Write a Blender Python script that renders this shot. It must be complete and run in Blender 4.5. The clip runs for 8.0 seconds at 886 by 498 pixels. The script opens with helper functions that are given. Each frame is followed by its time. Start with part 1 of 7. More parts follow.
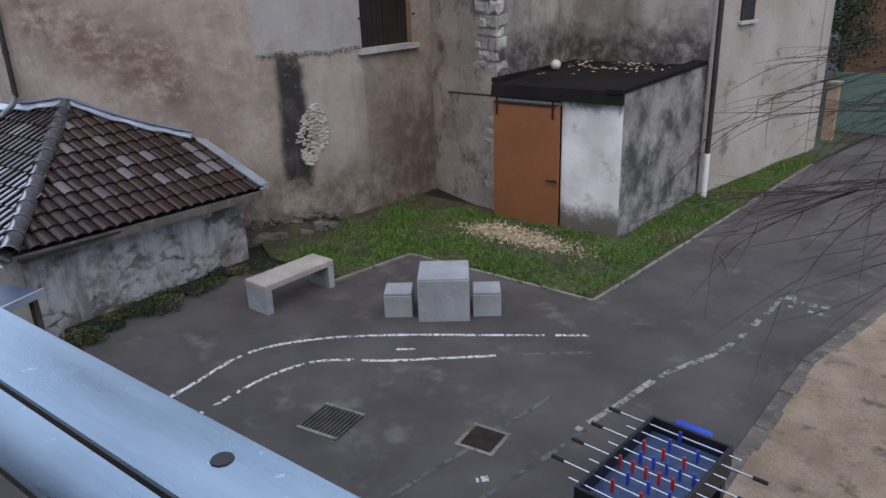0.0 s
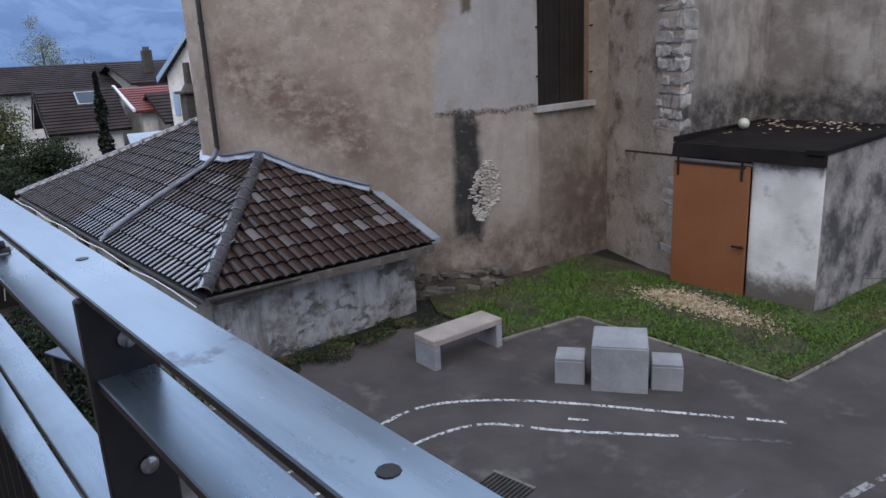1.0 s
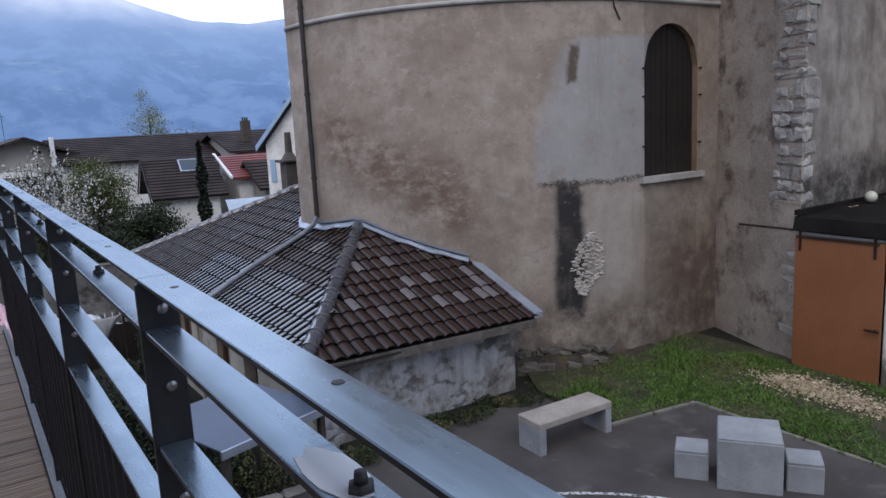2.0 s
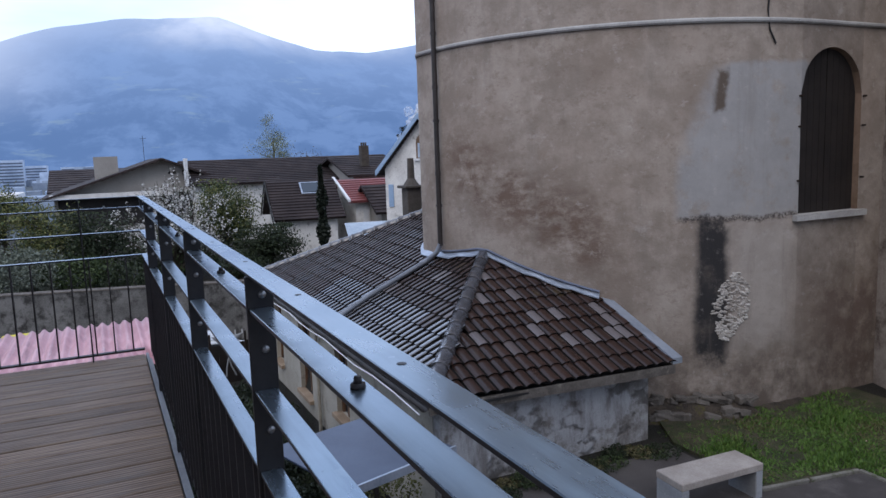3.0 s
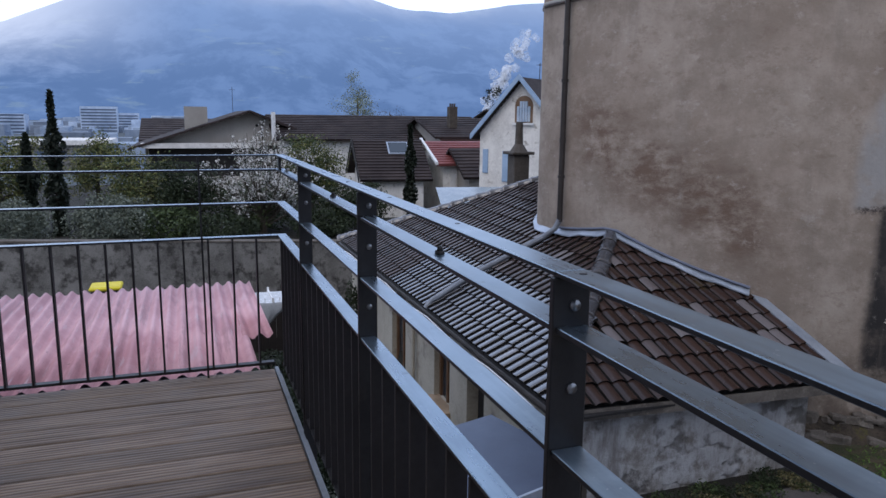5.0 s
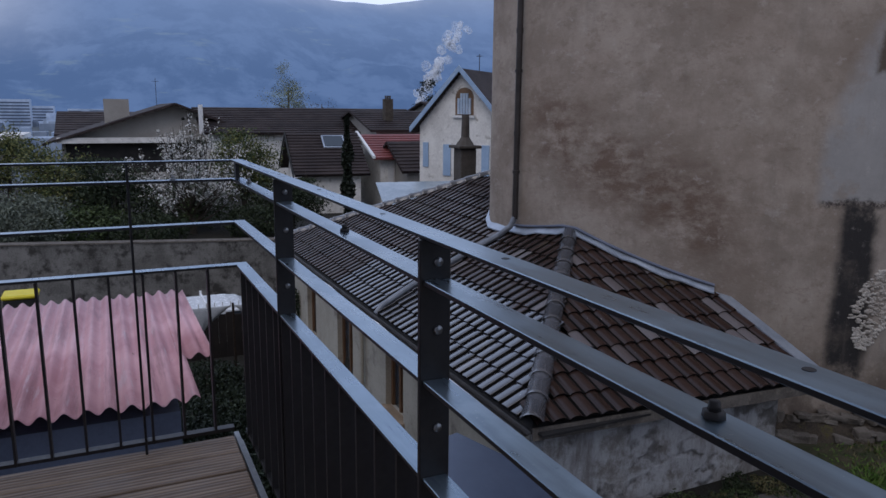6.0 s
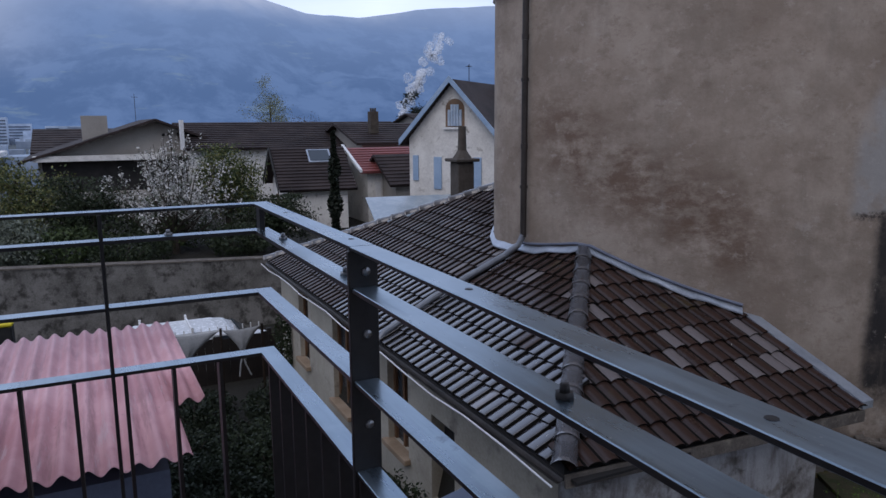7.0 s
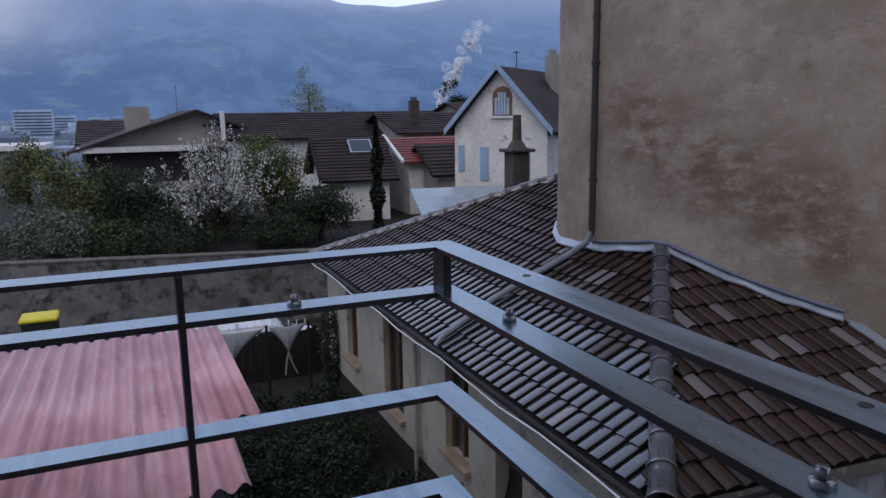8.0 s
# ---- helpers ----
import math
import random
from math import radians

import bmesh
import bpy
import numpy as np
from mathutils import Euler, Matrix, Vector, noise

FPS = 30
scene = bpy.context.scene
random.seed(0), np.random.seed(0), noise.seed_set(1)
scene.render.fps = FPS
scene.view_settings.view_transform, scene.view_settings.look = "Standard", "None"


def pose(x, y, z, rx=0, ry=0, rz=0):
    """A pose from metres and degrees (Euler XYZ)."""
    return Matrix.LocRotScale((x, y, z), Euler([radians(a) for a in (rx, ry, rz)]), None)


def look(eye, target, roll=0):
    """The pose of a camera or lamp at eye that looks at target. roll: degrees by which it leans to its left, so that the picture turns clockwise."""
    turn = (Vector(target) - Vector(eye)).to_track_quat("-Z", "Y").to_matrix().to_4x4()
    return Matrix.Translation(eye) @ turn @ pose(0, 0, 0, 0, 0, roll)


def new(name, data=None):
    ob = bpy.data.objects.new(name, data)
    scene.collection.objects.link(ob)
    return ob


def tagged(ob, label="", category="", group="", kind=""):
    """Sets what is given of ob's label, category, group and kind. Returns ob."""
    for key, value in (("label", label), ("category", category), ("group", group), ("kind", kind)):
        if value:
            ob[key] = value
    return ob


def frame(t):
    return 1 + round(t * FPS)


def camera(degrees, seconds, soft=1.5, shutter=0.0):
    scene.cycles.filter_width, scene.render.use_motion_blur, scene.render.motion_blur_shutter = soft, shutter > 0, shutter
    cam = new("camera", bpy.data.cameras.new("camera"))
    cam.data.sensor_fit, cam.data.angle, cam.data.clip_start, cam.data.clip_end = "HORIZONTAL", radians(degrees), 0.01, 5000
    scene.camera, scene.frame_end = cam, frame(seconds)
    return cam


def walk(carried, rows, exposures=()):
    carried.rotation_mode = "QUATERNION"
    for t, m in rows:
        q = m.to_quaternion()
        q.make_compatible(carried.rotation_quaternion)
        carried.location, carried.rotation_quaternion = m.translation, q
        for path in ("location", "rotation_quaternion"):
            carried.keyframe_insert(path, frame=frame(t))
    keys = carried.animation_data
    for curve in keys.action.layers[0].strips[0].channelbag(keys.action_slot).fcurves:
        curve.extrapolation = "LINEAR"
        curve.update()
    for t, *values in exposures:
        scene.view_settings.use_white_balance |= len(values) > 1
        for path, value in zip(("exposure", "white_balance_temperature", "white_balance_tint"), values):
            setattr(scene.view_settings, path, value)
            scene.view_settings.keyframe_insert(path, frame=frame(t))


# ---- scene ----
cam = camera(62.9, 8.0)
PATH = [
    (0, (0.398, 0.223, 1.186), (-0.758, 1.699, 0.489), -2.0),
    (0.5, (0.209, 0.152, 1.193), (-1.114, 1.511, 0.558), -2.5),
    (1, (-0.037, 0.226, 1.156), (-1.521, 1.455, 0.622), -2.9),
    (1.5, (-0.331, 0.169, 1.178), (-1.904, 1.325, 0.744), -2.9),
    (1.7, (-0.44, 0.171, 1.179), (-2.042, 1.303, 0.79), -3.0),
    (2.8, (-1.115, 0.121, 1.192), (-2.865, 1.052, 0.927), -1.8),
    (3, (-1.234, 0.107, 1.208), (-3.026, 0.956, 0.947), -2.0),
    (3.5, (-1.624, 0.028, 1.221), (-3.495, 0.682, 0.948), -1.5),
    (4, (-2.054, 0.009, 1.185), (-3.965, 0.513, 0.877), -1.4),
    (4.2, (-2.203, -0.006, 1.181), (-4.11, 0.511, 0.866), -1.1),
    (5.5, (-3.172, -0.069, 1.181), (-4.984, 0.692, 0.81), 1.0),
    (6, (-3.573, -0.062, 1.181), (-5.354, 0.768, 0.808), 0.5),
    (6.5, (-4.003, -0.046, 1.182), (-5.764, 0.834, 0.826), 0.0),
    (7, (-4.409, -0.023, 1.197), (-6.175, 0.85, 0.854), -0.4),
    (7.5, (-4.859, -0.016, 1.193), (-6.639, 0.826, 0.843), -0.6),
    (8, (-5.236, -0.046, 1.193), (-7.039, 0.737, 0.822), -0.8),
]
walk(cam, [(t, look(eye, target, roll)) for t, eye, target, roll in PATH],
     [(0.0, 0.98, 6620, 11), (1.5, 0.85, 6520, 12), (3.0, 0.66, 6320, 12), (4.0, 0.60, 6300, 12), (5.5, 0.44, 6350, 13), (6.0, 0.0, 6330, 14), (6.5, 0.12, 6350, 14), (8.0, 0.07, 6400, 15)])

# ---- world and sun: overcast dusk ----
world = bpy.data.worlds.new("overcast_dusk")
scene.world = world
world.use_nodes = True
wt = world.node_tree
wt.nodes.clear()
sky = wt.nodes.new("ShaderNodeTexSky")
sky.sky_type, sky.sun_disc = "NISHITA", False
sky.sun_elevation, sky.sun_rotation = radians(48), radians(132)
sky.air_density, sky.dust_density = 1.6, 3.0
wco = wt.nodes.new("ShaderNodeTexCoord")
wno = wt.nodes.new("ShaderNodeTexNoise")
wno.inputs["Scale"].default_value, wno.inputs["Detail"].default_value = 2.2, 6
wmap = wt.nodes.new("ShaderNodeMapping")
wmap.inputs["Scale"].default_value = (1, 1, 4)
wt.links.new(wco.outputs["Generated"], wmap.inputs["Vector"])
wt.links.new(wmap.outputs["Vector"], wno.inputs["Vector"])
wramp = wt.nodes.new("ShaderNodeValToRGB")
wramp.color_ramp.elements[0].position, wramp.color_ramp.elements[1].position = 0.3, 0.7
wramp.color_ramp.elements[0].color = (4.0, 5.1, 7.6, 1)
wramp.color_ramp.elements[1].color = (6.6, 7.6, 9.6, 1)
wt.links.new(wno.outputs["Fac"], wramp.inputs["Fac"])
wmix = wt.nodes.new("ShaderNodeMix")
wmix.data_type = "RGBA"
wmix.inputs[0].default_value = 0.92
wt.links.new(sky.outputs["Color"], wmix.inputs[6])
wt.links.new(wramp.outputs["Color"], wmix.inputs[7])
wbg = wt.nodes.new("ShaderNodeBackground")
wbg.inputs["Strength"].default_value = 0.10
# the cloud is thin low in the west, above the ridge, and heavy overhead
wdot = wt.nodes.new("ShaderNodeVectorMath")
wdot.operation = "DOT_PRODUCT"
wdot.inputs[1].default_value = (-0.93, 0.06, 0.36)
wt.links.new(wco.outputs["Generated"], wdot.inputs[0])
wgrad = wt.nodes.new("ShaderNodeMapRange")
wgrad.interpolation_type = "SMOOTHSTEP"
for slot, value in ((1, 0.15), (2, 0.95), (3, 0.80), (4, 1.28)):
    wgrad.inputs[slot].default_value = value
wt.links.new(wdot.outputs["Value"], wgrad.inputs[0])
wscale = wt.nodes.new("ShaderNodeVectorMath")
wscale.operation = "SCALE"
wt.links.new(wmix.outputs[2], wscale.inputs[0])
wt.links.new(wgrad.outputs[0], wscale.inputs["Scale"])
wt.links.new(wscale.outputs[0], wbg.inputs["Color"])
wout = wt.nodes.new("ShaderNodeOutputWorld")
wt.links.new(wbg.outputs["Background"], wout.inputs["Surface"])

sun_data = bpy.data.lights.new("sun", "SUN")
sun_data.energy, sun_data.angle, sun_data.color = 0.78, radians(50), (1.0, 0.93, 0.86)
sun = new("sun", sun_data)
sun.matrix_world = look((20, -14, 30), (0, 4, 0))


# ---- materials ----
def node(nt, kind, ins=(), **props):
    n = nt.nodes.new(kind)
    if "operation" in props:
        n.operation = props["operation"]
    if "use_clamp" in props:
        n.use_clamp = props["use_clamp"]
    if "data_type" in props:
        n.data_type, n.blend_type = props["data_type"], props["blend_type"]
    if "interpolation_type" in props:
        n.interpolation_type = props["interpolation_type"]
    if "bands_direction" in props:
        n.bands_direction = props["bands_direction"]
    for k, v in dict(ins).items():
        if isinstance(v, bpy.types.NodeSocket):
            nt.links.new(v, n.inputs[k])
        else:
            n.inputs[k].default_value = v
    return n


def maths(nt, op, a, b=0.0, clamp=False):
    return node(nt, "ShaderNodeMath", {0: a, 1: b}, operation=op, use_clamp=clamp).outputs[0]


def blend(nt, fac, a, b, mode="MIX"):
    def rgba(c):
        return c if isinstance(c, bpy.types.NodeSocket) else (*c, 1)
    return node(nt, "ShaderNodeMix", {0: fac, 6: rgba(a), 7: rgba(b)}, data_type="RGBA", blend_type=mode).outputs[2]


def noise_of(nt, vec, scale, detail=4, rough=0.6):
    return node(nt, "ShaderNodeTexNoise", {"Vector": vec, "Scale": scale, "Detail": detail, "Roughness": rough}).outputs["Fac"]


def remap(nt, v, a, b, c=0.0, d=1.0):
    return node(nt, "ShaderNodeMapRange", {0: v, 1: a, 2: b, 3: c, 4: d}, interpolation_type="SMOOTHSTEP").outputs[0]


def start(name):
    m = bpy.data.materials.new(name)
    m.use_nodes = True
    nt = m.node_tree
    nt.nodes.clear()
    bsdf = node(nt, "ShaderNodeBsdfPrincipled")
    out = node(nt, "ShaderNodeOutputMaterial", {"Surface": bsdf.outputs[0]})
    co = node(nt, "ShaderNodeTexCoord").outputs["Object"]
    return m, nt, bsdf, co, out


def finish(nt, bsdf, colour, rough, bump_h=None, bump=0.2, dist=0.02, metal=0.0, spec=0.5):
    nt.links.new(colour, bsdf.inputs["Base Color"]) if isinstance(colour, bpy.types.NodeSocket) else None
    if isinstance(rough, bpy.types.NodeSocket):
        nt.links.new(rough, bsdf.inputs["Roughness"])
    else:
        bsdf.inputs["Roughness"].default_value = rough
    bsdf.inputs["Metallic"].default_value = metal
    bsdf.inputs["Specular IOR Level"].default_value = spec
    if bump_h is not None:
        b = node(nt, "ShaderNodeBump", {"Height": bump_h, "Strength": bump, "Distance": dist})
        nt.links.new(b.outputs[0], bsdf.inputs["Normal"])


def surface(name, dark, light, rough=0.85, big=0.8, fine=25, bump=0.25, dist=0.01, metal=0.0, rnd=0.0, stain=None, stain_at=(0.55, 0.75), spec=0.4, island=False):
    """Two-scale noise between two colours, with an optional third colour in blotches and a step per object or island."""
    m, nt, bsdf, co, _ = start(name)
    a = noise_of(nt, co, big, 5)
    b = noise_of(nt, co, fine, 6, 0.7)
    f = remap(nt, maths(nt, "ADD", maths(nt, "MULTIPLY", a, 0.6), maths(nt, "MULTIPLY", b, 0.4)), 0.36, 0.64)
    c = blend(nt, f, dark, light)
    if stain:
        s = remap(nt, noise_of(nt, co, big * 2.3, 8, 0.65), *stain_at)
        c = blend(nt, s, c, stain)
    if rnd:
        r = node(nt, "ShaderNodeNewGeometry").outputs["Random Per Island"] if island else node(nt, "ShaderNodeObjectInfo").outputs["Random"]
        v = node(nt, "ShaderNodeMapRange", {0: r, 3: 1 - rnd, 4: 1 + rnd}).outputs[0]
        c = node(nt, "ShaderNodeHueSaturation", {"Value": v, "Color": c}).outputs[0]
    r2 = node(nt, "ShaderNodeMapRange", {0: b, 1: 0.3, 2: 0.7, 3: max(rough - 0.1, 0.05), 4: min(rough + 0.08, 1)}).outputs[0]
    finish(nt, bsdf, c, r2, b, bump, dist, metal, spec)
    return m


def tile_material(name, island, dark=(0.020, 0.0105, 0.008), light=(0.062, 0.031, 0.022), low=0.22, high=0.42, spec=0.32, pale_at=0.945, coat=0.0):
    """Old glazed clay: dark brown, some tiles paler or glossier than the rest, lichen specks and moss."""
    m, nt, bsdf, co, _ = start(name)
    rand = node(nt, "ShaderNodeNewGeometry").outputs["Random Per Island"] if island else node(nt, "ShaderNodeObjectInfo").outputs["Random"]
    world_pos = node(nt, "ShaderNodeNewGeometry").outputs["Position"]
    c = blend(nt, noise_of(nt, world_pos, 1.4, 4), dark, light)
    c = blend(nt, maths(nt, "MULTIPLY", noise_of(nt, world_pos, 45, 4), 0.5), c, (0.016, 0.011, 0.010))
    v = node(nt, "ShaderNodeMapRange", {0: rand, 3: 0.82, 4: 1.22}).outputs[0]
    c = node(nt, "ShaderNodeHueSaturation", {"Value": v, "Color": c}).outputs[0]
    pale = remap(nt, rand, pale_at, pale_at + 0.01)
    c = blend(nt, maths(nt, "MULTIPLY", pale, 0.62), c, (0.20, 0.18, 0.18))
    lichen = remap(nt, noise_of(nt, world_pos, 15, 6, 0.7), 0.685, 0.72)
    c = blend(nt, lichen, c, (0.42, 0.40, 0.34))
    moss = remap(nt, noise_of(nt, world_pos, 2.1, 5), 0.58, 0.76)
    c = blend(nt, maths(nt, "MULTIPLY", moss, 0.5), c, (0.065, 0.050, 0.020))
    wet = maths(nt, "ADD", maths(nt, "MULTIPLY", noise_of(nt, world_pos, 0.9), 0.7), maths(nt, "MULTIPLY", rand, 0.3))
    rough = node(nt, "ShaderNodeMapRange", {0: wet, 1: 0.35, 2: 0.68, 3: low, 4: high}).outputs[0]
    finish(nt, bsdf, c, rough, noise_of(nt, world_pos, 30, 4), 0.05, 0.004, 0.0, spec)
    bsdf.inputs["Coat Weight"].default_value, bsdf.inputs["Coat Roughness"].default_value, bsdf.inputs["Coat IOR"].default_value = coat, 0.10, 1.6
    return m


def apse_material():
    """Old lime render: mottled beige, a grey repair round the window, a black soot streak and damp at the foot."""
    m, nt, bsdf, co, _ = start("apse_render")
    xyz = node(nt, "ShaderNodeSeparateXYZ", {0: co})
    x, y, z = xyz.outputs
    th = maths(nt, "MULTIPLY", maths(nt, "ARCTAN2", y, x), 57.2958)
    wob = maths(nt, "MULTIPLY", maths(nt, "SUBTRACT", noise_of(nt, co, 1.6, 6, 0.65), 0.5), 7.0)
    wobz = maths(nt, "MULTIPLY", maths(nt, "SUBTRACT", noise_of(nt, co, 2.3, 6, 0.65), 0.5), 0.9)
    tw, zw = maths(nt, "ADD", th, wob), maths(nt, "ADD", z, wobz)
    big = noise_of(nt, co, 0.42, 5, 0.6)
    mid = noise_of(nt, co, 1.5, 8, 0.68)
    fine = noise_of(nt, co, 22, 6, 0.7)
    c = blend(nt, remap(nt, mid, 0.35, 0.68), (0.205, 0.168, 0.137), (0.318, 0.270, 0.226))
    c = blend(nt, maths(nt, "MULTIPLY", remap(nt, big, 0.44, 0.68), 0.40), c, (0.21, 0.16, 0.125))
    c = blend(nt, maths(nt, "MULTIPLY", remap(nt, noise_of(nt, co, 3.6, 8, 0.7), 0.56, 0.72), 0.35), c, (0.19, 0.135, 0.10))

    def band(v, a, b, soft):
        return maths(nt, "MULTIPLY", remap(nt, v, a - soft, a + soft), remap(nt, v, b + soft, b - soft))
    # brown blotches slanting down across the south flank
    flat = node(nt, "ShaderNodeMapping", {0: co, "Scale": (1.0, 1.0, 1.7)}).outputs[0]
    slant = maths(nt, "ADD", zw, maths(nt, "MULTIPLY", maths(nt, "ADD", tw, 72.0), 0.040))
    brown = maths(nt, "MULTIPLY", band(tw, -79, -40, 7), band(slant, 0.25, 1.45, 0.45))
    brown = maths(nt, "MULTIPLY", brown, remap(nt, noise_of(nt, flat, 1.9, 9, 0.76), 0.36, 0.60))
    c = blend(nt, maths(nt, "MULTIPLY", brown, 0.85), c, (0.110, 0.070, 0.050))
    worn = remap(nt, noise_of(nt, flat, 3.4, 9, 0.75), 0.52, 0.64)
    c = blend(nt, maths(nt, "MULTIPLY", worn, 0.42), c, (0.150, 0.112, 0.088))
    bare = remap(nt, noise_of(nt, flat, 2.7, 9, 0.72), 0.58, 0.68)
    c = blend(nt, maths(nt, "MULTIPLY", bare, 0.45), c, (0.37, 0.335, 0.30))
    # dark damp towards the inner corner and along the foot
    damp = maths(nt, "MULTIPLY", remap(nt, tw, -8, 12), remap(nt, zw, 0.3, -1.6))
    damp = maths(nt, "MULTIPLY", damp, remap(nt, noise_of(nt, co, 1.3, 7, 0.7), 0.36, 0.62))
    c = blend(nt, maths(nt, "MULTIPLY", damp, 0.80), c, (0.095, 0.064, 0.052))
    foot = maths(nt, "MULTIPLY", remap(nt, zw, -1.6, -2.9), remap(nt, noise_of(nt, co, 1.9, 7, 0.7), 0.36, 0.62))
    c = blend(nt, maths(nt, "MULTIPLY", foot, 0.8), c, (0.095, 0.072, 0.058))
    # grey cement repair
    tws = maths(nt, "ADD", th, maths(nt, "MULTIPLY", wob, 0.5))
    zws = maths(nt, "ADD", z, maths(nt, "MULTIPLY", wobz, 0.25))
    grey = maths(nt, "MULTIPLY", band(tws, -28.5, 0, 1.2), band(zws, 0.0, 2.5, 0.05))
    corner = maths(nt, "ADD", maths(nt, "MULTIPLY", th, -0.17), maths(nt, "ADD", z, wobz))
    grey = maths(nt, "MULTIPLY", grey, remap(nt, corner, 6.3, 5.6))
    grey = maths(nt, "MULTIPLY", grey, remap(nt, noise_of(nt, co, 2.6, 7, 0.7), 0.30, 0.50, 0.35, 1.0))
    grey_c = blend(nt, mid, (0.205, 0.20, 0.195), (0.31, 0.305, 0.30))
    c = blend(nt, maths(nt, "MULTIPLY", grey, 0.85), c, grey_c)
    below = maths(nt, "MULTIPLY", band(tws, -18, -4, 4), band(zw, -2.2, 0.0, 0.3))
    c = blend(nt, maths(nt, "MULTIPLY", below, 0.5), c, (0.33, 0.30, 0.27))
    # crack under the repair
    edge = maths(nt, "MULTIPLY", band(tws, -28, -3, 1.0), band(zws, -0.06, 0.03, 0.03))
    c = blend(nt, maths(nt, "MULTIPLY", edge, remap(nt, fine, 0.35, 0.6)), c, (0.06, 0.05, 0.045))
    # soot streak
    soot = maths(nt, "MULTIPLY", band(tws, -24.8, -18.6, 1.0), band(zw, -2.4, -0.08, 0.12))
    c = blend(nt, maths(nt, "MULTIPLY", soot, remap(nt, mid, 0.1, 0.5)), c, (0.028, 0.026, 0.026))
    # hole in the render above
    hole = maths(nt, "MULTIPLY", band(tws, -21.5, -19.3, 0.6), band(zw, 1.75, 2.4, 0.1))
    c = blend(nt, hole, c, (0.09, 0.07, 0.055))
    streak = noise_of(nt, node(nt, "ShaderNodeMapping", {0: co, "Scale": (3.0, 3.0, 0.28)}).outputs[0], 1.0, 6, 0.65)
    c = blend(nt, maths(nt, "MULTIPLY", remap(nt, streak, 0.54, 0.72), 0.28), c, (0.15, 0.125, 0.105))
    c = blend(nt, maths(nt, "MULTIPLY", remap(nt, noise_of(nt, co, 7.0, 7, 0.75), 0.56, 0.72), 0.26), c, (0.48, 0.435, 0.39))
    h = maths(nt, "ADD", maths(nt, "MULTIPLY", mid, 0.7), maths(nt, "MULTIPLY", fine, 0.3))
    finish(nt, bsdf, c, 0.92, h, 0.5, 0.05, 0.0, 0.2)
    return m


def whitewash_material():
    """Whitewash with a dirty splashed foot, a darker top under the eaves and a few rubbed spots."""
    m, nt, bsdf, co, _ = start("whitewash")
    z = node(nt, "ShaderNodeSeparateXYZ", {0: co}).outputs[2]
    n = noise_of(nt, co, 3.2, 8, 0.7)
    fine = noise_of(nt, co, 24, 6, 0.7)
    zw = maths(nt, "ADD", z, maths(nt, "MULTIPLY", maths(nt, "SUBTRACT", n, 0.5), 0.9))
    c = blend(nt, remap(nt, noise_of(nt, co, 1.1, 6), 0.35, 0.65), (0.58, 0.565, 0.535), (0.76, 0.75, 0.725))
    c = blend(nt, maths(nt, "MULTIPLY", remap(nt, noise_of(nt, co, 2.4, 9, 0.74), 0.54, 0.68), 0.55), c, (0.30, 0.28, 0.26))
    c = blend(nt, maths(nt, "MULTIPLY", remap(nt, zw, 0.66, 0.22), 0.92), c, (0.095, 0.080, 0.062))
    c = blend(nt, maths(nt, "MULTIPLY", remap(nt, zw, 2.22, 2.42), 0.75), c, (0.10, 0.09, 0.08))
    finish(nt, bsdf, c, 0.92, fine, 0.4, 0.02, 0.0, 0.2)
    return m


def sootwall_material():
    """Weathered render, blackened where rain splashes off the shed roof and under old gutters."""
    m, nt, bsdf, co, _ = start("sooty_render")
    z = node(nt, "ShaderNodeSeparateXYZ", {0: co}).outputs[2]
    mid, fine = noise_of(nt, co, 1.3, 8, 0.68), noise_of(nt, co, 20, 6, 0.7)
    c = blend(nt, remap(nt, mid, 0.34, 0.66), (0.215, 0.19, 0.168), (0.40, 0.365, 0.325))
    tall = node(nt, "ShaderNodeMapping", {0: co, "Scale": (2.6, 2.6, 0.45)}).outputs[0]
    c = blend(nt, maths(nt, "MULTIPLY", remap(nt, noise_of(nt, tall, 1.0, 7, 0.66), 0.48, 0.68), 0.6), c, (0.125, 0.108, 0.095))
    zw = maths(nt, "ADD", z, maths(nt, "MULTIPLY", maths(nt, "SUBTRACT", noise_of(nt, co, 1.9, 8, 0.72), 0.5), 1.5))
    splash = maths(nt, "MULTIPLY", remap(nt, zw, 0.45, -0.25), remap(nt, noise_of(nt, co, 3.4, 8, 0.72), 0.32, 0.58, 0.35, 1.0))
    c = blend(nt, maths(nt, "MULTIPLY", splash, 0.92), c, (0.045, 0.041, 0.038))
    finish(nt, bsdf, c, 0.93, maths(nt, "ADD", mid, maths(nt, "MULTIPLY", fine, 0.4)), 0.6, 0.04, 0.0, 0.2)
    return m


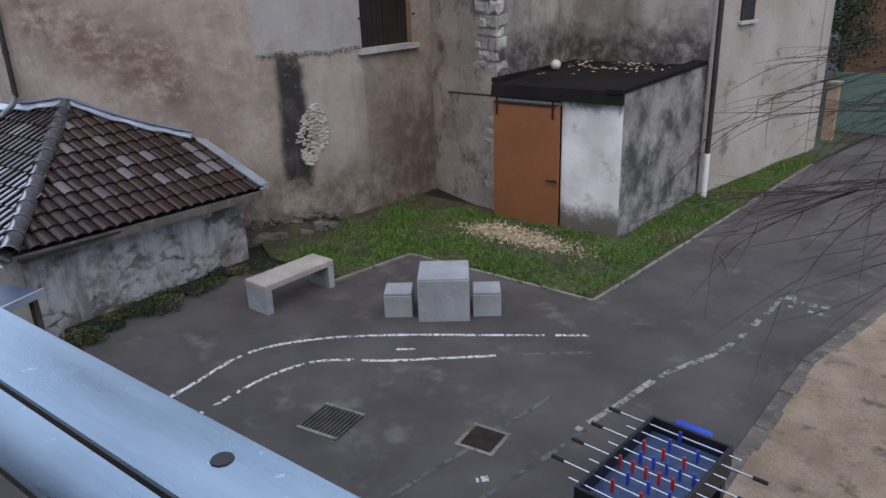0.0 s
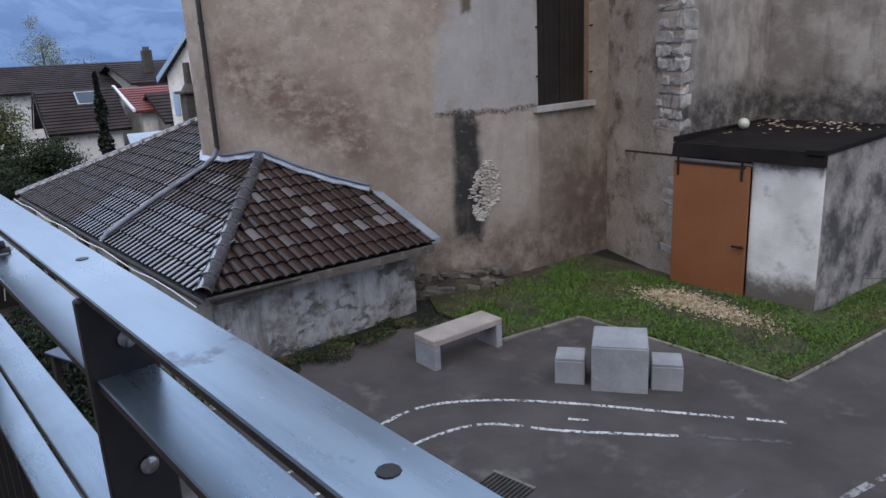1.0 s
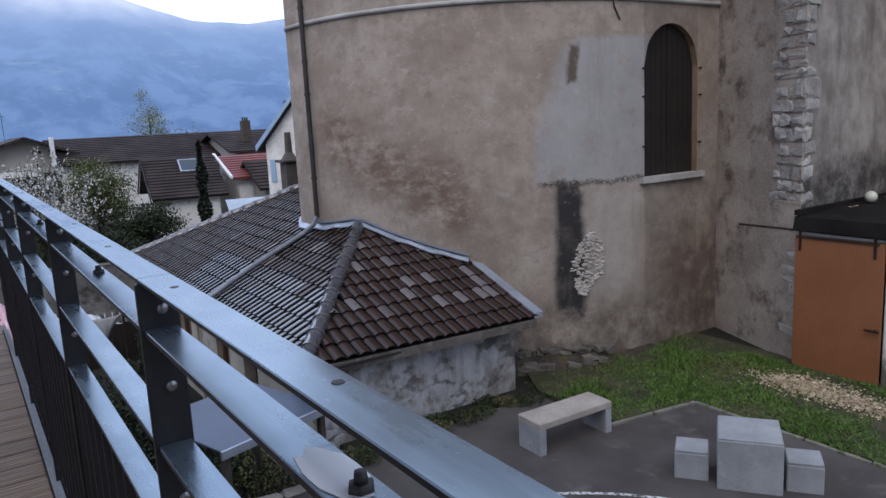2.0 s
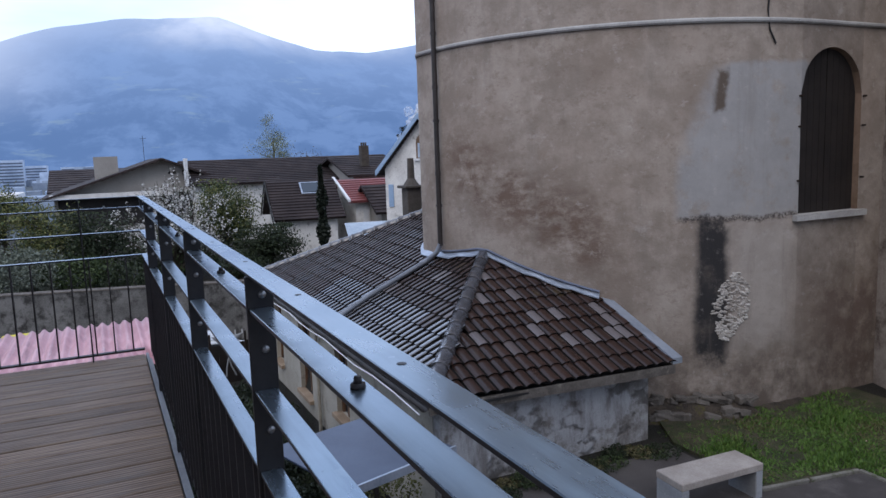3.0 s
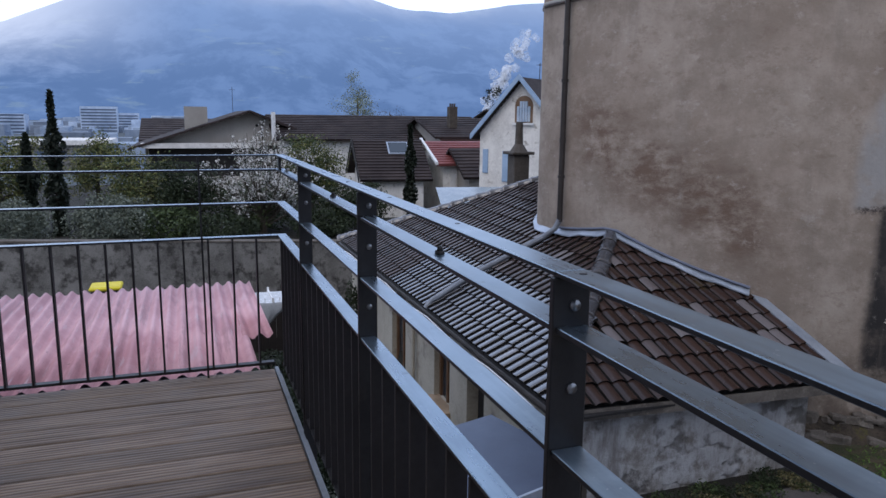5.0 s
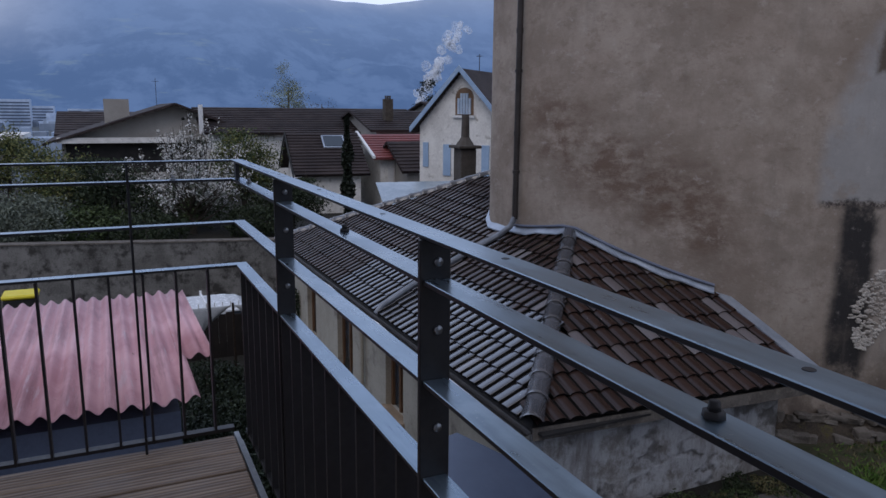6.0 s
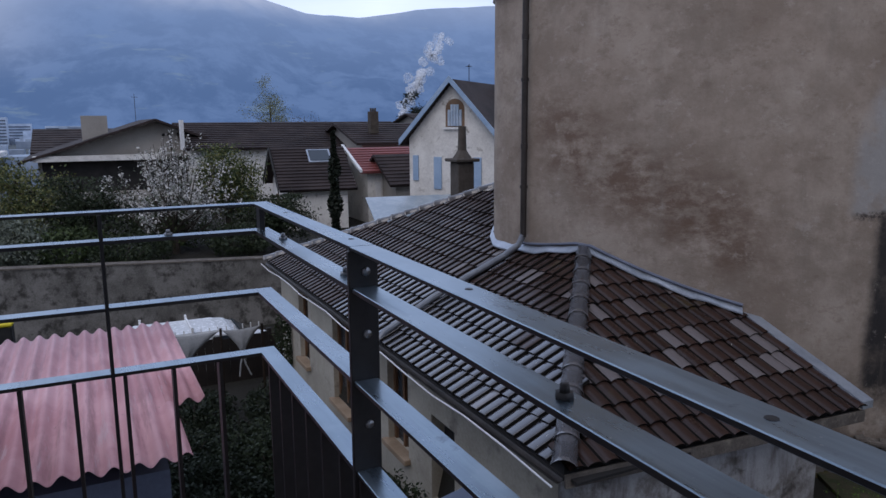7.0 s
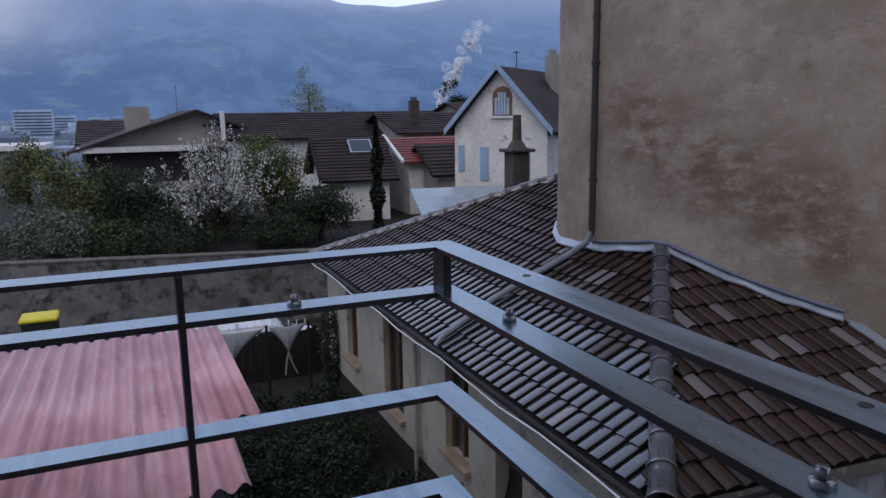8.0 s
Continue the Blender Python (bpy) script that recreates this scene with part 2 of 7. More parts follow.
def annex_material():
    """Rough old roughcast: pale lime patches, brown run-off streaks and darker stone grinning through."""
    m, nt, bsdf, co, _ = start("annex_wall_render")
    tall = node(nt, "ShaderNodeMapping", {0: co, "Scale": (2.2, 2.2, 0.5)}).outputs[0]
    big, mid, fine = noise_of(nt, co, 0.8, 6, 0.65), noise_of(nt, co, 3.2, 9, 0.74), noise_of(nt, co, 24, 6, 0.7)
    c = blend(nt, remap(nt, mid, 0.36, 0.64), (0.20, 0.185, 0.17), (0.43, 0.42, 0.41))
    c = blend(nt, maths(nt, "MULTIPLY", remap(nt, big, 0.50, 0.58), 0.6), c, (0.47, 0.475, 0.49))
    c = blend(nt, maths(nt, "MULTIPLY", remap(nt, noise_of(nt, tall, 1.1, 8, 0.7), 0.46, 0.66), 0.72), c, (0.125, 0.105, 0.09))
    crack = node(nt, "ShaderNodeTexVoronoi", {"Vector": node(nt, "ShaderNodeMapping", {0: co, "Scale": (4.0, 4.0, 6.5)}).outputs[0], "Scale": 1.0})
    stone = maths(nt, "MULTIPLY", remap(nt, noise_of(nt, co, 1.5, 6), 0.50, 0.60), remap(nt, crack.outputs["Distance"], 0.42, 0.62))
    c = blend(nt, maths(nt, "MULTIPLY", stone, 0.75), c, (0.075, 0.066, 0.058))
    h = maths(nt, "ADD", maths(nt, "MULTIPLY", mid, 0.8), maths(nt, "SUBTRACT", maths(nt, "MULTIPLY", fine, 0.3), maths(nt, "MULTIPLY", stone, 0.5)))
    finish(nt, bsdf, c, 0.93, h, 0.8, 0.05, 0.0, 0.2)
    return m


def rail_material():
    """Grey-blue painted flat steel, streaked along its length, rubbed and flecked."""
    m, nt, bsdf, co, _ = start("painted_flat_rail")
    along = node(nt, "ShaderNodeMapping", {0: co, "Scale": (2.5, 26, 26)}).outputs[0]
    streak = noise_of(nt, along, 1.2, 6, 0.65)
    patch = noise_of(nt, co, 6.5, 5, 0.6)
    fleck = noise_of(nt, co, 120, 3, 0.6)
    c = blend(nt, remap(nt, streak, 0.34, 0.66), (0.225, 0.285, 0.335), (0.315, 0.39, 0.445))
    c = blend(nt, maths(nt, "MULTIPLY", remap(nt, patch, 0.58, 0.70), 0.45), c, (0.42, 0.49, 0.54))
    c = blend(nt, maths(nt, "MULTIPLY", remap(nt, noise_of(nt, co, 17, 6, 0.7), 0.62, 0.72), 0.7), c, (0.13, 0.155, 0.18))
    c = blend(nt, maths(nt, "MULTIPLY", remap(nt, fleck, 0.68, 0.74), 0.6), c, (0.52, 0.56, 0.60))
    mix = maths(nt, "ADD", maths(nt, "MULTIPLY", streak, 0.5), maths(nt, "MULTIPLY", patch, 0.5))
    rough = node(nt, "ShaderNodeMapRange", {0: mix, 1: 0.36, 2: 0.64, 3: 0.20, 4: 0.40}).outputs[0]
    finish(nt, bsdf, c, rough, maths(nt, "ADD", fleck, streak), 0.05, 0.001, 0.85, 0.5)
    return m


def tin_material():
    """Faded pink coated sheet, rain-streaked down the slope, scuffed and rusty in spots."""
    m, nt, bsdf, co, _ = start("pink_corrugated_sheet")
    run = node(nt, "ShaderNodeMapping", {0: co, "Scale": (0.35, 5.0, 1.0)}).outputs[0]
    streak, big, fine = noise_of(nt, run, 1.6, 8, 0.7), noise_of(nt, co, 0.9, 5), noise_of(nt, co, 26, 6, 0.7)
    c = blend(nt, remap(nt, big, 0.35, 0.65), (0.50, 0.235, 0.25), (0.66, 0.37, 0.385))
    c = blend(nt, maths(nt, "MULTIPLY", remap(nt, streak, 0.50, 0.66), 0.55), c, (0.30, 0.155, 0.165))
    c = blend(nt, maths(nt, "MULTIPLY", remap(nt, noise_of(nt, run, 3.1, 7, 0.7), 0.56, 0.68), 0.5), c, (0.62, 0.50, 0.52))
    c = blend(nt, maths(nt, "MULTIPLY", remap(nt, noise_of(nt, co, 5.0, 8, 0.75), 0.64, 0.70), 0.8), c, (0.16, 0.10, 0.085))
    finish(nt, bsdf, c, 0.5, fine, 0.2, 0.004, 0.0, 0.4)
    return m


def backdrop_material(name):
    """Wooded slopes with haze and mist on the heights painted into a colour that glows by itself."""
    m, nt, bsdf, co, out = start(name)
    z = node(nt, "ShaderNodeSeparateXYZ", {0: co}).outputs[2]
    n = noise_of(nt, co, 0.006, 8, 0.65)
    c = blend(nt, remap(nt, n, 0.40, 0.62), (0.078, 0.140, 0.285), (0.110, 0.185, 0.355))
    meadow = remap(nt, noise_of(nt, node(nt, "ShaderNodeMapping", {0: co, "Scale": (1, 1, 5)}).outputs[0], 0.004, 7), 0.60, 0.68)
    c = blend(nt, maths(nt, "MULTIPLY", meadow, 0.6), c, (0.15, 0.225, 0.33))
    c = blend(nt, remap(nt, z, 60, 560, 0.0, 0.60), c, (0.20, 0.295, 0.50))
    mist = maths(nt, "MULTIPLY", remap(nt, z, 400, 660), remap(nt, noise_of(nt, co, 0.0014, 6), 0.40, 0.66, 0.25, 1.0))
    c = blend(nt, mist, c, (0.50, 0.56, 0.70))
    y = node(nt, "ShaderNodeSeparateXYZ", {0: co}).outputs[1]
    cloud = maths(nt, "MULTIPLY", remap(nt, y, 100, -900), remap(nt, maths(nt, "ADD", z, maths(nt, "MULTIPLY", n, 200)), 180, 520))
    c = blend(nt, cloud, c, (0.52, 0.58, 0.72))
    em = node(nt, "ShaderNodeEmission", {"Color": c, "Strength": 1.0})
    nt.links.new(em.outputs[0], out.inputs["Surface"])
    return m


def glass_material(name, tint=(0.03, 0.04, 0.05)):
    m, nt, bsdf, co, _ = start(name)
    bsdf.inputs["Base Color"].default_value = (*tint, 1)
    bsdf.inputs["Roughness"].default_value = 0.06
    return m


def smoke_material():
    m, nt, bsdf, co, out = start("smoke")
    tr = node(nt, "ShaderNodeBsdfTransparent")
    lit = node(nt, "ShaderNodeBsdfDiffuse", {"Color": (0.95, 0.96, 0.98, 1)})
    through_light = node(nt, "ShaderNodeBsdfTranslucent", {"Color": (0.95, 0.96, 0.98, 1)})
    df = node(nt, "ShaderNodeMixShader", {0: 0.5, 1: lit.outputs[0], 2: through_light.outputs[0]})
    f = remap(nt, noise_of(nt, co, 0.7, 5), 0.34, 0.66, 0.06, 0.40)
    mx = node(nt, "ShaderNodeMixShader", {0: f, 1: tr.outputs[0], 2: df.outputs[0]})
    nt.links.new(mx.outputs[0], out.inputs["Surface"])
    return m


def leaf_material(name, dark, light):
    m, nt, bsdf, co, _ = start(name)
    r = node(nt, "ShaderNodeNewGeometry").outputs["Random Per Island"]
    c = blend(nt, r, dark, light)
    c = blend(nt, maths(nt, "MULTIPLY", noise_of(nt, co, 1.3), 0.5), c, dark)
    finish(nt, bsdf, c, 0.65, None, spec=0.3)
    return m


def deck_material():
    """Weathered grooved softwood; grooves run along each board."""
    m, nt, bsdf, co, _ = start("deck_wood")
    r = node(nt, "ShaderNodeObjectInfo").outputs["Random"]
    sh = node(nt, "ShaderNodeCombineXYZ", {0: maths(nt, "MULTIPLY", r, 9.0), 1: maths(nt, "MULTIPLY", r, 31.0)})
    p = node(nt, "ShaderNodeVectorMath", {0: co, 1: sh.outputs[0]}, operation="ADD").outputs[0]
    grain_p = node(nt, "ShaderNodeMapping", {0: p, "Scale": (30, 1.6, 8)}).outputs[0]
    g = noise_of(nt, grain_p, 2.0, 8, 0.7)
    c = blend(nt, remap(nt, g, 0.3, 0.7), (0.150, 0.088, 0.050), (0.39, 0.262, 0.165))
    c = blend(nt, maths(nt, "MULTIPLY", remap(nt, noise_of(nt, p, 3.0, 6), 0.48, 0.74), 0.4), c, (0.24, 0.205, 0.175))
    v = node(nt, "ShaderNodeMapRange", {0: r, 3: 0.78, 4: 1.2}).outputs[0]
    c = node(nt, "ShaderNodeHueSaturation", {"Value": v, "Color": c}).outputs[0]
    wav = node(nt, "ShaderNodeTexWave", {"Vector": co, "Scale": 16.0, "Distortion": 0.0}, bands_direction="X").outputs["Fac"]
    c = blend(nt, maths(nt, "MULTIPLY", remap(nt, wav, 0.35, 0.0), 0.5), c, (0.05, 0.036, 0.028))
    finish(nt, bsdf, c, 0.6, maths(nt, "ADD", wav, maths(nt, "MULTIPLY", g, 0.4)), 0.6, 0.004)
    return m


M_APSE = apse_material()
M_RENDER = surface("church_render", (0.30, 0.26, 0.22), (0.42, 0.38, 0.34), 0.92, 0.5, 22, 0.5, 0.03, stain=(0.12, 0.10, 0.085))
M_SHEDSIDE = surface("shed_side_render", (0.20, 0.185, 0.17), (0.36, 0.34, 0.32), 0.92, 0.6, 20, 0.5, 0.03, stain=(0.062, 0.060, 0.060), stain_at=(0.40, 0.64))
M_WHITEWALL = surface("shed_white_render", (0.50, 0.48, 0.45), (0.66, 0.64, 0.61), 0.9, 0.7, 18, 0.4, 0.02, stain=(0.22, 0.21, 0.20), stain_at=(0.62, 0.80))
M_WHITEWASH = whitewash_material()
M_CHOIR = surface("choir_render", (0.25, 0.205, 0.172), (0.45, 0.385, 0.33), 0.93, 0.9, 20, 0.6, 0.04, stain=(0.115, 0.082, 0.067), stain_at=(0.48, 0.70))
M_SOOTWALL = sootwall_material()
M_QUOIN = surface("quoin_stone", (0.27, 0.255, 0.238), (0.47, 0.45, 0.42), 0.92, 3.0, 26, 0.8, 0.04, rnd=0.2, stain=(0.17, 0.155, 0.145), stain_at=(0.54, 0.70))
M_RUBBLE = surface("rubble_stone", (0.26, 0.23, 0.20), (0.46, 0.43, 0.39), 0.95, 2.5, 30, 0.6, 0.03, rnd=0.25)
M_ANNEX = annex_material()
M_CREAM = surface("cream_render", (0.33, 0.30, 0.245), (0.46, 0.425, 0.355), 0.9, 0.9, 24, 0.4, 0.01, stain=(0.20, 0.18, 0.155), stain_at=(0.54, 0.74))
M_OCHRE = surface("ochre_sill", (0.26, 0.185, 0.12), (0.38, 0.285, 0.20), 0.85, 2.0, 30, 0.3)
M_HOUSE = surface("house_wall_white", (0.60, 0.58, 0.55), (0.80, 0.78, 0.74), 0.9, 1.4, 14, 0.4, 0.02, stain=(0.34, 0.315, 0.28), stain_at=(0.56, 0.72))
M_CHIMNEY = surface("sooty_chimney_render", (0.055, 0.047, 0.040), (0.105, 0.092, 0.080), 0.92, 2.0, 20, 0.5, 0.02)
M_HOUSE2 = surface("house_wall_grey", (0.27, 0.25, 0.225), (0.36, 0.34, 0.31), 0.9, 0.5, 16, 0.2, 0.01)
M_WINDOWWOOD = surface("brown_window_wood", (0.10, 0.052, 0.026), (0.17, 0.092, 0.05), 0.6, 3, 40, 0.2)
M_SHUTTER = surface("dark_shutter_wood", (0.009, 0.0065, 0.0055), (0.020, 0.0145, 0.012), 0.7, 3, 40, 0.3)
M_JAMB = surface("window_jamb", (0.15, 0.095, 0.06), (0.24, 0.16, 0.11), 0.9, 2, 30, 0.3)
M_DOOR = surface("orange_brown_door", (0.205, 0.075, 0.028), (0.255, 0.098, 0.040), 0.6, 0.9, 30, 0.12, 0.004)
M_RUST = surface("dark_iron", (0.018, 0.014, 0.012), (0.05, 0.032, 0.022), 0.6, 6, 60, 0.2, metal=0.5)
M_GRATE = surface("worn_grate_iron", (0.060, 0.054, 0.050), (0.12, 0.108, 0.10), 0.6, 4, 60, 0.2, metal=0.5)
M_STEEL = rail_material()
M_POST = surface("dark_steel_post", (0.026, 0.025, 0.026), (0.044, 0.042, 0.042), 0.45, 5, 60, 0.08, 0.002, metal=0.35, stain=(0.055, 0.048, 0.042))
M_BALUSTER = surface("dark_steel_slat", (0.030, 0.026, 0.026), (0.046, 0.041, 0.040), 0.5, 4, 60, 0.08, 0.002, metal=0.3)
M_BOLT_HOLE = surface("zinc_bolt_hole_light", (0.28, 0.28, 0.28), (0.42, 0.42, 0.42), 0.35, 20, 90, 0.1, 0.001, metal=0.9)
M_ZINC = surface("zinc_flashing", (0.30, 0.34, 0.40), (0.46, 0.50, 0.56), 0.42, 2.0, 30, 0.2, 0.006, metal=0.55)
M_LEADPIPE = surface("dull_lead_pipe", (0.13, 0.14, 0.16), (0.23, 0.245, 0.27), 0.45, 2.0, 30, 0.2, 0.006, metal=0.4)
M_PIPE = surface("dark_downpipe", (0.030, 0.026, 0.024), (0.060, 0.050, 0.045), 0.5, 3, 40, 0.1, metal=0.4)
M_ASPHALT = surface("asphalt", (0.050, 0.043, 0.040), (0.098, 0.086, 0.080), 0.80, 0.75, 70, 0.9, 0.008, stain=(0.140, 0.125, 0.115), stain_at=(0.55, 0.74))
M_DIMPAINT = surface("rubbed_road_paint", (0.20, 0.195, 0.19), (0.36, 0.355, 0.345), 0.8, 6, 70, 0.4, 0.004, stain=(0.085, 0.078, 0.072), stain_at=(0.46, 0.56))
M_PAINT = surface("worn_road_paint", (0.45, 0.45, 0.44), (0.68, 0.68, 0.66), 0.8, 9, 90, 0.4, 0.004, stain=(0.09, 0.082, 0.075), stain_at=(0.50, 0.56))
M_FAINT = surface("faded_road_paint", (0.085, 0.082, 0.08), (0.15, 0.147, 0.142), 0.8, 3, 60, 0.4, 0.004, stain=(0.055, 0.052, 0.05), stain_at=(0.42, 0.58))
M_CONCRETE = surface("concrete", (0.24, 0.25, 0.26), (0.36, 0.37, 0.38), 0.85, 1.8, 40, 0.3, 0.005, stain=(0.46, 0.46, 0.46), stain_at=(0.60, 0.78))
M_BENCH = surface("bench_concrete", (0.29, 0.25, 0.215), (0.43, 0.38, 0.335), 0.88, 2.0, 40, 0.3, 0.005)
M_KERB = surface("kerb_concrete", (0.14, 0.13, 0.11), (0.25, 0.235, 0.20), 0.9, 2, 40, 0.5, 0.01, stain=(0.08, 0.085, 0.045), stain_at=(0.48, 0.64))
M_ROUGHKERB = surface("crumbled_kerb", (0.085, 0.073, 0.062), (0.165, 0.145, 0.125), 0.93, 3, 30, 0.8, 0.02, stain=(0.21, 0.185, 0.155), stain_at=(0.54, 0.68))
M_SAND = surface("sandy_ground", (0.225, 0.16, 0.108), (0.41, 0.315, 0.225), 0.95, 1.6, 40, 0.9, 0.03, stain=(0.13, 0.10, 0.075), stain_at=(0.52, 0.70))
M_EARTH = surface("garden_earth", (0.011, 0.010, 0.007), (0.026, 0.023, 0.017), 0.95, 0.7, 30, 0.7, 0.05, stain=(0.020, 0.028, 0.012))
M_TURF = surface("turf", (0.036, 0.036, 0.018), (0.098, 0.078, 0.050), 0.95, 2.4, 40, 0.9, 0.03, stain=(0.034, 0.050, 0.014), stain_at=(0.36, 0.72))
M_BANK = surface("mossy_earth", (0.028, 0.022, 0.017), (0.11, 0.085, 0.062), 0.95, 2.2, 30, 0.9, 0.06, stain=(0.105, 0.095, 0.030), stain_at=(0.54, 0.66))
M_GRASS = leaf_material("grass_blades", (0.038, 0.092, 0.013), (0.155, 0.245, 0.046))
M_STRAWGRASS = leaf_material("withered_grass", (0.085, 0.075, 0.032), (0.20, 0.175, 0.085))
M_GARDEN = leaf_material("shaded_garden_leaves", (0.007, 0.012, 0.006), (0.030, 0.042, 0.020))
M_CHIPS = surface("straw_chips", (0.36, 0.27, 0.17), (0.60, 0.50, 0.36), 0.9, 5, 60, 0.5, 0.01, rnd=0.25, island=True)
M_ROOFMEM = surface("roof_membrane", (0.006, 0.005, 0.005), (0.016, 0.013, 0.012), 0.85, 1.2, 40, 0.5, 0.012, stain=(0.070, 0.052, 0.026), stain_at=(0.62, 0.72), spec=0.15)
M_BALL = surface("white_ball", (0.45, 0.45, 0.36), (0.60, 0.60, 0.50), 0.5, 8, 40, 0.1)
M_TILE = tile_material("clay_tile", False, pale_at=0.89)
# near-black that paints the shade in tile laps and under front lips
M_TILESHADE = surface("tile_lap_shade", (0.005, 0.0042, 0.004), (0.014, 0.012, 0.010), 0.9, 4, 40, 0.4, 0.01, spec=0.15)
M_TILES = tile_material("clay_tile_field", True, pale_at=0.982)
M_HIP = tile_material("hip_tile_clay", False, (0.100, 0.100, 0.108), (0.200, 0.200, 0.215), 0.14, 0.28, 0.6, 0.99, 0.6)
M_NEWTILES = tile_material("newer_clay_tile_field", True, (0.022, 0.022, 0.027), (0.056, 0.055, 0.066), 0.12, 0.26, 0.7, 0.985, 0.45)
M_NEWTILE = tile_material("newer_clay_tile", False, (0.022, 0.022, 0.027), (0.056, 0.055, 0.066), 0.12, 0.26, 0.7, 0.985, 0.45)
M_FARTILE = surface("far_roof_tile", (0.018, 0.013, 0.0125), (0.042, 0.031, 0.029), 0.75, 0.8, 12, 0.4, 0.03, rnd=0.25, island=True, spec=0.2)
M_REDTILE = surface("red_roof_tile", (0.140, 0.040, 0.038), (0.220, 0.068, 0.062), 0.6, 0.8, 12, 0.4, 0.03, rnd=0.18, island=True)
M_TIN = tin_material()
M_BLUEWALL = surface("slate_blue_boarding", (0.105, 0.118, 0.160), (0.15, 0.17, 0.225), 0.75, 1.2, 30, 0.2)
M_SLAB = surface("blue_grey_metal_sheet", (0.050, 0.064, 0.100), (0.080, 0.100, 0.145), 0.42, 1.0, 20, 0.1, metal=0.3)
M_BLUE = surface("light_blue_paint", (0.25, 0.36, 0.52), (0.34, 0.46, 0.62), 0.6, 2, 20, 0.1)
M_CURTAIN = surface("pale_blue_curtain", (0.35, 0.45, 0.58), (0.52, 0.60, 0.70), 0.9, 3, 20, 0.2)
M_TRIM = surface("white_trim", (0.62, 0.62, 0.62), (0.75, 0.75, 0.75), 0.7, 2, 20, 0.1)
# near-black painted shade for unlit recesses; dark boards share it
M_DARK = surface("recess_shade_dark_board", (0.012, 0.011, 0.011), (0.025, 0.023, 0.022), 0.8, 2, 20, 0.2)
M_GLASS = glass_material("window_glass")
M_PALEGLASS = surface("veranda_sheet", (0.24, 0.29, 0.33), (0.36, 0.41, 0.45), 0.2, 1.0, 12, 0.05)
M_RETAIN = surface("stained_retaining_concrete", (0.105, 0.10, 0.092), (0.235, 0.225, 0.21), 0.92, 1.1, 20, 0.6, 0.04, stain=(0.045, 0.042, 0.038), stain_at=(0.46, 0.66))
M_BARK = surface("bark", (0.045, 0.036, 0.028), (0.085, 0.070, 0.055), 0.9, 4, 40, 0.6, 0.02)
M_TWIG = surface("dark_twig", (0.030, 0.022, 0.020), (0.055, 0.040, 0.036), 0.8, 8, 40, 0.3)
M_BLOSSOM = leaf_material("blossom", (0.48, 0.47, 0.44), (0.82, 0.81, 0.79))
M_LEAF = leaf_material("green_leaves", (0.026, 0.044, 0.016), (0.085, 0.115, 0.040))
M_LEAFDARK = leaf_material("dark_leaves", (0.014, 0.022, 0.010), (0.044, 0.060, 0.026))
M_LEAFYELLOW = leaf_material("yellow_green_leaves", (0.10, 0.105, 0.032), (0.24, 0.24, 0.09))
M_OLIVE = leaf_material("olive_leaves", (0.085, 0.10, 0.075), (0.20, 0.225, 0.175))
M_CYPRESS = leaf_material("cypress_leaves", (0.006, 0.010, 0.006), (0.018, 0.026, 0.014))
M_LIGHTGREEN = leaf_material("young_leaves", (0.13, 0.145, 0.075), (0.22, 0.235, 0.13))
M_DECK = deck_material()
M_STUCCO = surface("house_stucco", (0.40, 0.39, 0.40), (0.48, 0.47, 0.48), 0.9, 0.7, 40, 0.3, 0.006)
M_YELLOW = surface("yellow_plastic", (0.62, 0.50, 0.02), (0.72, 0.60, 0.04), 0.5, 3, 20, 0.05)
M_VAN = surface("white_car_paint", (0.62, 0.64, 0.66), (0.70, 0.72, 0.74), 0.25, 1, 10, 0.02)
M_RUBBER = surface("black_rubber", (0.012, 0.012, 0.012), (0.022, 0.022, 0.022), 0.8, 5, 40, 0.1)
M_BLACK = surface("black_laminate", (0.010, 0.010, 0.013), (0.020, 0.020, 0.026), 0.4, 3, 20, 0.05)
M_FIELD = surface("blue_playfield", (0.035, 0.055, 0.12), (0.06, 0.09, 0.18), 0.4, 3, 20, 0.05)
M_CHROME = surface("chrome_rod", (0.62, 0.62, 0.62), (0.75, 0.75, 0.75), 0.18, 8, 40, 0.02, metal=0.9)
M_REDPL = surface("red_plastic", (0.42, 0.03, 0.035), (0.52, 0.05, 0.055), 0.4, 4, 20, 0.05)
M_BLUEPL = surface("blue_plastic", (0.02, 0.06, 0.42), (0.035, 0.10, 0.55), 0.4, 4, 20, 0.05)
M_CLOTH = surface("grey_cloth", (0.24, 0.25, 0.26), (0.34, 0.35, 0.36), 0.9, 2, 30, 0.2)
# distance haze is mixed into the blue-grey town and valley colours
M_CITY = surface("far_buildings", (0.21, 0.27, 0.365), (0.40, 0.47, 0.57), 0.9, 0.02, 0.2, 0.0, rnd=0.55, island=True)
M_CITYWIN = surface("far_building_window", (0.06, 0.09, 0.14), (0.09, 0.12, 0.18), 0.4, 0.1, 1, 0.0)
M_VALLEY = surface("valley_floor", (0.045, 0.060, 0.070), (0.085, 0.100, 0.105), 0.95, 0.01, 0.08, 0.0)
M_GREENFENCE = surface("green_mesh_fence", (0.085, 0.135, 0.115), (0.13, 0.19, 0.165), 0.8, 1, 20, 0.1)
M_STONEBAND = surface("string_course_stone", (0.30, 0.285, 0.27), (0.46, 0.445, 0.42), 0.9, 1.5, 30, 0.3)
M_MOUNT = backdrop_material("hazy_mountain")
M_SMOKE = smoke_material()


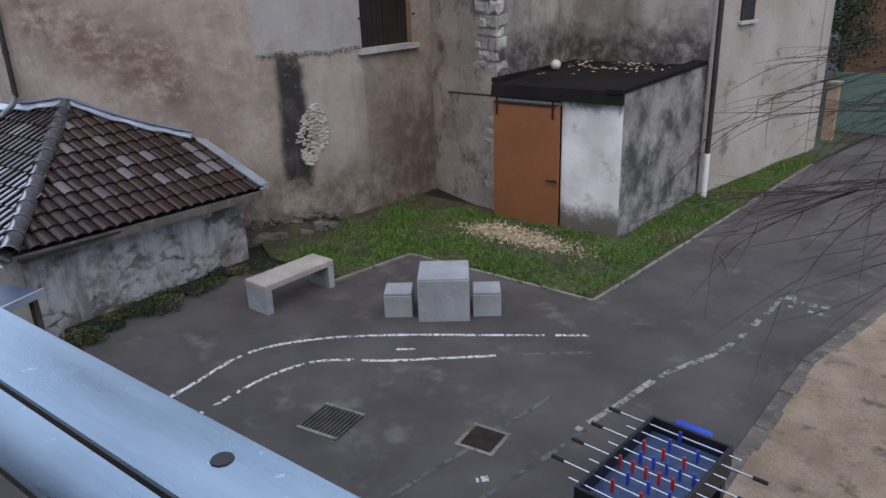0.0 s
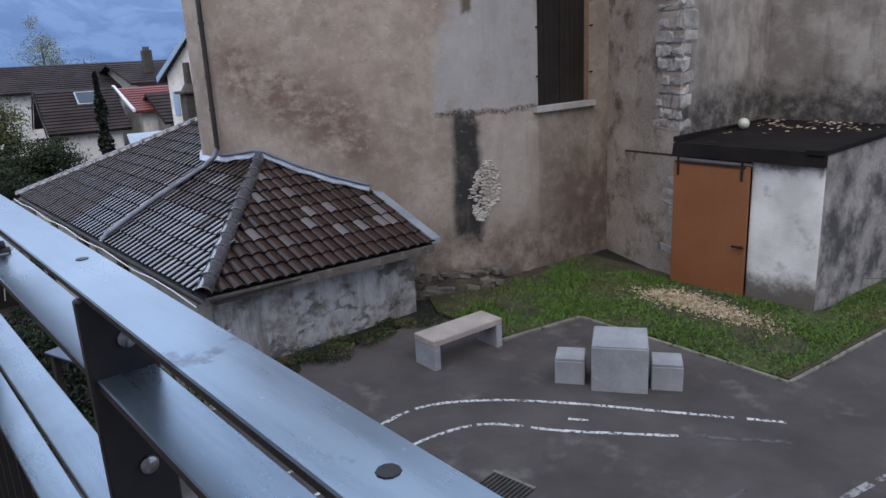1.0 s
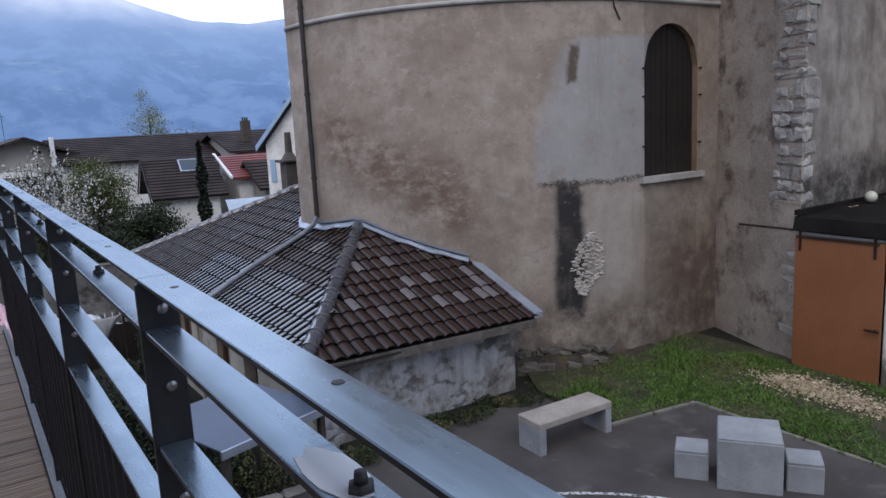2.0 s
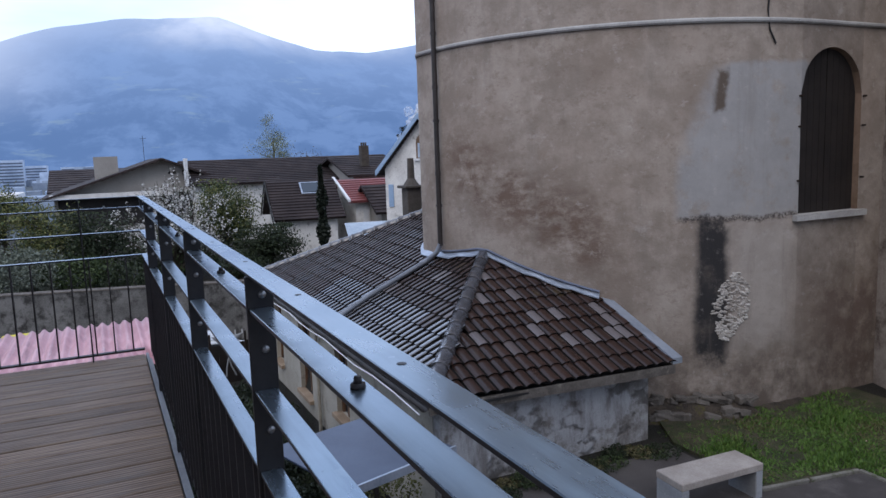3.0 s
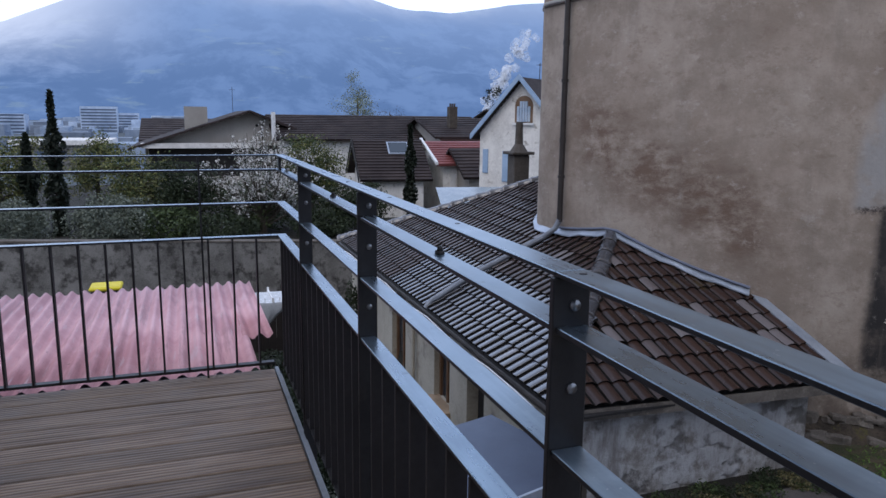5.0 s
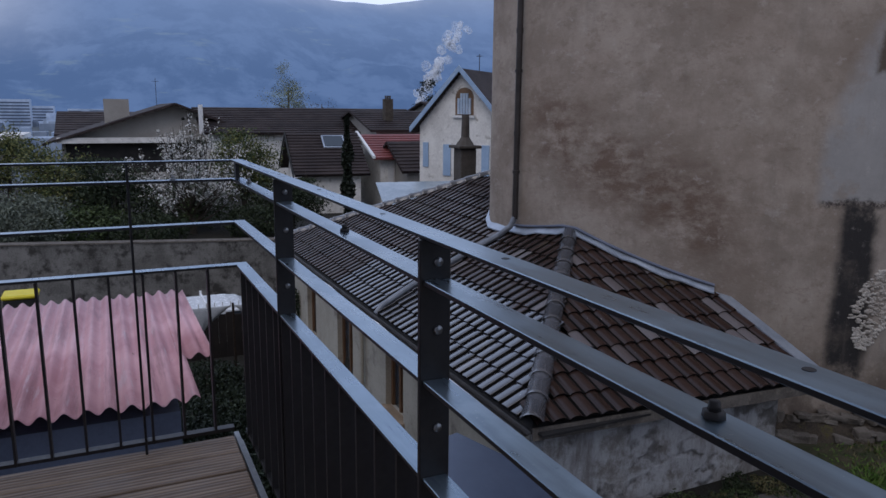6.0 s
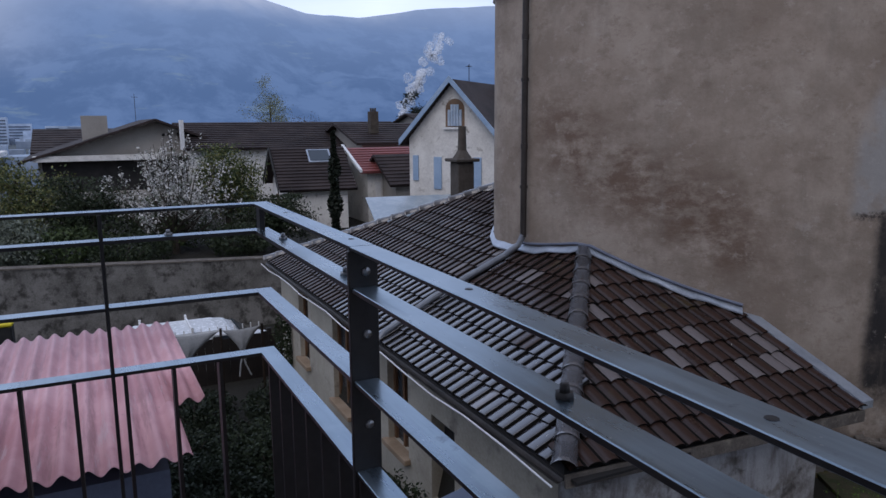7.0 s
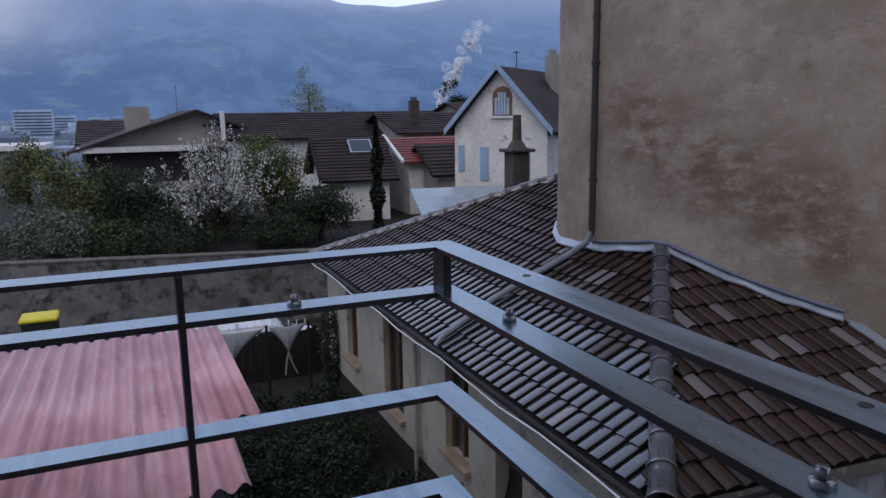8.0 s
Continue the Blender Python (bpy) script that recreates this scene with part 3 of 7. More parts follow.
# ---- building helpers ----
def bm_box(bm, lo, hi, m=None, bevel=0.0):
    g = bmesh.ops.create_cube(bm, size=1.0)
    vs = g["verts"]
    c = [(a + b) / 2 for a, b in zip(lo, hi)]
    s = [abs(b - a) for a, b in zip(lo, hi)]
    for v in vs:
        v.co = Vector((v.co.x * s[0] + c[0], v.co.y * s[1] + c[1], v.co.z * s[2] + c[2]))
    if bevel:
        es = list({e for v in vs for e in v.link_edges})
        r = bmesh.ops.bevel(bm, geom=es, offset=bevel, segments=1, affect="EDGES")
        vs = list({v for f in r["faces"] for v in f.verts} | {v for v in vs if v.is_valid})
    if m is not None:
        for v in vs:
            v.co = m @ v.co
    return vs


def bm_cyl(bm, a, b, r0, r1=None, seg=10, caps=True):
    a, b = Vector(a), Vector(b)
    d = b - a
    m = Matrix.Translation((a + b) / 2) @ d.to_track_quat("Z", "Y").to_matrix().to_4x4()
    g = bmesh.ops.create_cone(bm, cap_ends=caps, segments=seg, radius1=r0, radius2=r0 if r1 is None else r1, depth=d.length, matrix=m)
    return g["verts"]


def bm_poly(bm, pts, depth):
    """A flat polygon of points, thickened by the vector depth."""
    lo = [bm.verts.new(p) for p in pts]
    hi = [bm.verts.new(Vector(p) + Vector(depth)) for p in pts]
    bm.faces.new(lo[::-1])
    bm.faces.new(hi)
    for i in range(len(pts)):
        j = (i + 1) % len(pts)
        bm.faces.new((lo[i], lo[j], hi[j], hi[i]))
    bmesh.ops.recalc_face_normals(bm, faces=bm.faces)


def mesh_of(name, bm, material, smooth=False):
    me = bpy.data.meshes.new(name)
    bmesh.ops.recalc_face_normals(bm, faces=bm.faces)
    bm.to_mesh(me)
    bm.free()
    me.materials.append(material)
    if smooth:
        for p in me.polygons:
            p.use_smooth = True
    return me


def part(name, bm, material, parent, label="", smooth=False):
    ob = new(name, mesh_of(name, bm, material, smooth))
    ob.parent = parent
    return tagged(ob, label)


def solo(name, bm, material, label, category, kind="", group="", smooth=False, at=None):
    ob = new(name, mesh_of(name, bm, material, smooth))
    if at is not None:
        ob.matrix_world = at
    return tagged(ob, label, category, group, kind)


def thing(name, at, label, category, group="", kind=""):
    ob = new(name)
    ob.empty_display_size = 0.1
    ob.matrix_basis = at if isinstance(at, Matrix) else Matrix.Translation(at)
    return tagged(ob, label, category, group, kind)


def box_part(name, lo, hi, material, parent, bevel=0.0, label="", m=None):
    bm = bmesh.new()
    bm_box(bm, lo, hi, m, bevel)
    return part(name, bm, material, parent, label)


def cyl_part(name, a, b, r, material, parent, r1=None, seg=10, label=""):
    bm = bmesh.new()
    bm_cyl(bm, a, b, r, r1, seg)
    return part(name, bm, material, parent, label)


def tube(bm, pts, r, seg=8):
    """One bent pipe through the points."""
    pts = [Vector(p) for p in pts]
    rings = []
    for i, p in enumerate(pts):
        d = (pts[min(i + 1, len(pts) - 1)] - pts[max(i - 1, 0)]).normalized()
        q = d.to_track_quat("Z", "Y").to_matrix()
        rings.append([bm.verts.new(p + q @ Vector((r * math.cos(2 * math.pi * k / seg), r * math.sin(2 * math.pi * k / seg), 0))) for k in range(seg)])
    for a, b in zip(rings[:-1], rings[1:]):
        for k in range(seg):
            bm.faces.new((a[k], a[(k + 1) % seg], b[(k + 1) % seg], b[k]))
    bm.faces.new(rings[0][::-1])
    bm.faces.new(rings[-1])


def leaf_mesh(name, centres, size, material, flat=0.0):
    """Small randomly turned leaf quads at the given centres, in one mesh."""
    n = len(centres)
    rng = np.random.default_rng(n)
    a = rng.normal(size=(n, 3))
    a[:, 2] *= 1 - flat
    a /= np.linalg.norm(a, axis=1)[:, None]
    b = np.cross(a, rng.normal(size=(n, 3)))
    b /= np.linalg.norm(b, axis=1)[:, None]
    s = size * rng.uniform(0.6, 1.4, n)[:, None]
    c = np.asarray(centres)
    v = np.stack([c - a * s, c - b * s * 0.5, c + a * s, c + b * s * 0.5], 1).reshape(-1, 3)
    f = np.arange(4 * n).reshape(n, 4)
    me = bpy.data.meshes.new(name)
    me.from_pydata(v.tolist(), [], f.tolist())
    me.materials.append(material)
    return me


def branch_set(bm, base, top, r, reach, count, rng, depth=2, rise=0.5):
    """A trunk with limbs that fork; returns the limb ends and points along them."""
    ends = []
    bm_cyl(bm, base, top, r, r * 0.6, 8)
    base, top = Vector(base), Vector(top)
    for i in range(count):
        t = 0.45 + 0.55 * (i + rng.random()) / count
        p = base.lerp(top, t)
        ang = rng.uniform(0, 2 * math.pi)
        q = p + Vector((math.cos(ang), math.sin(ang), rng.uniform(rise * 0.5, rise * 1.6))) * reach * rng.uniform(0.5, 1.0)
        mid = p.lerp(q, 0.5) + Vector((0, 0, -0.06 * reach))
        rr = r * 0.35
        bm_cyl(bm, p, mid, rr, rr * 0.7, 6)
        bm_cyl(bm, mid, q, rr * 0.7, rr * 0.25, 6)
        ends += [mid, q]
        if depth > 1:
            for _ in range(3):
                s = mid.lerp(q, rng.random())
                e = s + Vector((rng.normal() * 0.5, rng.normal() * 0.5, rng.uniform(0.1, 0.7))) * reach * 0.5
                bm_cyl(bm, s, e, rr * 0.35, rr * 0.12, 5)
                ends.append(e)
    return ends


def tree(name, at, height, spread, leaf_mat, count, size, label, category="tree", seed=1, trunk=0.14, second=None, group="", low=0.15):
    rng = np.random.default_rng(seed)
    ob = thing(name, at, label, category, group)
    bm = bmesh.new()
    ends = branch_set(bm, (0, 0, -0.3), (0, 0, height * 0.72), trunk, spread * 0.8, 9, rng)
    part("trunk", bm, M_BARK, ob)
    blobs = [(np.array(e), spread * rng.uniform(0.22, 0.42)) for e in ends]
    for _ in range(14):
        a, h = rng.uniform(0, 2 * math.pi), rng.uniform(low, 1.0)
        w = spread * math.sqrt(max(0.05, 1 - ((h - 0.45) / 0.62) ** 2)) * rng.uniform(0.3, 0.85)
        blobs.append((np.array((math.cos(a) * w, math.sin(a) * w, height * h)), spread * rng.uniform(0.18, 0.36)))
    count, size = int(count * 2.3), size * 0.60
    which = rng.integers(0, len(blobs), count)
    cen = np.array([b[0] for b in blobs])[which] + rng.normal(size=(count, 3)) * np.array([b[1] for b in blobs])[which][:, None] * 0.55
    cen[:, 2] = np.clip(cen[:, 2], height * 0.06, height * 1.05)
    cut = int(count * 0.6) if second else count
    crown = new("crown", leaf_mesh("crown", cen[:cut], size, leaf_mat))
    crown.parent = ob
    if second:
        extra = new("foliage", leaf_mesh("foliage", cen[cut:], size, second))
        extra.parent = ob
    return ob


def shrub(name, at, radius, height, leaf_mat, count, size, label, seed=1, group=""):
    rng = np.random.default_rng(seed)
    ob = thing(name, at, label, "shrub", group)
    bm = bmesh.new()
    for _ in range(7):
        a = rng.uniform(0, 2 * math.pi)
        bm_cyl(bm, (0, 0, -0.1), (math.cos(a) * radius * 0.6, math.sin(a) * radius * 0.6, height * rng.uniform(0.5, 0.9)), 0.02, 0.006, 5)
    part("woody_base", bm, M_BARK, ob)
    count, size = int(count * 1.9), size * 0.68
    u = rng.normal(size=(count, 3))
    u /= np.linalg.norm(u, axis=1)[:, None]
    rad = rng.uniform(0.45, 1.0, count) ** 0.5
    lump = 1 + 0.28 * np.sin(u[:, 0] * 7 + seed) * np.cos(u[:, 1] * 6 + seed * 2)
    cen = u * (rad * lump)[:, None] * np.array((radius, radius, height * 0.55)) + np.array((0, 0, height * 0.5))
    cen[:, 2] = np.abs(cen[:, 2])
    leaves = new("leaves", leaf_mesh("leaves", cen, size, leaf_mat))
    leaves.parent = ob
    return ob


def cypress(at, height, radius, label, seed):
    rng = np.random.default_rng(seed)
    ob = thing("cypress", at, label, "tree", "cypress trees")
    bm = bmesh.new()
    bm_cyl(bm, (0, 0, -0.3), (0, 0, height * 0.9), radius * 0.25, 0.03, 7)
    part("trunk", bm, M_BARK, ob)
    n = 2600
    h = rng.uniform(0.02, 1.0, n)
    w = radius * np.clip(np.minimum(1.0, (1 - h) * 2.6 + 0.06), 0, 1) * np.sqrt(rng.uniform(0.15, 1, n)) * (0.8 + 0.3 * np.sin(h * 19 + seed))
    a = rng.uniform(0, 2 * math.pi, n)
    cen = np.stack([np.cos(a) * w, np.sin(a) * w, h * height], 1)
    crown = new("crown", leaf_mesh("crown", cen, 0.11, M_CYPRESS))
    crown.parent = ob
    return ob


# ---- ground, one sheet from the courtyard to the valley ----
COURT = -3.3


def ground_z(x, y):
    if x > -8.7:
        z = COURT
    elif x > -9.0 and y < 3.9:
        z = COURT - 1.3 * (-8.7 - x) / 0.3
    elif y > 3.9 and x > -21.4:
        z = COURT if y > 4.2 or x > -9.6 else -4.6
    elif x > -22:
        z = -4.6 - 0.4 * (-9 - x) / 13
    elif x > -30.4:
        z = -5.0 - 1.0 * min(1, (-22 - x) / 5)
    elif x > -60:
        z = -3.75
    else:
        z = -3.75 - 13 * min(1, (-60 - x) / 260) ** 0.8
    return z


def build_ground():
    xs = sorted(set([-3600, -2600, -1800, -1200, -800, -500, -320, -220, -150, -100, -75, -60, -52, -45, -38, -34, -30.6, -30.2, -27, -24, -22, -21.5, -21.2, -18, -14, -11, -9.6, -9.5, -9.0, -8.7, -7, -4, -2, 0, 4, 10, 30, 100, 400]))
    ys = sorted(set([-3500, -1600, -700, -300, -120, -50, -20, -10, -5, -2, 0, 1.5, 3.9, 4.25, 6, 9, 12, 16, 20, 30, 60, 150, 400, 900, 1800, 3500]))
    bm = bmesh.new()
    vs = [[bm.verts.new((x, y, ground_z(x, y) - 0.02)) for y in ys] for x in xs]
    for i in range(len(xs) - 1):
        for j in range(len(ys) - 1):
            bm.faces.new((vs[i][j], vs[i + 1][j], vs[i + 1][j + 1], vs[i][j + 1]))
    ob = solo("ground", bm, M_EARTH, "dark garden earth falling away towards a hazy valley", "ground", "structure")
    ob.data.materials.append(M_VALLEY)
    for p in ob.data.polygons:
        if p.center.x < -70:
            p.material_index = 1
    return ob


def slab(name, outline, z, thick, material, label, category):
    bm = bmesh.new()
    bm_poly(bm, [(x, y, z - thick) for x, y in outline], (0, 0, thick))
    return solo(name, bm, material, label, category, "structure")


def strip(name, pts, width, z, material, parent, seed=0, gaps=0.0):
    """A painted stroke along a line of points, cut into worn lengths."""
    rng = random.Random(seed)
    smooth = []
    for i in range(len(pts) - 1):
        p0, p1, p2, p3 = pts[max(i - 1, 0)], pts[i], pts[i + 1], pts[min(i + 2, len(pts) - 1)]
        for k in range(10):
            t = k / 10
            smooth.append(tuple(0.5 * (2 * b + (c - a) * t + (2 * a - 5 * b + 4 * c - d) * t * t + (3 * b - a - 3 * c + d) * t ** 3) for a, b, c, d in zip(p0, p1, p2, p3)))
    smooth.append(pts[-1])
    bm = bmesh.new()
    row = None
    for i, (x, y) in enumerate(smooth):
        a, b = smooth[max(i - 1, 0)], smooth[min(i + 1, len(smooth) - 1)]
        d = Vector((b[0] - a[0], b[1] - a[1])).normalized()
        w = width / 2 * rng.uniform(0.75, 1.15)
        n = Vector((-d.y, d.x))
        new_row = [bm.verts.new((x + n.x * w, y + n.y * w, z)), bm.verts.new((x - n.x * w, y - n.y * w, z))]
        if row and rng.random() > gaps:
            bm.faces.new((row[0], row[1], new_row[1], new_row[0]))
        row = new_row
    return part(name, bm, material, parent)


build_ground()
court = slab("courtyard", [(-8.75, -1.0), (8, -1.0), (8, 24), (-2.2, 24), (-3.0, 19.2), (-3.8, 9.14), (-7.3, 9.2), (-7.55, 7.6), (-9.2, 7.6), (-9.2, 4.0), (-8.75, 3.9)], COURT, 0.3, M_ASPHALT, "dark worn asphalt courtyard with faded white play markings", "courtyard")
lines = [
    ("line", [(-6.6, 2.4), (-6.74, 4.18), (-6.83, 5.25), (-6.38, 6.02), (-5.57, 6.71), (-4.5, 7.42), (-3.41, 8.14)], 0.058, M_PAINT, 0.06),
    ("line", [(-6.05, 2.4), (-6.14, 4.22), (-6.13, 5.03), (-5.88, 5.65), (-5.11, 6.18), (-4.12, 7.0)], 0.058, M_PAINT, 0.05),
    ("line", [(-4.12, 7.0), (-3.1, 7.8)], 0.07, M_FAINT, 0.2),
    ("line", [(-2.53, 6.13), (-2.4, 6.74), (-2.21, 7.74), (-1.82, 8.81), (-1.62, 10.74)], 0.08, M_DIMPAINT, 0.3),
    ("line", [(-3.5, 3.6), (-3.43, 4.32), (-3.28, 5.2), (-3.07, 6.56)], 0.06, M_FAINT, 0.25),
    ("line", [(-2.8, 3.9), (-2.73, 4.7), (-2.55, 5.64), (-2.45, 6.2)], 0.06, M_FAINT, 0.25),
    ("line", [(-1.55, 10.9), (-1.45, 10.7), (-1.0, 10.75)], 0.14, M_DIMPAINT, 0.25),
    ("line", [(-1.5, 10.5), (-0.95, 10.45)], 0.10, M_DIMPAINT, 0.3),
    ("line", [(-5.28, 6.42), (-5.08, 6.56)], 0.05, M_PAINT, 0.0),
    ("line", [(-2.95, 4.85), (-2.85, 4.95)], 0.09, M_PAINT, 0.2),
    ("line", [(-1.85, 13.5), (-1.6, 16.5)], 0.06, M_FAINT, 0.3),
]
for i, (nm, pts, w, mt, gp) in enumerate(lines):
    strip(nm, pts, w, COURT + 0.004, mt, court, i, gp)
slab("sand_bed", [(-1.04, 3.0), (-0.94, 6.35), (-0.82, 8.93), (-0.30, 11.2), (0.5, 14), (8, 14), (8, 3.0)], COURT + 0.03, 0.2, M_SAND, "pale brown sandy ground behind a kerb", "sand")
turf = slab("grass_bed", [(-9.3, 7.7), (-7.6, 7.7), (-7.35, 9.28), (-3.87, 9.22), (-3.05, 19.2), (-2.3, 24), (-4.5, 24), (-4.6, 12), (-9.9, 12.2), (-10.6, 8.4)], COURT + 0.03, 0.3, M_TURF, "green and worn grass at the foot of the church", "grass")


def kerb_run(name, pts, width, top, material, label):
    ob = thing(name, (0, 0, 0), label, "kerb", kind="structure")
    rng = random.Random(5)
    for (x0, y0), (x1, y1) in zip(pts[:-1], pts[1:]):
        L = math.hypot(x1 - x0, y1 - y0)
        n = max(1, round(L / 1.0))
        ang = math.degrees(math.atan2(y1 - y0, x1 - x0))
        for i in range(n):
            c = (i + 0.5) / n
            m = pose(x0 + (x1 - x0) * c, y0 + (y1 - y0) * c, COURT + top / 2 - 0.05, 0, rng.uniform(-0.6, 0.6), ang + rng.uniform(-0.7, 0.7))
            box_part("kerbstone", (-L / n / 2 + 0.008, -width / 2, -top / 2 - 0.05), (L / n / 2 - 0.008, width / 2, top / 2 + 0.05), material, ob, 0.012, m=m)
    return ob


kerb_run("grass_edging", [(-7.62, 7.55), (-7.35, 9.2), (-3.84, 9.16), (-3.02, 19.2)], 0.055, 0.035, M_KERB, "thin pale concrete edging between grass and asphalt")
kerb_run("sand_kerb", [(-1.10, 3.2), (-1.00, 6.35), (-0.88, 8.93), (-0.37, 11.2), (0.45, 14.0)], 0.20, 0.03, M_ROUGHKERB, "rough concrete kerb between asphalt and sand")

# grass blades, one loose mass
rng = np.random.default_rng(11)
cand = np.stack([rng.uniform(-9.8, -3.0, 190000), rng.uniform(7.7, 20, 190000)], 1)
keep = []
for gx, gy in cand:
    right = -3.87 + (gy - 9.2) * 0.082 if gy > 9.2 else -7.6 + (gy - 7.7) * 0.16
    if gx > right - 0.06:
        continue
    if math.hypot(gx + 14.6, gy - 11) < 5.0 or (gy > 11.75 and gx < -4.55) or gx < -9.75:
        continue
    bare = noise.noise((gx * 0.9, gy * 0.9, 3.0)) + (0.9 if math.hypot(gx + 6.3, (gy - 10.9) * 1.3) < 0.95 else 0) + (0.42 if gx < -7.9 and gy < 9.0 else 0) + (0.75 if math.hypot(gx + 4.7, (gy - 10.3) * 1.2) < 0.6 else 0) + max(0.0, 0.6 - (math.hypot(gx + 14.6, gy - 11) - 5.3) * 0.5)
    if bare > 0.30 + 0.25 * rng.random() and rng.random() > 0.16:
        continue
    keep.append((gx, gy))
keep = np.array(keep[:95000])
n = len(keep)
ang = rng.uniform(0, 6.283, n)
hgt = rng.uniform(0.02, 0.075, n) * (0.8 + 0.5 * np.sin(keep[:, 0] * 3.1) * np.cos(keep[:, 1] * 2.7))
lean = rng.normal(0, 0.035, (n, 2))
w = 0.013
base = np.column_stack([keep, np.full(n, COURT + 0.025)])
side = np.stack([np.cos(ang) * w, np.sin(ang) * w, np.zeros(n)], 1)
tip = base + np.column_stack([lean, hgt])
gv = np.stack([base - side, base + side, tip], 1).reshape(-1, 3)
gm = bpy.data.meshes.new("grass")
gm.from_pydata(gv.tolist(), [], np.arange(3 * n).reshape(n, 3).tolist())
gm.materials.append(M_GRASS)
gm.materials.append(M_STRAWGRASS)
withered = np.sin(keep[:, 0] * 2.3 + 1.0) * np.sin(keep[:, 1] * 1.9) + rng.normal(0, 0.5, n) > 0.85
gm.polygons.foreach_set("material_index", withered.astype(np.int32))
tagged(new("grass", gm), "short uneven green grass tufts beside the church wall", "grass", "", "stuff")

# mossy earth bank at the foot of the apse
bm = bmesh.new()
bank = []
for i in range(26):
    th = -47 + 46 * i / 25
    hh = 0.34 * math.sin(math.pi * min(1, (i + 1) / 20)) ** 0.6 * (0.8 + 0.3 * noise.noise((i * 0.7, 0, 0))) if i < 20 else 0.06
    row = []
    for r_, z_ in ((4.90, hh), (5.02, hh), (5.12, hh * 0.85), (5.26 + 0.05 * math.sin(i), hh * 0.4), (5.42, -0.02)):
        row.append(bm.verts.new((-14.6 + math.cos(radians(th)) * r_, 11.0 + math.sin(radians(th)) * r_, COURT + z_ + 0.03 * noise.noise((i * 1.3, r_ * 5, 2)))))
    bank.append(row)
for a, b in zip(bank[:-1], bank[1:]):
    for k in range(4):
        bm.faces.new((a[k], b[k], b[k + 1], a[k + 1]))
bank_ob = solo("earth_bank", bm, M_BANK, "dark mossy earth and stone ledge at the apse foot", "earth bank", "structure", smooth=True)
ledge = random.Random(61)
for i in range(34):
    th = radians(ledge.uniform(-43, -13))
    low = ledge.random() < 0.5
    r_ = 5.30 if low else 5.06
    m = Matrix.Translation((-14.6 + math.cos(th) * r_, 11.0 + math.sin(th) * r_, COURT + (ledge.uniform(0.04, 0.16) if low else ledge.uniform(0.22, 0.33)))) @ pose(0, 0, 0, ledge.uniform(-15, 15), ledge.uniform(-12, 12), math.degrees(th) + ledge.uniform(-20, 20))
    bm = bmesh.new()
    w_, d_, h_ = ledge.uniform(0.05, 0.09), ledge.uniform(0.07, 0.17), ledge.uniform(0.03, 0.07)
    bm_box(bm, (-w_, -d_, -h_), (w_, d_, h_), None, 0.02)
    for v in bm.verts:
        v.co = m @ (v.co + Vector([ledge.uniform(-0.015, 0.015) for _ in range(3)]))
    part("ledge_stone", bm, M_ROUGHKERB, bank_ob)

# straw chips before the door, thinning out towards the lane
rng = np.random.default_rng(4)
chips = []
while len(chips) < 5200:
    f = abs(rng.normal(0, 0.45))
    x, y = -7.0 + 2.1 * f + rng.normal() * 0.30, 10.98 - 0.22 * f + rng.normal() * 0.20 * (1.1 - 0.4 * min(f, 1.5))
    if x > -4.55 or y > 11.72:
        continue
    chips.append((x, y, COURT + 0.036 + rng.uniform(0, 0.022)))
chip_ob = new("wood_chips", leaf_mesh("wood_chips", chips, 0.022, M_CHIPS, 0.85))
tagged(chip_ob, "pale straw and wood chips scattered before the door", "wood chips", "", "stuff")


# ---- church: apse ----
AX, AY, AR = -14.6, 11.0, 4.95
W0, W1, WSILL, WSPRING = -3.0, 14.5, -0.02, 2.0
WHALF = radians((W1 - W0) / 2) * AR


def rim(th, r, z):
    """A point of the apse's plan: round as far as its east flank, then straight on."""
    if th > 0:
        return (r, radians(th) * AR, z)
    if th < -91:
        s = -91 - th
        return (-r * 0.0175 - 0.78 * (1 - math.exp(-s / 3)), -r + radians(s) * AR, z)
    return (math.cos(radians(th)) * r, math.sin(radians(th)) * r, z)


def window_top(th):
    s = radians(th - (W0 + W1) / 2) * AR
    return WSPRING + math.sqrt(max(0.0, WHALF ** 2 - s ** 2))


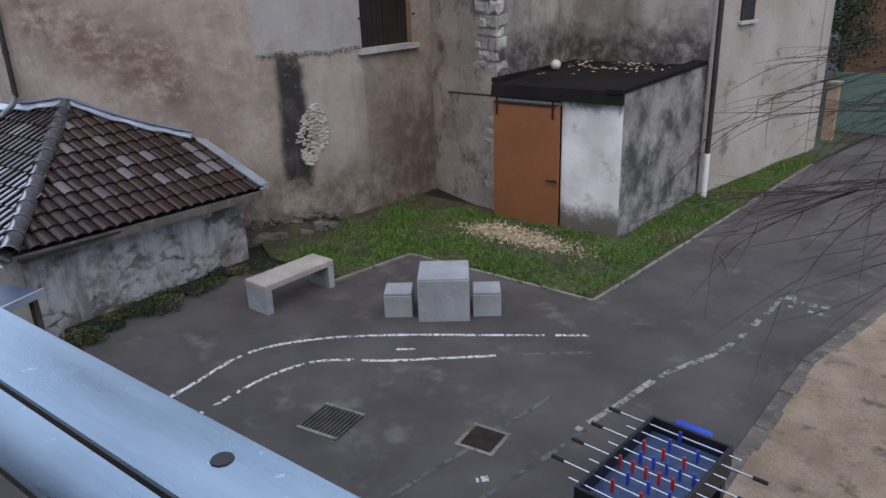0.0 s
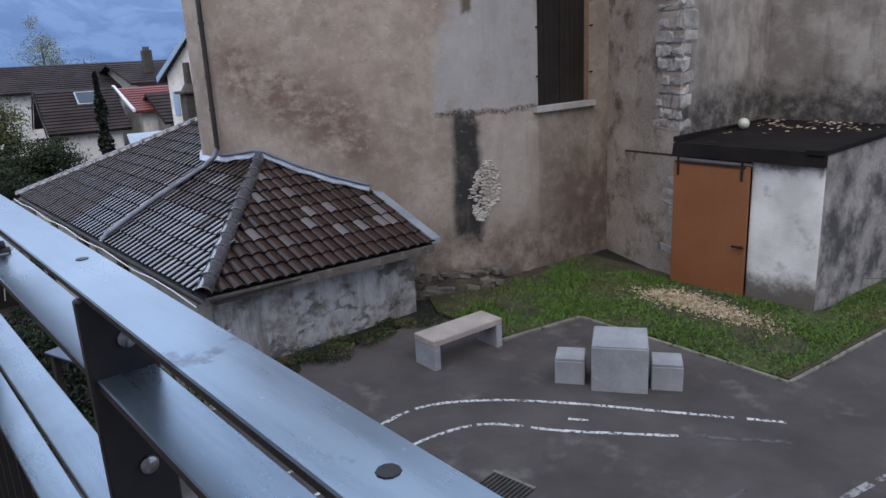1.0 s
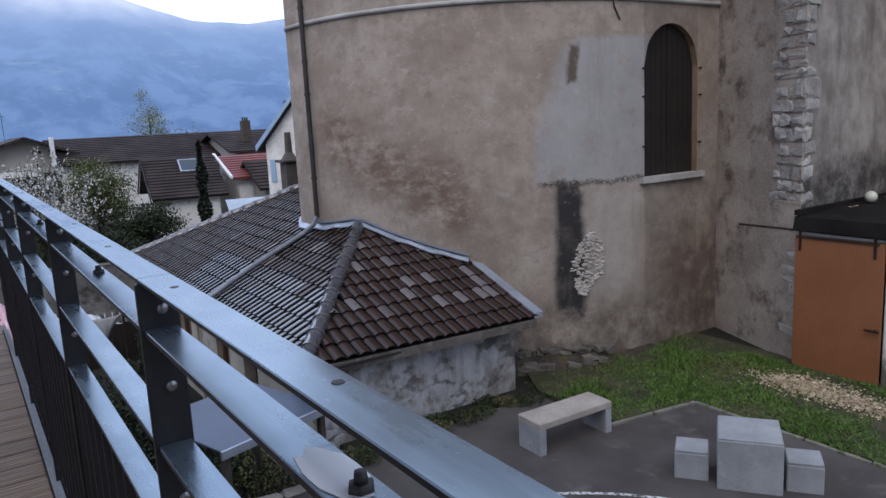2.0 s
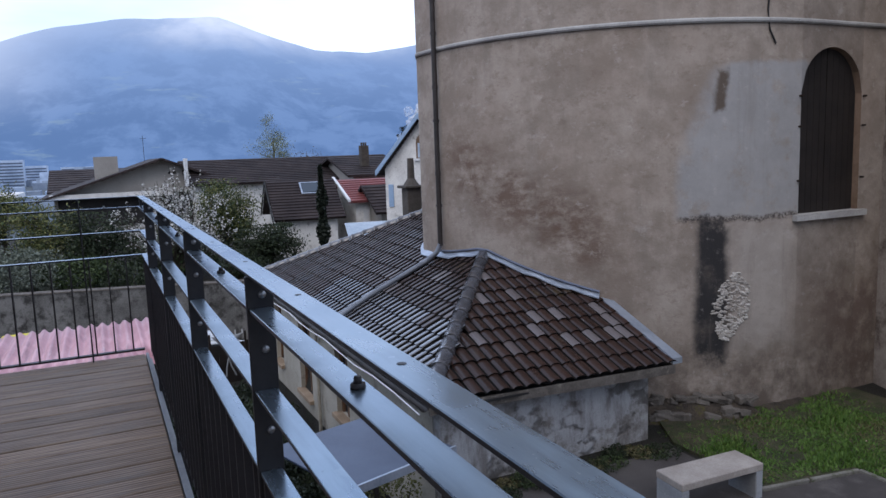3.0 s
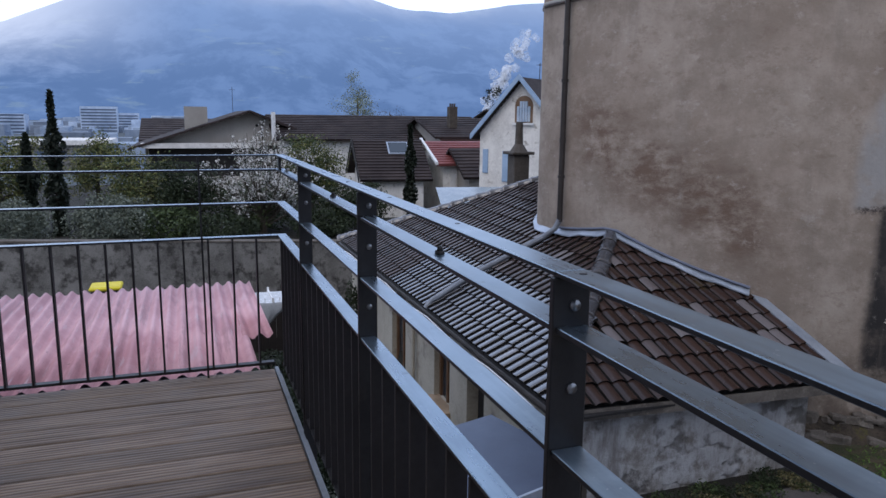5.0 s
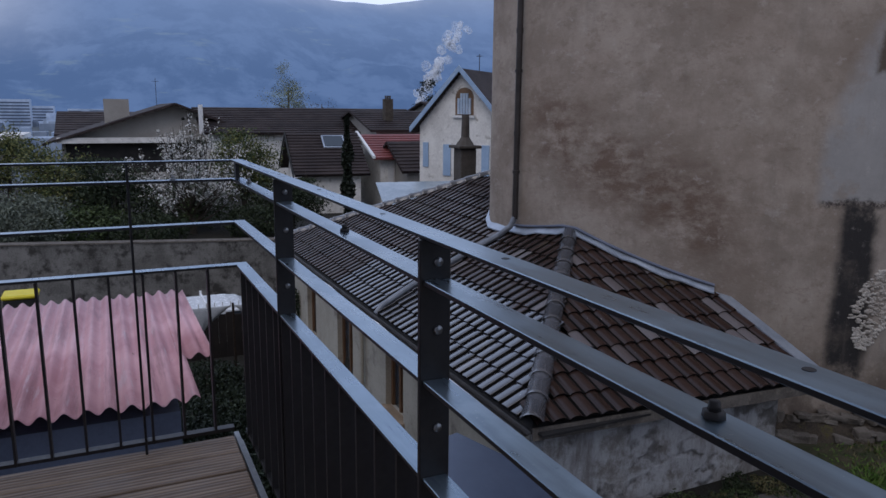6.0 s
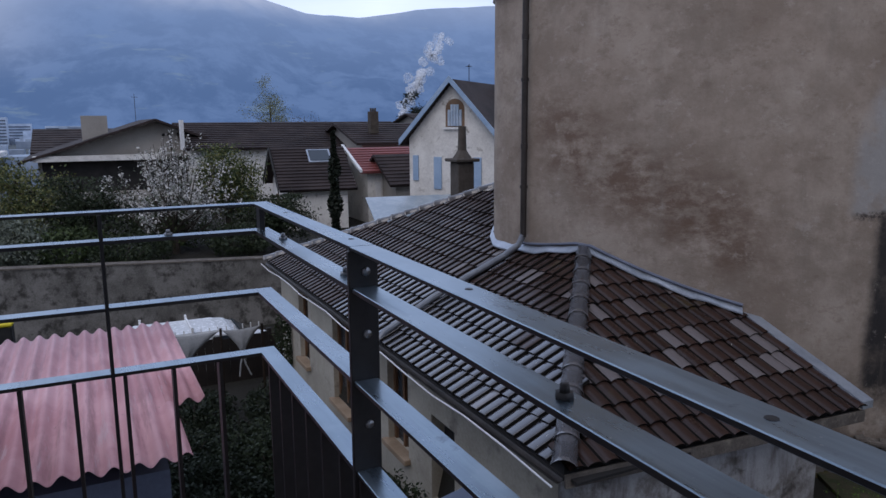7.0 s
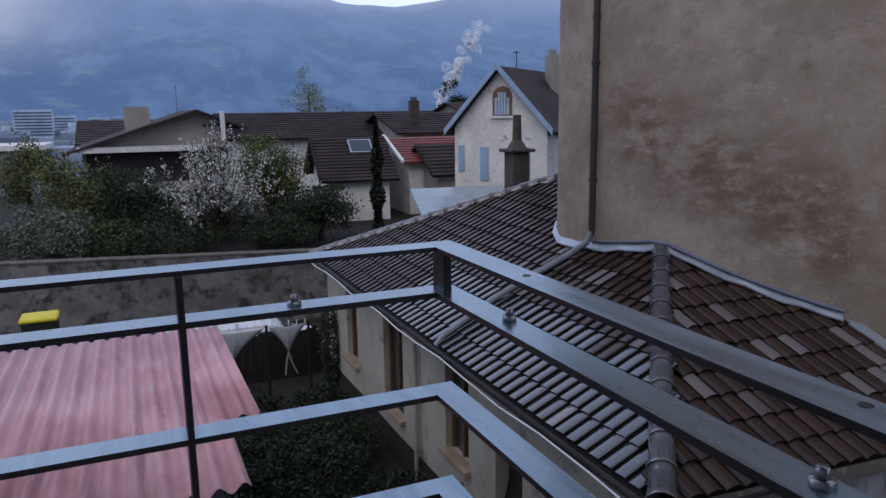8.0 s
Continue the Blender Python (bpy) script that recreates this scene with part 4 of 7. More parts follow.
def build_apse():
    z0, z1 = -4.2, 9.0
    ths = [-139 + 3 * i for i in range(16)] + [-95.5, -94.5, -93.5, -92.5, -91.5] + [-91 + 3 * i for i in range(31)]
    ths = [t for t in ths if not W0 - 0.5 < t < W1 + 0.5] + [W0 + (W1 - W0) * i / 16 for i in range(17)] + [18, 22, 26]
    ths = sorted(set(ths))
    bm = bmesh.new()

    def quad(*ps):
        bm.faces.new([bm.verts.new(p) for p in ps])
    for a, b in zip(ths[:-1], ths[1:]):
        inside = a >= W0 - 1e-6 and b <= W1 + 1e-6
        spans = [(z0, z1, z0, z1)] if not inside else [(z0, WSILL, z0, WSILL), (window_top(a), z1, window_top(b), z1)]
        for la, ha, lb, hb in spans:
            quad(rim(a, AR, la), rim(b, AR, lb), rim(b, AR, hb), rim(a, AR, ha))
            quad(rim(b, AR - 0.6, lb), rim(a, AR - 0.6, la), rim(a, AR - 0.6, ha), rim(b, AR - 0.6, hb))
        quad(rim(a, AR, z1), rim(b, AR, z1), rim(b, AR - 0.6, z1), rim(a, AR - 0.6, z1))
    bmesh.ops.remove_doubles(bm, verts=bm.verts, dist=0.001)
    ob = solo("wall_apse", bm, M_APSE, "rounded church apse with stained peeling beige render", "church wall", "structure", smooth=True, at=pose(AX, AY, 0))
    # reveal of the window
    bm = bmesh.new()
    pts = [(W0, WSILL)] + [(t, window_top(t)) for t in [W0 + (W1 - W0) * i / 16 for i in range(17)]] + [(W1, WSILL)]
    for (ta, za), (tb, zb) in zip(pts, pts[1:] + pts[:1]):
        bm.faces.new([bm.verts.new(p) for p in (rim(ta, AR - 0.002, za), rim(tb, AR - 0.002, zb), rim(tb, AR - 0.58, zb), rim(ta, AR - 0.58, za))])
    part("window_reveal", bm, M_JAMB, ob)
    return ob


apse = build_apse()

apse_window = thing("window_1", pose(AX, AY, 0), "tall arched church window closed with dark wooden shutters", "window", kind="structure")
for half in (0, 1):
    bm = bmesh.new()
    mid = (W0 + W1) / 2
    a, b = (W0, mid - 0.08) if half == 0 else (mid + 0.08, W1)
    n = 5
    for i in range(n):
        ta, tb = a + (b - a) * i / n + 0.05, a + (b - a) * (i + 1) / n - 0.05
        r0, r1 = AR - 0.17, AR - 0.12
        pts = [(ta, WSILL), (tb, WSILL), (tb, window_top(tb)), (ta, window_top(ta))]
        fr = [bm.verts.new(rim(t, r1, z)) for t, z in pts]
        bk = [bm.verts.new(rim(t, r0, z)) for t, z in pts]
        bm.faces.new(fr)
        bm.faces.new(bk[::-1])
        for k in range(4):
            bm.faces.new((fr[k], fr[(k + 1) % 4], bk[(k + 1) % 4], bk[k]))
    part("shutter", bm, M_SHUTTER, apse_window, "dark brown boarded shutter")
bm = bmesh.new()
for i in range(6):
    ta, tb = W0 - 1.4 + (W1 - W0 + 2.8) * i / 6, W0 - 1.4 + (W1 - W0 + 2.8) * (i + 1) / 6
    lo, hi = WSILL - 0.10, WSILL + 0.003
    c = [bm.verts.new(rim(t, r, z)) for z in (lo, hi) for t, r in ((ta, AR - 0.3), (tb, AR - 0.3), (tb, AR + 0.10), (ta, AR + 0.10))]
    for f in ((0, 1, 2, 3), (4, 5, 6, 7), (0, 1, 5, 4), (1, 2, 6, 5), (2, 3, 7, 6), (3, 0, 4, 7)):
        bm.faces.new([c[k] for k in f])
part("window_sill", bm, M_STONEBAND, apse_window, "pale stone sill")
for t in (W0 - 0.4, W1 + 0.4):
    for z in (0.55, 1.45, 1.95):
        cyl_part("hinge_pin", rim(t, AR - 0.02, z), rim(t, AR + 0.07, z), 0.018, M_RUST, apse_window, seg=6)

# string course, one block after another
band = thing("string_course", pose(AX, AY, 0), "pale stone string course round the apse", "trim", kind="structure")
for i in range(24):
    ta, tb = -130 + 6.6 * i, -130 + 6.6 * (i + 1) - 0.06
    bm = bmesh.new()
    prof = [(AR - 0.05, 3.11), (AR + 0.03, 3.11), (AR + 0.055, 3.135), (AR + 0.055, 3.165), (AR + 0.02, 3.19), (AR - 0.05, 3.19)]
    rows = [[bm.verts.new(rim(t, r, z)) for r, z in prof] for t in (ta, (ta + tb) / 2, tb)]
    for p, q in zip(rows[:-1], rows[1:]):
        for k in range(len(prof)):
            bm.faces.new((p[k], p[(k + 1) % 6], q[(k + 1) % 6], q[k]))
    bm.faces.new(rows[0])
    bm.faces.new(rows[-1][::-1])
    part("stone_block", bm, M_STONEBAND, band)

# exposed rubble where the render has fallen away
rng = random.Random(8)
bm = bmesh.new()
for _ in range(390):
    f = rng.uniform(0.02, 0.98)
    half = 4.6 * math.sin(math.pi * f) ** 0.75 * (0.8 + 0.3 * noise.noise((f * 7.0, 3.0, 1.0)))
    t = -17.8 - (0.5 - f) * 2.2 + rng.uniform(-half, half)
    m = Matrix.Translation(rim(t, AR + rng.uniform(-0.012, 0.004), -2.08 + f * 1.18)) @ pose(0, 0, 0, rng.uniform(-40, 10), rng.uniform(-12, 12), t)
    g = bmesh.ops.create_icosphere(bm, subdivisions=1, radius=1.0)
    sx, sy, sz = 0.026, rng.uniform(0.025, 0.062), rng.uniform(0.014, 0.030)
    for v in g["verts"]:
        k = rng.uniform(0.75, 1.2)
        v.co = m @ Vector((v.co.x * sx * k, v.co.y * sy * k, v.co.z * sz * k))
part("rubble_patch", bm, M_RUBBLE, apse, "small stones bared by fallen render")

# downpipe with brackets, then lying down the roof to the gutter
pipe = thing("downpipe", pose(*rim(-81.0, AR + 0.10, 0)) @ Matrix(), "dark metal downpipe on the apse running on across the tiled roof", "pipe")
pipe.matrix_basis = Matrix.Translation((AX + rim(-81.0, AR + 0.10, 0)[0], AY + rim(-81.0, AR + 0.10, 0)[1], -0.6))
cyl_part("pipe", (0, 0, 0.05), (0, 0, 9.4), 0.048, M_PIPE, pipe, seg=12)
for z in (0.8, 2.4, 4.0, 5.6):
    cyl_part("bracket", (0, 0, z), (0, 0, z + 0.05), 0.062, M_PIPE, pipe, seg=12)
    cyl_part("socket", (0, 0, z + 0.6), (0, 0, z + 0.68), 0.056, M_PIPE, pipe, seg=12)
bm = bmesh.new()
tube(bm, [(0, 0, 0.08), (-0.04, -0.06, -0.08), (-0.18, -0.22, -0.25), (-0.42, -1.38, -0.86), (-0.34, -2.20, -1.27), (-0.33, -2.32, -1.40)], 0.05, 10)
part("roof_run", bm, M_LEADPIPE, pipe, "grey length of pipe")

# cable stapled to the wall
bm = bmesh.new()
tube(bm, [(AX + rim(t, AR + 0.02, 0)[0], AY + rim(t, AR + 0.02, 0)[1], z) for t, z in ((-10.5, 6.0), (-10.8, 4.0), (-11.5, 3.3), (-11.0, 3.0), (-9.6, 2.78))], 0.014, 6)
solo("wall_cable", bm, M_RUBBER, "black cable hanging on the church wall", "cable")


# ---- church: choir and transept walls ----
def wall_between(name, p, q, z0, z1, thick, material, label, mitre=None, start_in=None):
    """A wall whose face runs from p to q, its thickness to the left of that line."""
    d = Vector((q[0] - p[0], q[1] - p[1]))
    n = Vector((-d.y, d.x)).normalized() * thick
    bm = bmesh.new()
    bm_poly(bm, [(p[0], p[1], z0), (q[0], q[1], z0), (*(mitre or (q[0] + n.x, q[1] + n.y)), z0), (*(start_in or (p[0] + n.x, p[1] + n.y)), z0)], (0, 0, z1 - z0))
    return solo(name, bm, material, label, "church wall", "structure")


CQ, CT = Vector((-7.36, 11.97, 0)), -22.0
choir = wall_between("wall_choir_south", (-9.75, 12.935), (-7.36, 11.97), -4.2, 9.0, 0.6, M_CHOIR, "stained beige church wall with bared corner stones", (-7.36, 12.55))
wall_between("wall_choir_east", (-7.352, 11.98), (-7.35, 15.7), -4.2, 9.0, 0.6, M_SOOTWALL, "grey weathered church wall above the shed", None, (-7.62, 12.35))
wall_between("wall_transept_south", (-7.346, 15.1), (-4.4, 15.1), -4.2, 9.0, 0.6, M_SOOTWALL, "weathered church wall above the shed roof")
tran = wall_between("wall_transept_east", (-4.4, 15.104), (-3.35, 20.9), -4.2, 9.0, 0.6, M_RENDER, "pale grey church side wall with a small window")
wall_between("wall_transept_north", (-3.35, 20.9), (-9.0, 21.5), -4.2, 9.0, 0.6, M_RENDER, "plain church wall at the far side")
wall_between("wall_nave_west", (-10.2, 12.58), (-9.2, 21.0), -4.2, 9.0, 0.3, M_RENDER, "plain church wall behind")

rng = random.Random(21)
CM = Matrix.Translation(CQ) @ pose(0, 0, 0, 0, 0, CT)


def corner_stone(lo, hi, m):
    bm = bmesh.new()
    bm_box(bm, lo, hi, None, 0.03)
    for v in bm.verts:
        v.co += Vector((rng.uniform(-0.045, 0.045), rng.uniform(-0.012, 0.012), rng.uniform(-0.042, 0.042)))
        v.co = m @ v.co
    part("corner_stone", bm, M_QUOIN, choir)


EAST = Matrix.Translation((-7.352, 11.98, 0)) @ pose(0, 0, 0, 0, 0, 90)
z = -2.85
while z < 4.6:
    h = rng.uniform(0.15, 0.34)
    if z > -0.6:
        # bared rubble both sides of the corner, bedded in dark mortar
        a, end = 0.0, -rng.uniform(0.40, 0.66)
        while a > end:
            w_ = rng.uniform(0.16, 0.34)
            corner_stone((a - w_ + 0.014, -rng.uniform(0.012, 0.04), z + 0.016), (a - 0.014 if a < 0 else 0.02, 0.05, z + h * rng.choice((0.7, 1.0, 1.0)) - 0.016), CM)
            a -= w_
        bm = bmesh.new()
        bm_box(bm, (a - 0.02, -0.010, z - 0.02), (0.008, 0.03, z + h + 0.02), CM, 0.004)
        part("mortar", bm, M_CHOIR, choir)
        if rng.random() < 0.8:
            w_ = rng.uniform(0.18, 0.42)
            corner_stone((0.0, -rng.uniform(0.015, 0.04), z + 0.014), (w_, 0.05, z + h - 0.014), EAST)
    elif z + h < -0.95 and rng.random() < 0.75:
        w_ = rng.choice((0.26, 0.36, 0.48))
        corner_stone((-w_, -rng.uniform(0.006, 0.018), z + 0.01), (0.0, 0.05, z + h - 0.01), CM)
    z += h

# small window and pipe of the transept
tw = thing("window_2", pose(-4.155, 16.45, 0.55, 0, 0, 79.7), "small dark church window with a stone sill", "window", kind="structure")
box_part("pane", (-0.28, -0.03, -0.35), (0.28, -0.004, 0.9), M_DARK, tw)
box_part("window_sill", (-0.36, -0.09, -0.43), (0.36, 0.0, -0.355), M_STONEBAND, tw, 0.01)
tp = thing("downpipe", (-4.25, 15.05, -3.25), "grey downpipe at the corner of the church wall", "pipe")
cyl_part("pipe", (0, 0, 0.9), (0, 0, 11.5), 0.055, M_PIPE, tp, seg=12)
cyl_part("pipe_foot", (0, 0, 0.0), (0, 0, 0.92), 0.065, M_TRIM, tp, seg=12, label="pale cast pipe foot")

# ---- shed against the church ----
shed = thing("shed", (-6.0, 13.5, COURT), "lean-to shed with white front, stained side and dark flat roof", "shed")
sh = Vector((6.0, -13.5, -COURT))


def shed_part(name, lo, hi, mat_, bevel=0.0, label=""):
    return box_part(name, Vector(lo) + sh, Vector(hi) + sh, mat_, shed, bevel, label)


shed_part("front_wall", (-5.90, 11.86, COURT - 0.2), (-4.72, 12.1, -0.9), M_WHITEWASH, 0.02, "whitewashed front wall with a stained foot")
bm = bmesh.new()
bm_poly(bm, [Vector(p) + sh for p in ((-4.712, 11.87, COURT - 0.2), (-4.44, 15.09, COURT - 0.2), (-4.68, 15.09, COURT - 0.2), (-4.95, 12.11, COURT - 0.2))], (0, 0, 2.78))
for v in bm.verts:
    if v.co.z > 1:
        v.co.z += (v.co.y - sh.y - 11.87) * 0.045
part("side_wall", bm, M_SHEDSIDE, shed, "grey side wall blotched with black mould")
shed_part("lintel", (-7.33, 11.87, -1.0), (-5.91, 12.1, -0.9), M_WHITEWALL)
# flat dark sheet paints the unlit doorway behind the door
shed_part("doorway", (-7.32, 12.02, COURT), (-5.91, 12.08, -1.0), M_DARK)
bm = bmesh.new()
bm_poly(bm, [Vector(p) + sh for p in ((-7.34, 11.72, -0.90), (-4.715, 11.72, -0.90), (-4.715, 11.867, -0.90), (-4.90, 11.868, -0.90), (-4.62, 15.09, -0.90), (-7.34, 15.09, -0.90))], (0, 0, 0.24))
for v in bm.verts:
    if v.co.z > -0.8 + sh.z:
        v.co.z += 0.10 * (v.co.y - sh.y - 11.7) / 3.4 - 0.02
        if v.co.y - sh.y < 12:
            v.co.y += 0.05
part("roof", bm, M_ROOFMEM, shed, "dark bitumen roof with fallen leaves")
bm = bmesh.new()
bm_poly(bm, [Vector(p) + sh for p in ((-4.99, 11.725, -0.715), (-4.69, 11.725, -0.715), (-4.41, 15.08, -0.56), (-4.71, 15.08, -0.56))], (0, 0, 0.075))
part("roof_edge", bm, M_ROOFMEM, shed, "dark rolled roof edge on the side wall")
bm = bmesh.new()
bm_poly(bm, [Vector(p) + sh for p in ((-7.342, 11.76, -0.66), (-7.26, 11.76, -0.66), (-7.26, 15.09, -0.66), (-7.342, 15.09, -0.66))], (0, 0, 0.09))
part("roof_flashing", bm, M_ROOFMEM, shed)
door = thing("sliding_door", (-6.63, 11.80, COURT), "orange-brown sliding shed door hung from an iron track", "door")
box_part("leaf", (-0.69, -0.022, 0.03), (0.735, 0.022, 2.30), M_DOOR, door, 0.006)
cyl_part("track", (-1.75, -0.02, 2.40), (0.75, -0.02, 2.38), 0.02, M_RUST, door, seg=8, label="rusty iron track")
for x in (-0.62, 0.58):
    box_part("hanger", (x, -0.04, 2.05), (x + 0.04, -0.024, 2.40), M_RUST, door)
box_part("track_bar", (-0.66, -0.045, 2.27), (0.66, -0.026, 2.30), M_RUST, door)
cyl_part("handle", (0.66, -0.09, 0.92), (0.66, -0.02, 0.92), 0.018, M_RUST, door)
box_part("latch", (0.52, -0.10, 0.90), (0.74, -0.08, 0.935), M_RUST, door)
bm = bmesh.new()
bmesh.ops.create_icosphere(bm, subdivisions=3, radius=0.105)
solo("ball", bm, M_BALL, "dirty white ball lying on the shed roof", "ball", smooth=True, at=Matrix.Translation((-7.0, 13.6, -0.51)))

rng = random.Random(30)
bm = bmesh.new()
for _ in range(70):
    lx, ly = rng.uniform(-7.2, -4.9), 15.0 - abs(rng.gauss(0, 0.9))
    if ly < 12.2:
        continue
    bm_box(bm, (-0.035, -0.02, -0.002), (0.035, 0.02, 0.003), pose(lx, ly, -0.668 + 0.10 * (ly - 11.7) / 3.4, rng.uniform(-14, 14), rng.uniform(-14, 14), rng.uniform(0, 360)))
solo("fallen_leaves", bm, M_CHIPS, "pale dry leaves scattered on the dark shed roof", "leaves", "stuff")

# ---- courtyard furniture ----
bench = thing("bench", pose(-7.72, 6.82, COURT, 0, 0, 88), "pale concrete bench on two slab legs", "bench")
box_part("seat", (-0.66, -0.24, 0.36), (0.66, 0.24, 0.46), M_BENCH, bench, 0.012)
for x in (-0.66, 0.54):
    box_part("leg", (x + 0.004, -0.235, -0.02), (x + 0.12, 0.235, 0.362), M_CONCRETE, bench, 0.01)
table = thing("concrete_table", pose(-5.47, 7.71, COURT, 0, 0, 36), "square grey concrete table block with a speckled top", "table")
box_part("block", (-0.36, -0.36, -0.02), (0.36, 0.36, 0.62), M_CONCRETE, table, 0.012)
box_part("tabletop", (-0.352, -0.352, 0.618), (0.352, 0.352, 0.64), M_CONCRETE, table, 0.006)
for i, (x, y) in enumerate(((-6.0, 7.33), (-4.97, 8.05))):
    st = thing("concrete_stool", pose(x, y, COURT, 0, 0, 36), "grey concrete stool cube beside the concrete table", "stool", "stools at the concrete table")
    box_part("block", (-0.20, -0.20, -0.02), (0.20, 0.20, 0.33), M_CONCRETE, st, 0.012)
    box_part("seat", (-0.195, -0.195, 0.328), (0.195, 0.195, 0.37), M_CONCRETE, st, 0.01)
grate = thing("drain_grate", pose(-4.80, 4.77, COURT + 0.004, 0, 0, 8), "rusty iron drain grate sunk in the asphalt", "drain grate")
box_part("pit", (-0.27, -0.25, -0.06), (0.27, 0.25, -0.001), M_DARK, grate)
for s in (-1, 1):
    box_part("rim", (-0.27, s * 0.25 - 0.02, -0.02), (0.27, s * 0.25 + 0.02, 0.012), M_KERB, grate)
for i in range(11):
    x = -0.25 + i * 0.05
    box_part("bar", (x - 0.011, -0.24, -0.02), (x + 0.011, 0.24, 0.010), M_GRATE, grate)
man = thing("manhole_cover", pose(-3.25, 5.44, COURT + 0.004, 0, 0, 6), "small dark square manhole cover in the asphalt", "manhole cover")
box_part("rim", (-0.22, -0.22, -0.03), (0.22, 0.22, 0.004), M_KERB, man)
box_part("lid", (-0.175, -0.175, -0.02), (0.175, 0.175, 0.010), M_RUST, man, 0.004)

foos = thing("table_football", pose(-1.22, 4.88, COURT, 0, 0, -5), "black table football with chrome rods, red and blue players", "game table")
for s in (-1, 1):
    box_part("side_board", (s * 0.34 - 0.015, -0.62, 0.62), (s * 0.34 + 0.015, 0.62, 0.90), M_BLACK, foos, 0.004)
    box_part("end_board", (-0.324, s * 0.605 - 0.015, 0.62), (0.324, s * 0.605 + 0.015, 0.90), M_BLACK, foos, 0.004)
    box_part("goal_trim", (-0.16, s * 0.66 - 0.05, 0.86), (0.16, s * 0.66 + 0.04, 0.91), M_BLUEPL, foos, 0.02, "blue plastic ball return")
box_part("playfield", (-0.324, -0.59, 0.74), (0.324, 0.59, 0.76), M_FIELD, foos)
for x in (-0.29, 0.29):
    for y in (-0.55, 0.55):
        box_part("leg", (x - 0.045, y - 0.045, 0.0), (x + 0.045, y + 0.045, 0.625), M_BLACK, foos, 0.006)
counts = (1, 2, 3, 5, 5, 3, 2, 1)
for i, k in enumerate(counts):
    y = -0.52 + i * 1.04 / 7
    off = (-1) ** i * 0.10
    rod = cyl_part("rod", (-0.56 + off, y, 0.865), (0.56 + off, y, 0.865), 0.008, M_CHROME, foos, seg=8)
    e = -0.56 + off if i % 2 else 0.56 + off
    cyl_part("grip", (e - 0.055, y, 0.865), (e + 0.055, y, 0.865), 0.017, M_RUBBER, rod, seg=8)
    for j in range(k):
        x = (j - (k - 1) / 2) * 0.62 / (k + 0.6) + off * 0.5
        box_part("player", (x - 0.014, y - 0.010, 0.785), (x + 0.014, y + 0.010, 0.91), M_REDPL if i in (0, 1, 3, 5) else M_BLUEPL, rod, 0.005)


# ---- annex with the hipped tile roof ----
EX, EY, EZ, WX = -9.55, 3.75, -2.0, -21.6
annex = thing("annex", (-15.5, 5.6, -4.6), "low stone annex round the apse with a hipped tile roof", "annex building")
ao = Vector((15.5, -5.6, 4.6))


def annex_box(name, lo, hi, mat_, bevel=0.0, label=""):
    return box_part(name, Vector(lo) + ao, Vector(hi) + ao, mat_, annex, bevel, label)


annex_box("east_wall", (-9.96, 3.98, -4.8), (-9.68, 7.55, -2.06), M_ANNEX, 0.02, "rough stained grey rendered wall")
annex_box("end_wall", (-11.6, 7.27, -4.8), (-9.962, 7.54, -1.95), M_ANNEX, 0.0)
# south wall with openings: (x from, x to, sill, head)
opens = [(-14.55, -13.75, -3.75, -2.30), (-17.35, -16.35, -4.05, -2.30), (-19.75, -19.0, -3.92, -2.30), (-12.95, -12.25, -4.0, -2.75)]
opens.sort()
x = -21.3
for a, b, s, h in opens:
    annex_box("south_wall", (x, 4.0, -5.3), (a, 4.28, -2.06), M_CREAM)
    annex_box("south_wall", (a, 4.0, -5.3), (b, 4.28, s), M_CREAM)
    annex_box("south_wall", (a, 4.0, h), (b, 4.28, -2.06), M_CREAM)
    x = b
annex_box("south_wall", (x, 4.0, -5.3), (-9.97, 4.28, -2.06), M_CREAM, label="cream rendered wall")
annex_box("west_wall", (-21.3, 4.285, -5.3), (-21.0, 9.0, -2.06), M_CREAM)
for a, b, s, h in opens[:3]:
    win = thing("window_3", (0, 0, 0), "deep brown wooden casement window over an ochre sill", "window", "annex windows", "structure")
    box_part("window_frame", (a, 4.10, s), (a + 0.07, 4.2, h), M_WINDOWWOOD, win, 0.006)
    box_part("window_frame", (b - 0.07, 4.10, s), (b, 4.2, h), M_WINDOWWOOD, win, 0.006)
    box_part("window_frame", (a + 0.07, 4.10, h - 0.07), (b - 0.07, 4.2, h), M_WINDOWWOOD, win, 0.006)
    box_part("window_frame", ((a + b) / 2 - 0.035, 4.10, s), ((a + b) / 2 + 0.035, 4.2, h - 0.07), M_WINDOWWOOD, win, 0.006)
    box_part("pane", (a + 0.07, 4.15, s), (b - 0.07, 4.165, h - 0.07), M_GLASS, win)
    box_part("window_sill", (a - 0.06, 3.90, s - 0.09), (b + 0.06, 4.10, s + 0.003), M_OCHRE, win, 0.01)
# near-black panel paints the unlit depth of this opening
a, b, s, h = opens[3]
hole = thing("window_4", (0, 0, 0), "dark unglazed opening low in the annex wall", "opening", kind="structure")
box_part("recess", (a, 4.2, s), (b, 4.27, h), M_DARK, hole)


def roof_z(plane, x, y):
    if plane == "e":
        # the east eaves run out a little towards the north
        k = 0.27 * max(0.0, y - EY) / 3.93
        return EZ + 0.408 * (EX + k * max(0.0, 1 - (EX - x) / 3.7) - x)
    return EZ + (0.498 * (y - EY) if plane == "s" else 0.408 * (EX - x) if plane == "e" else 0.436 * (x - WX))


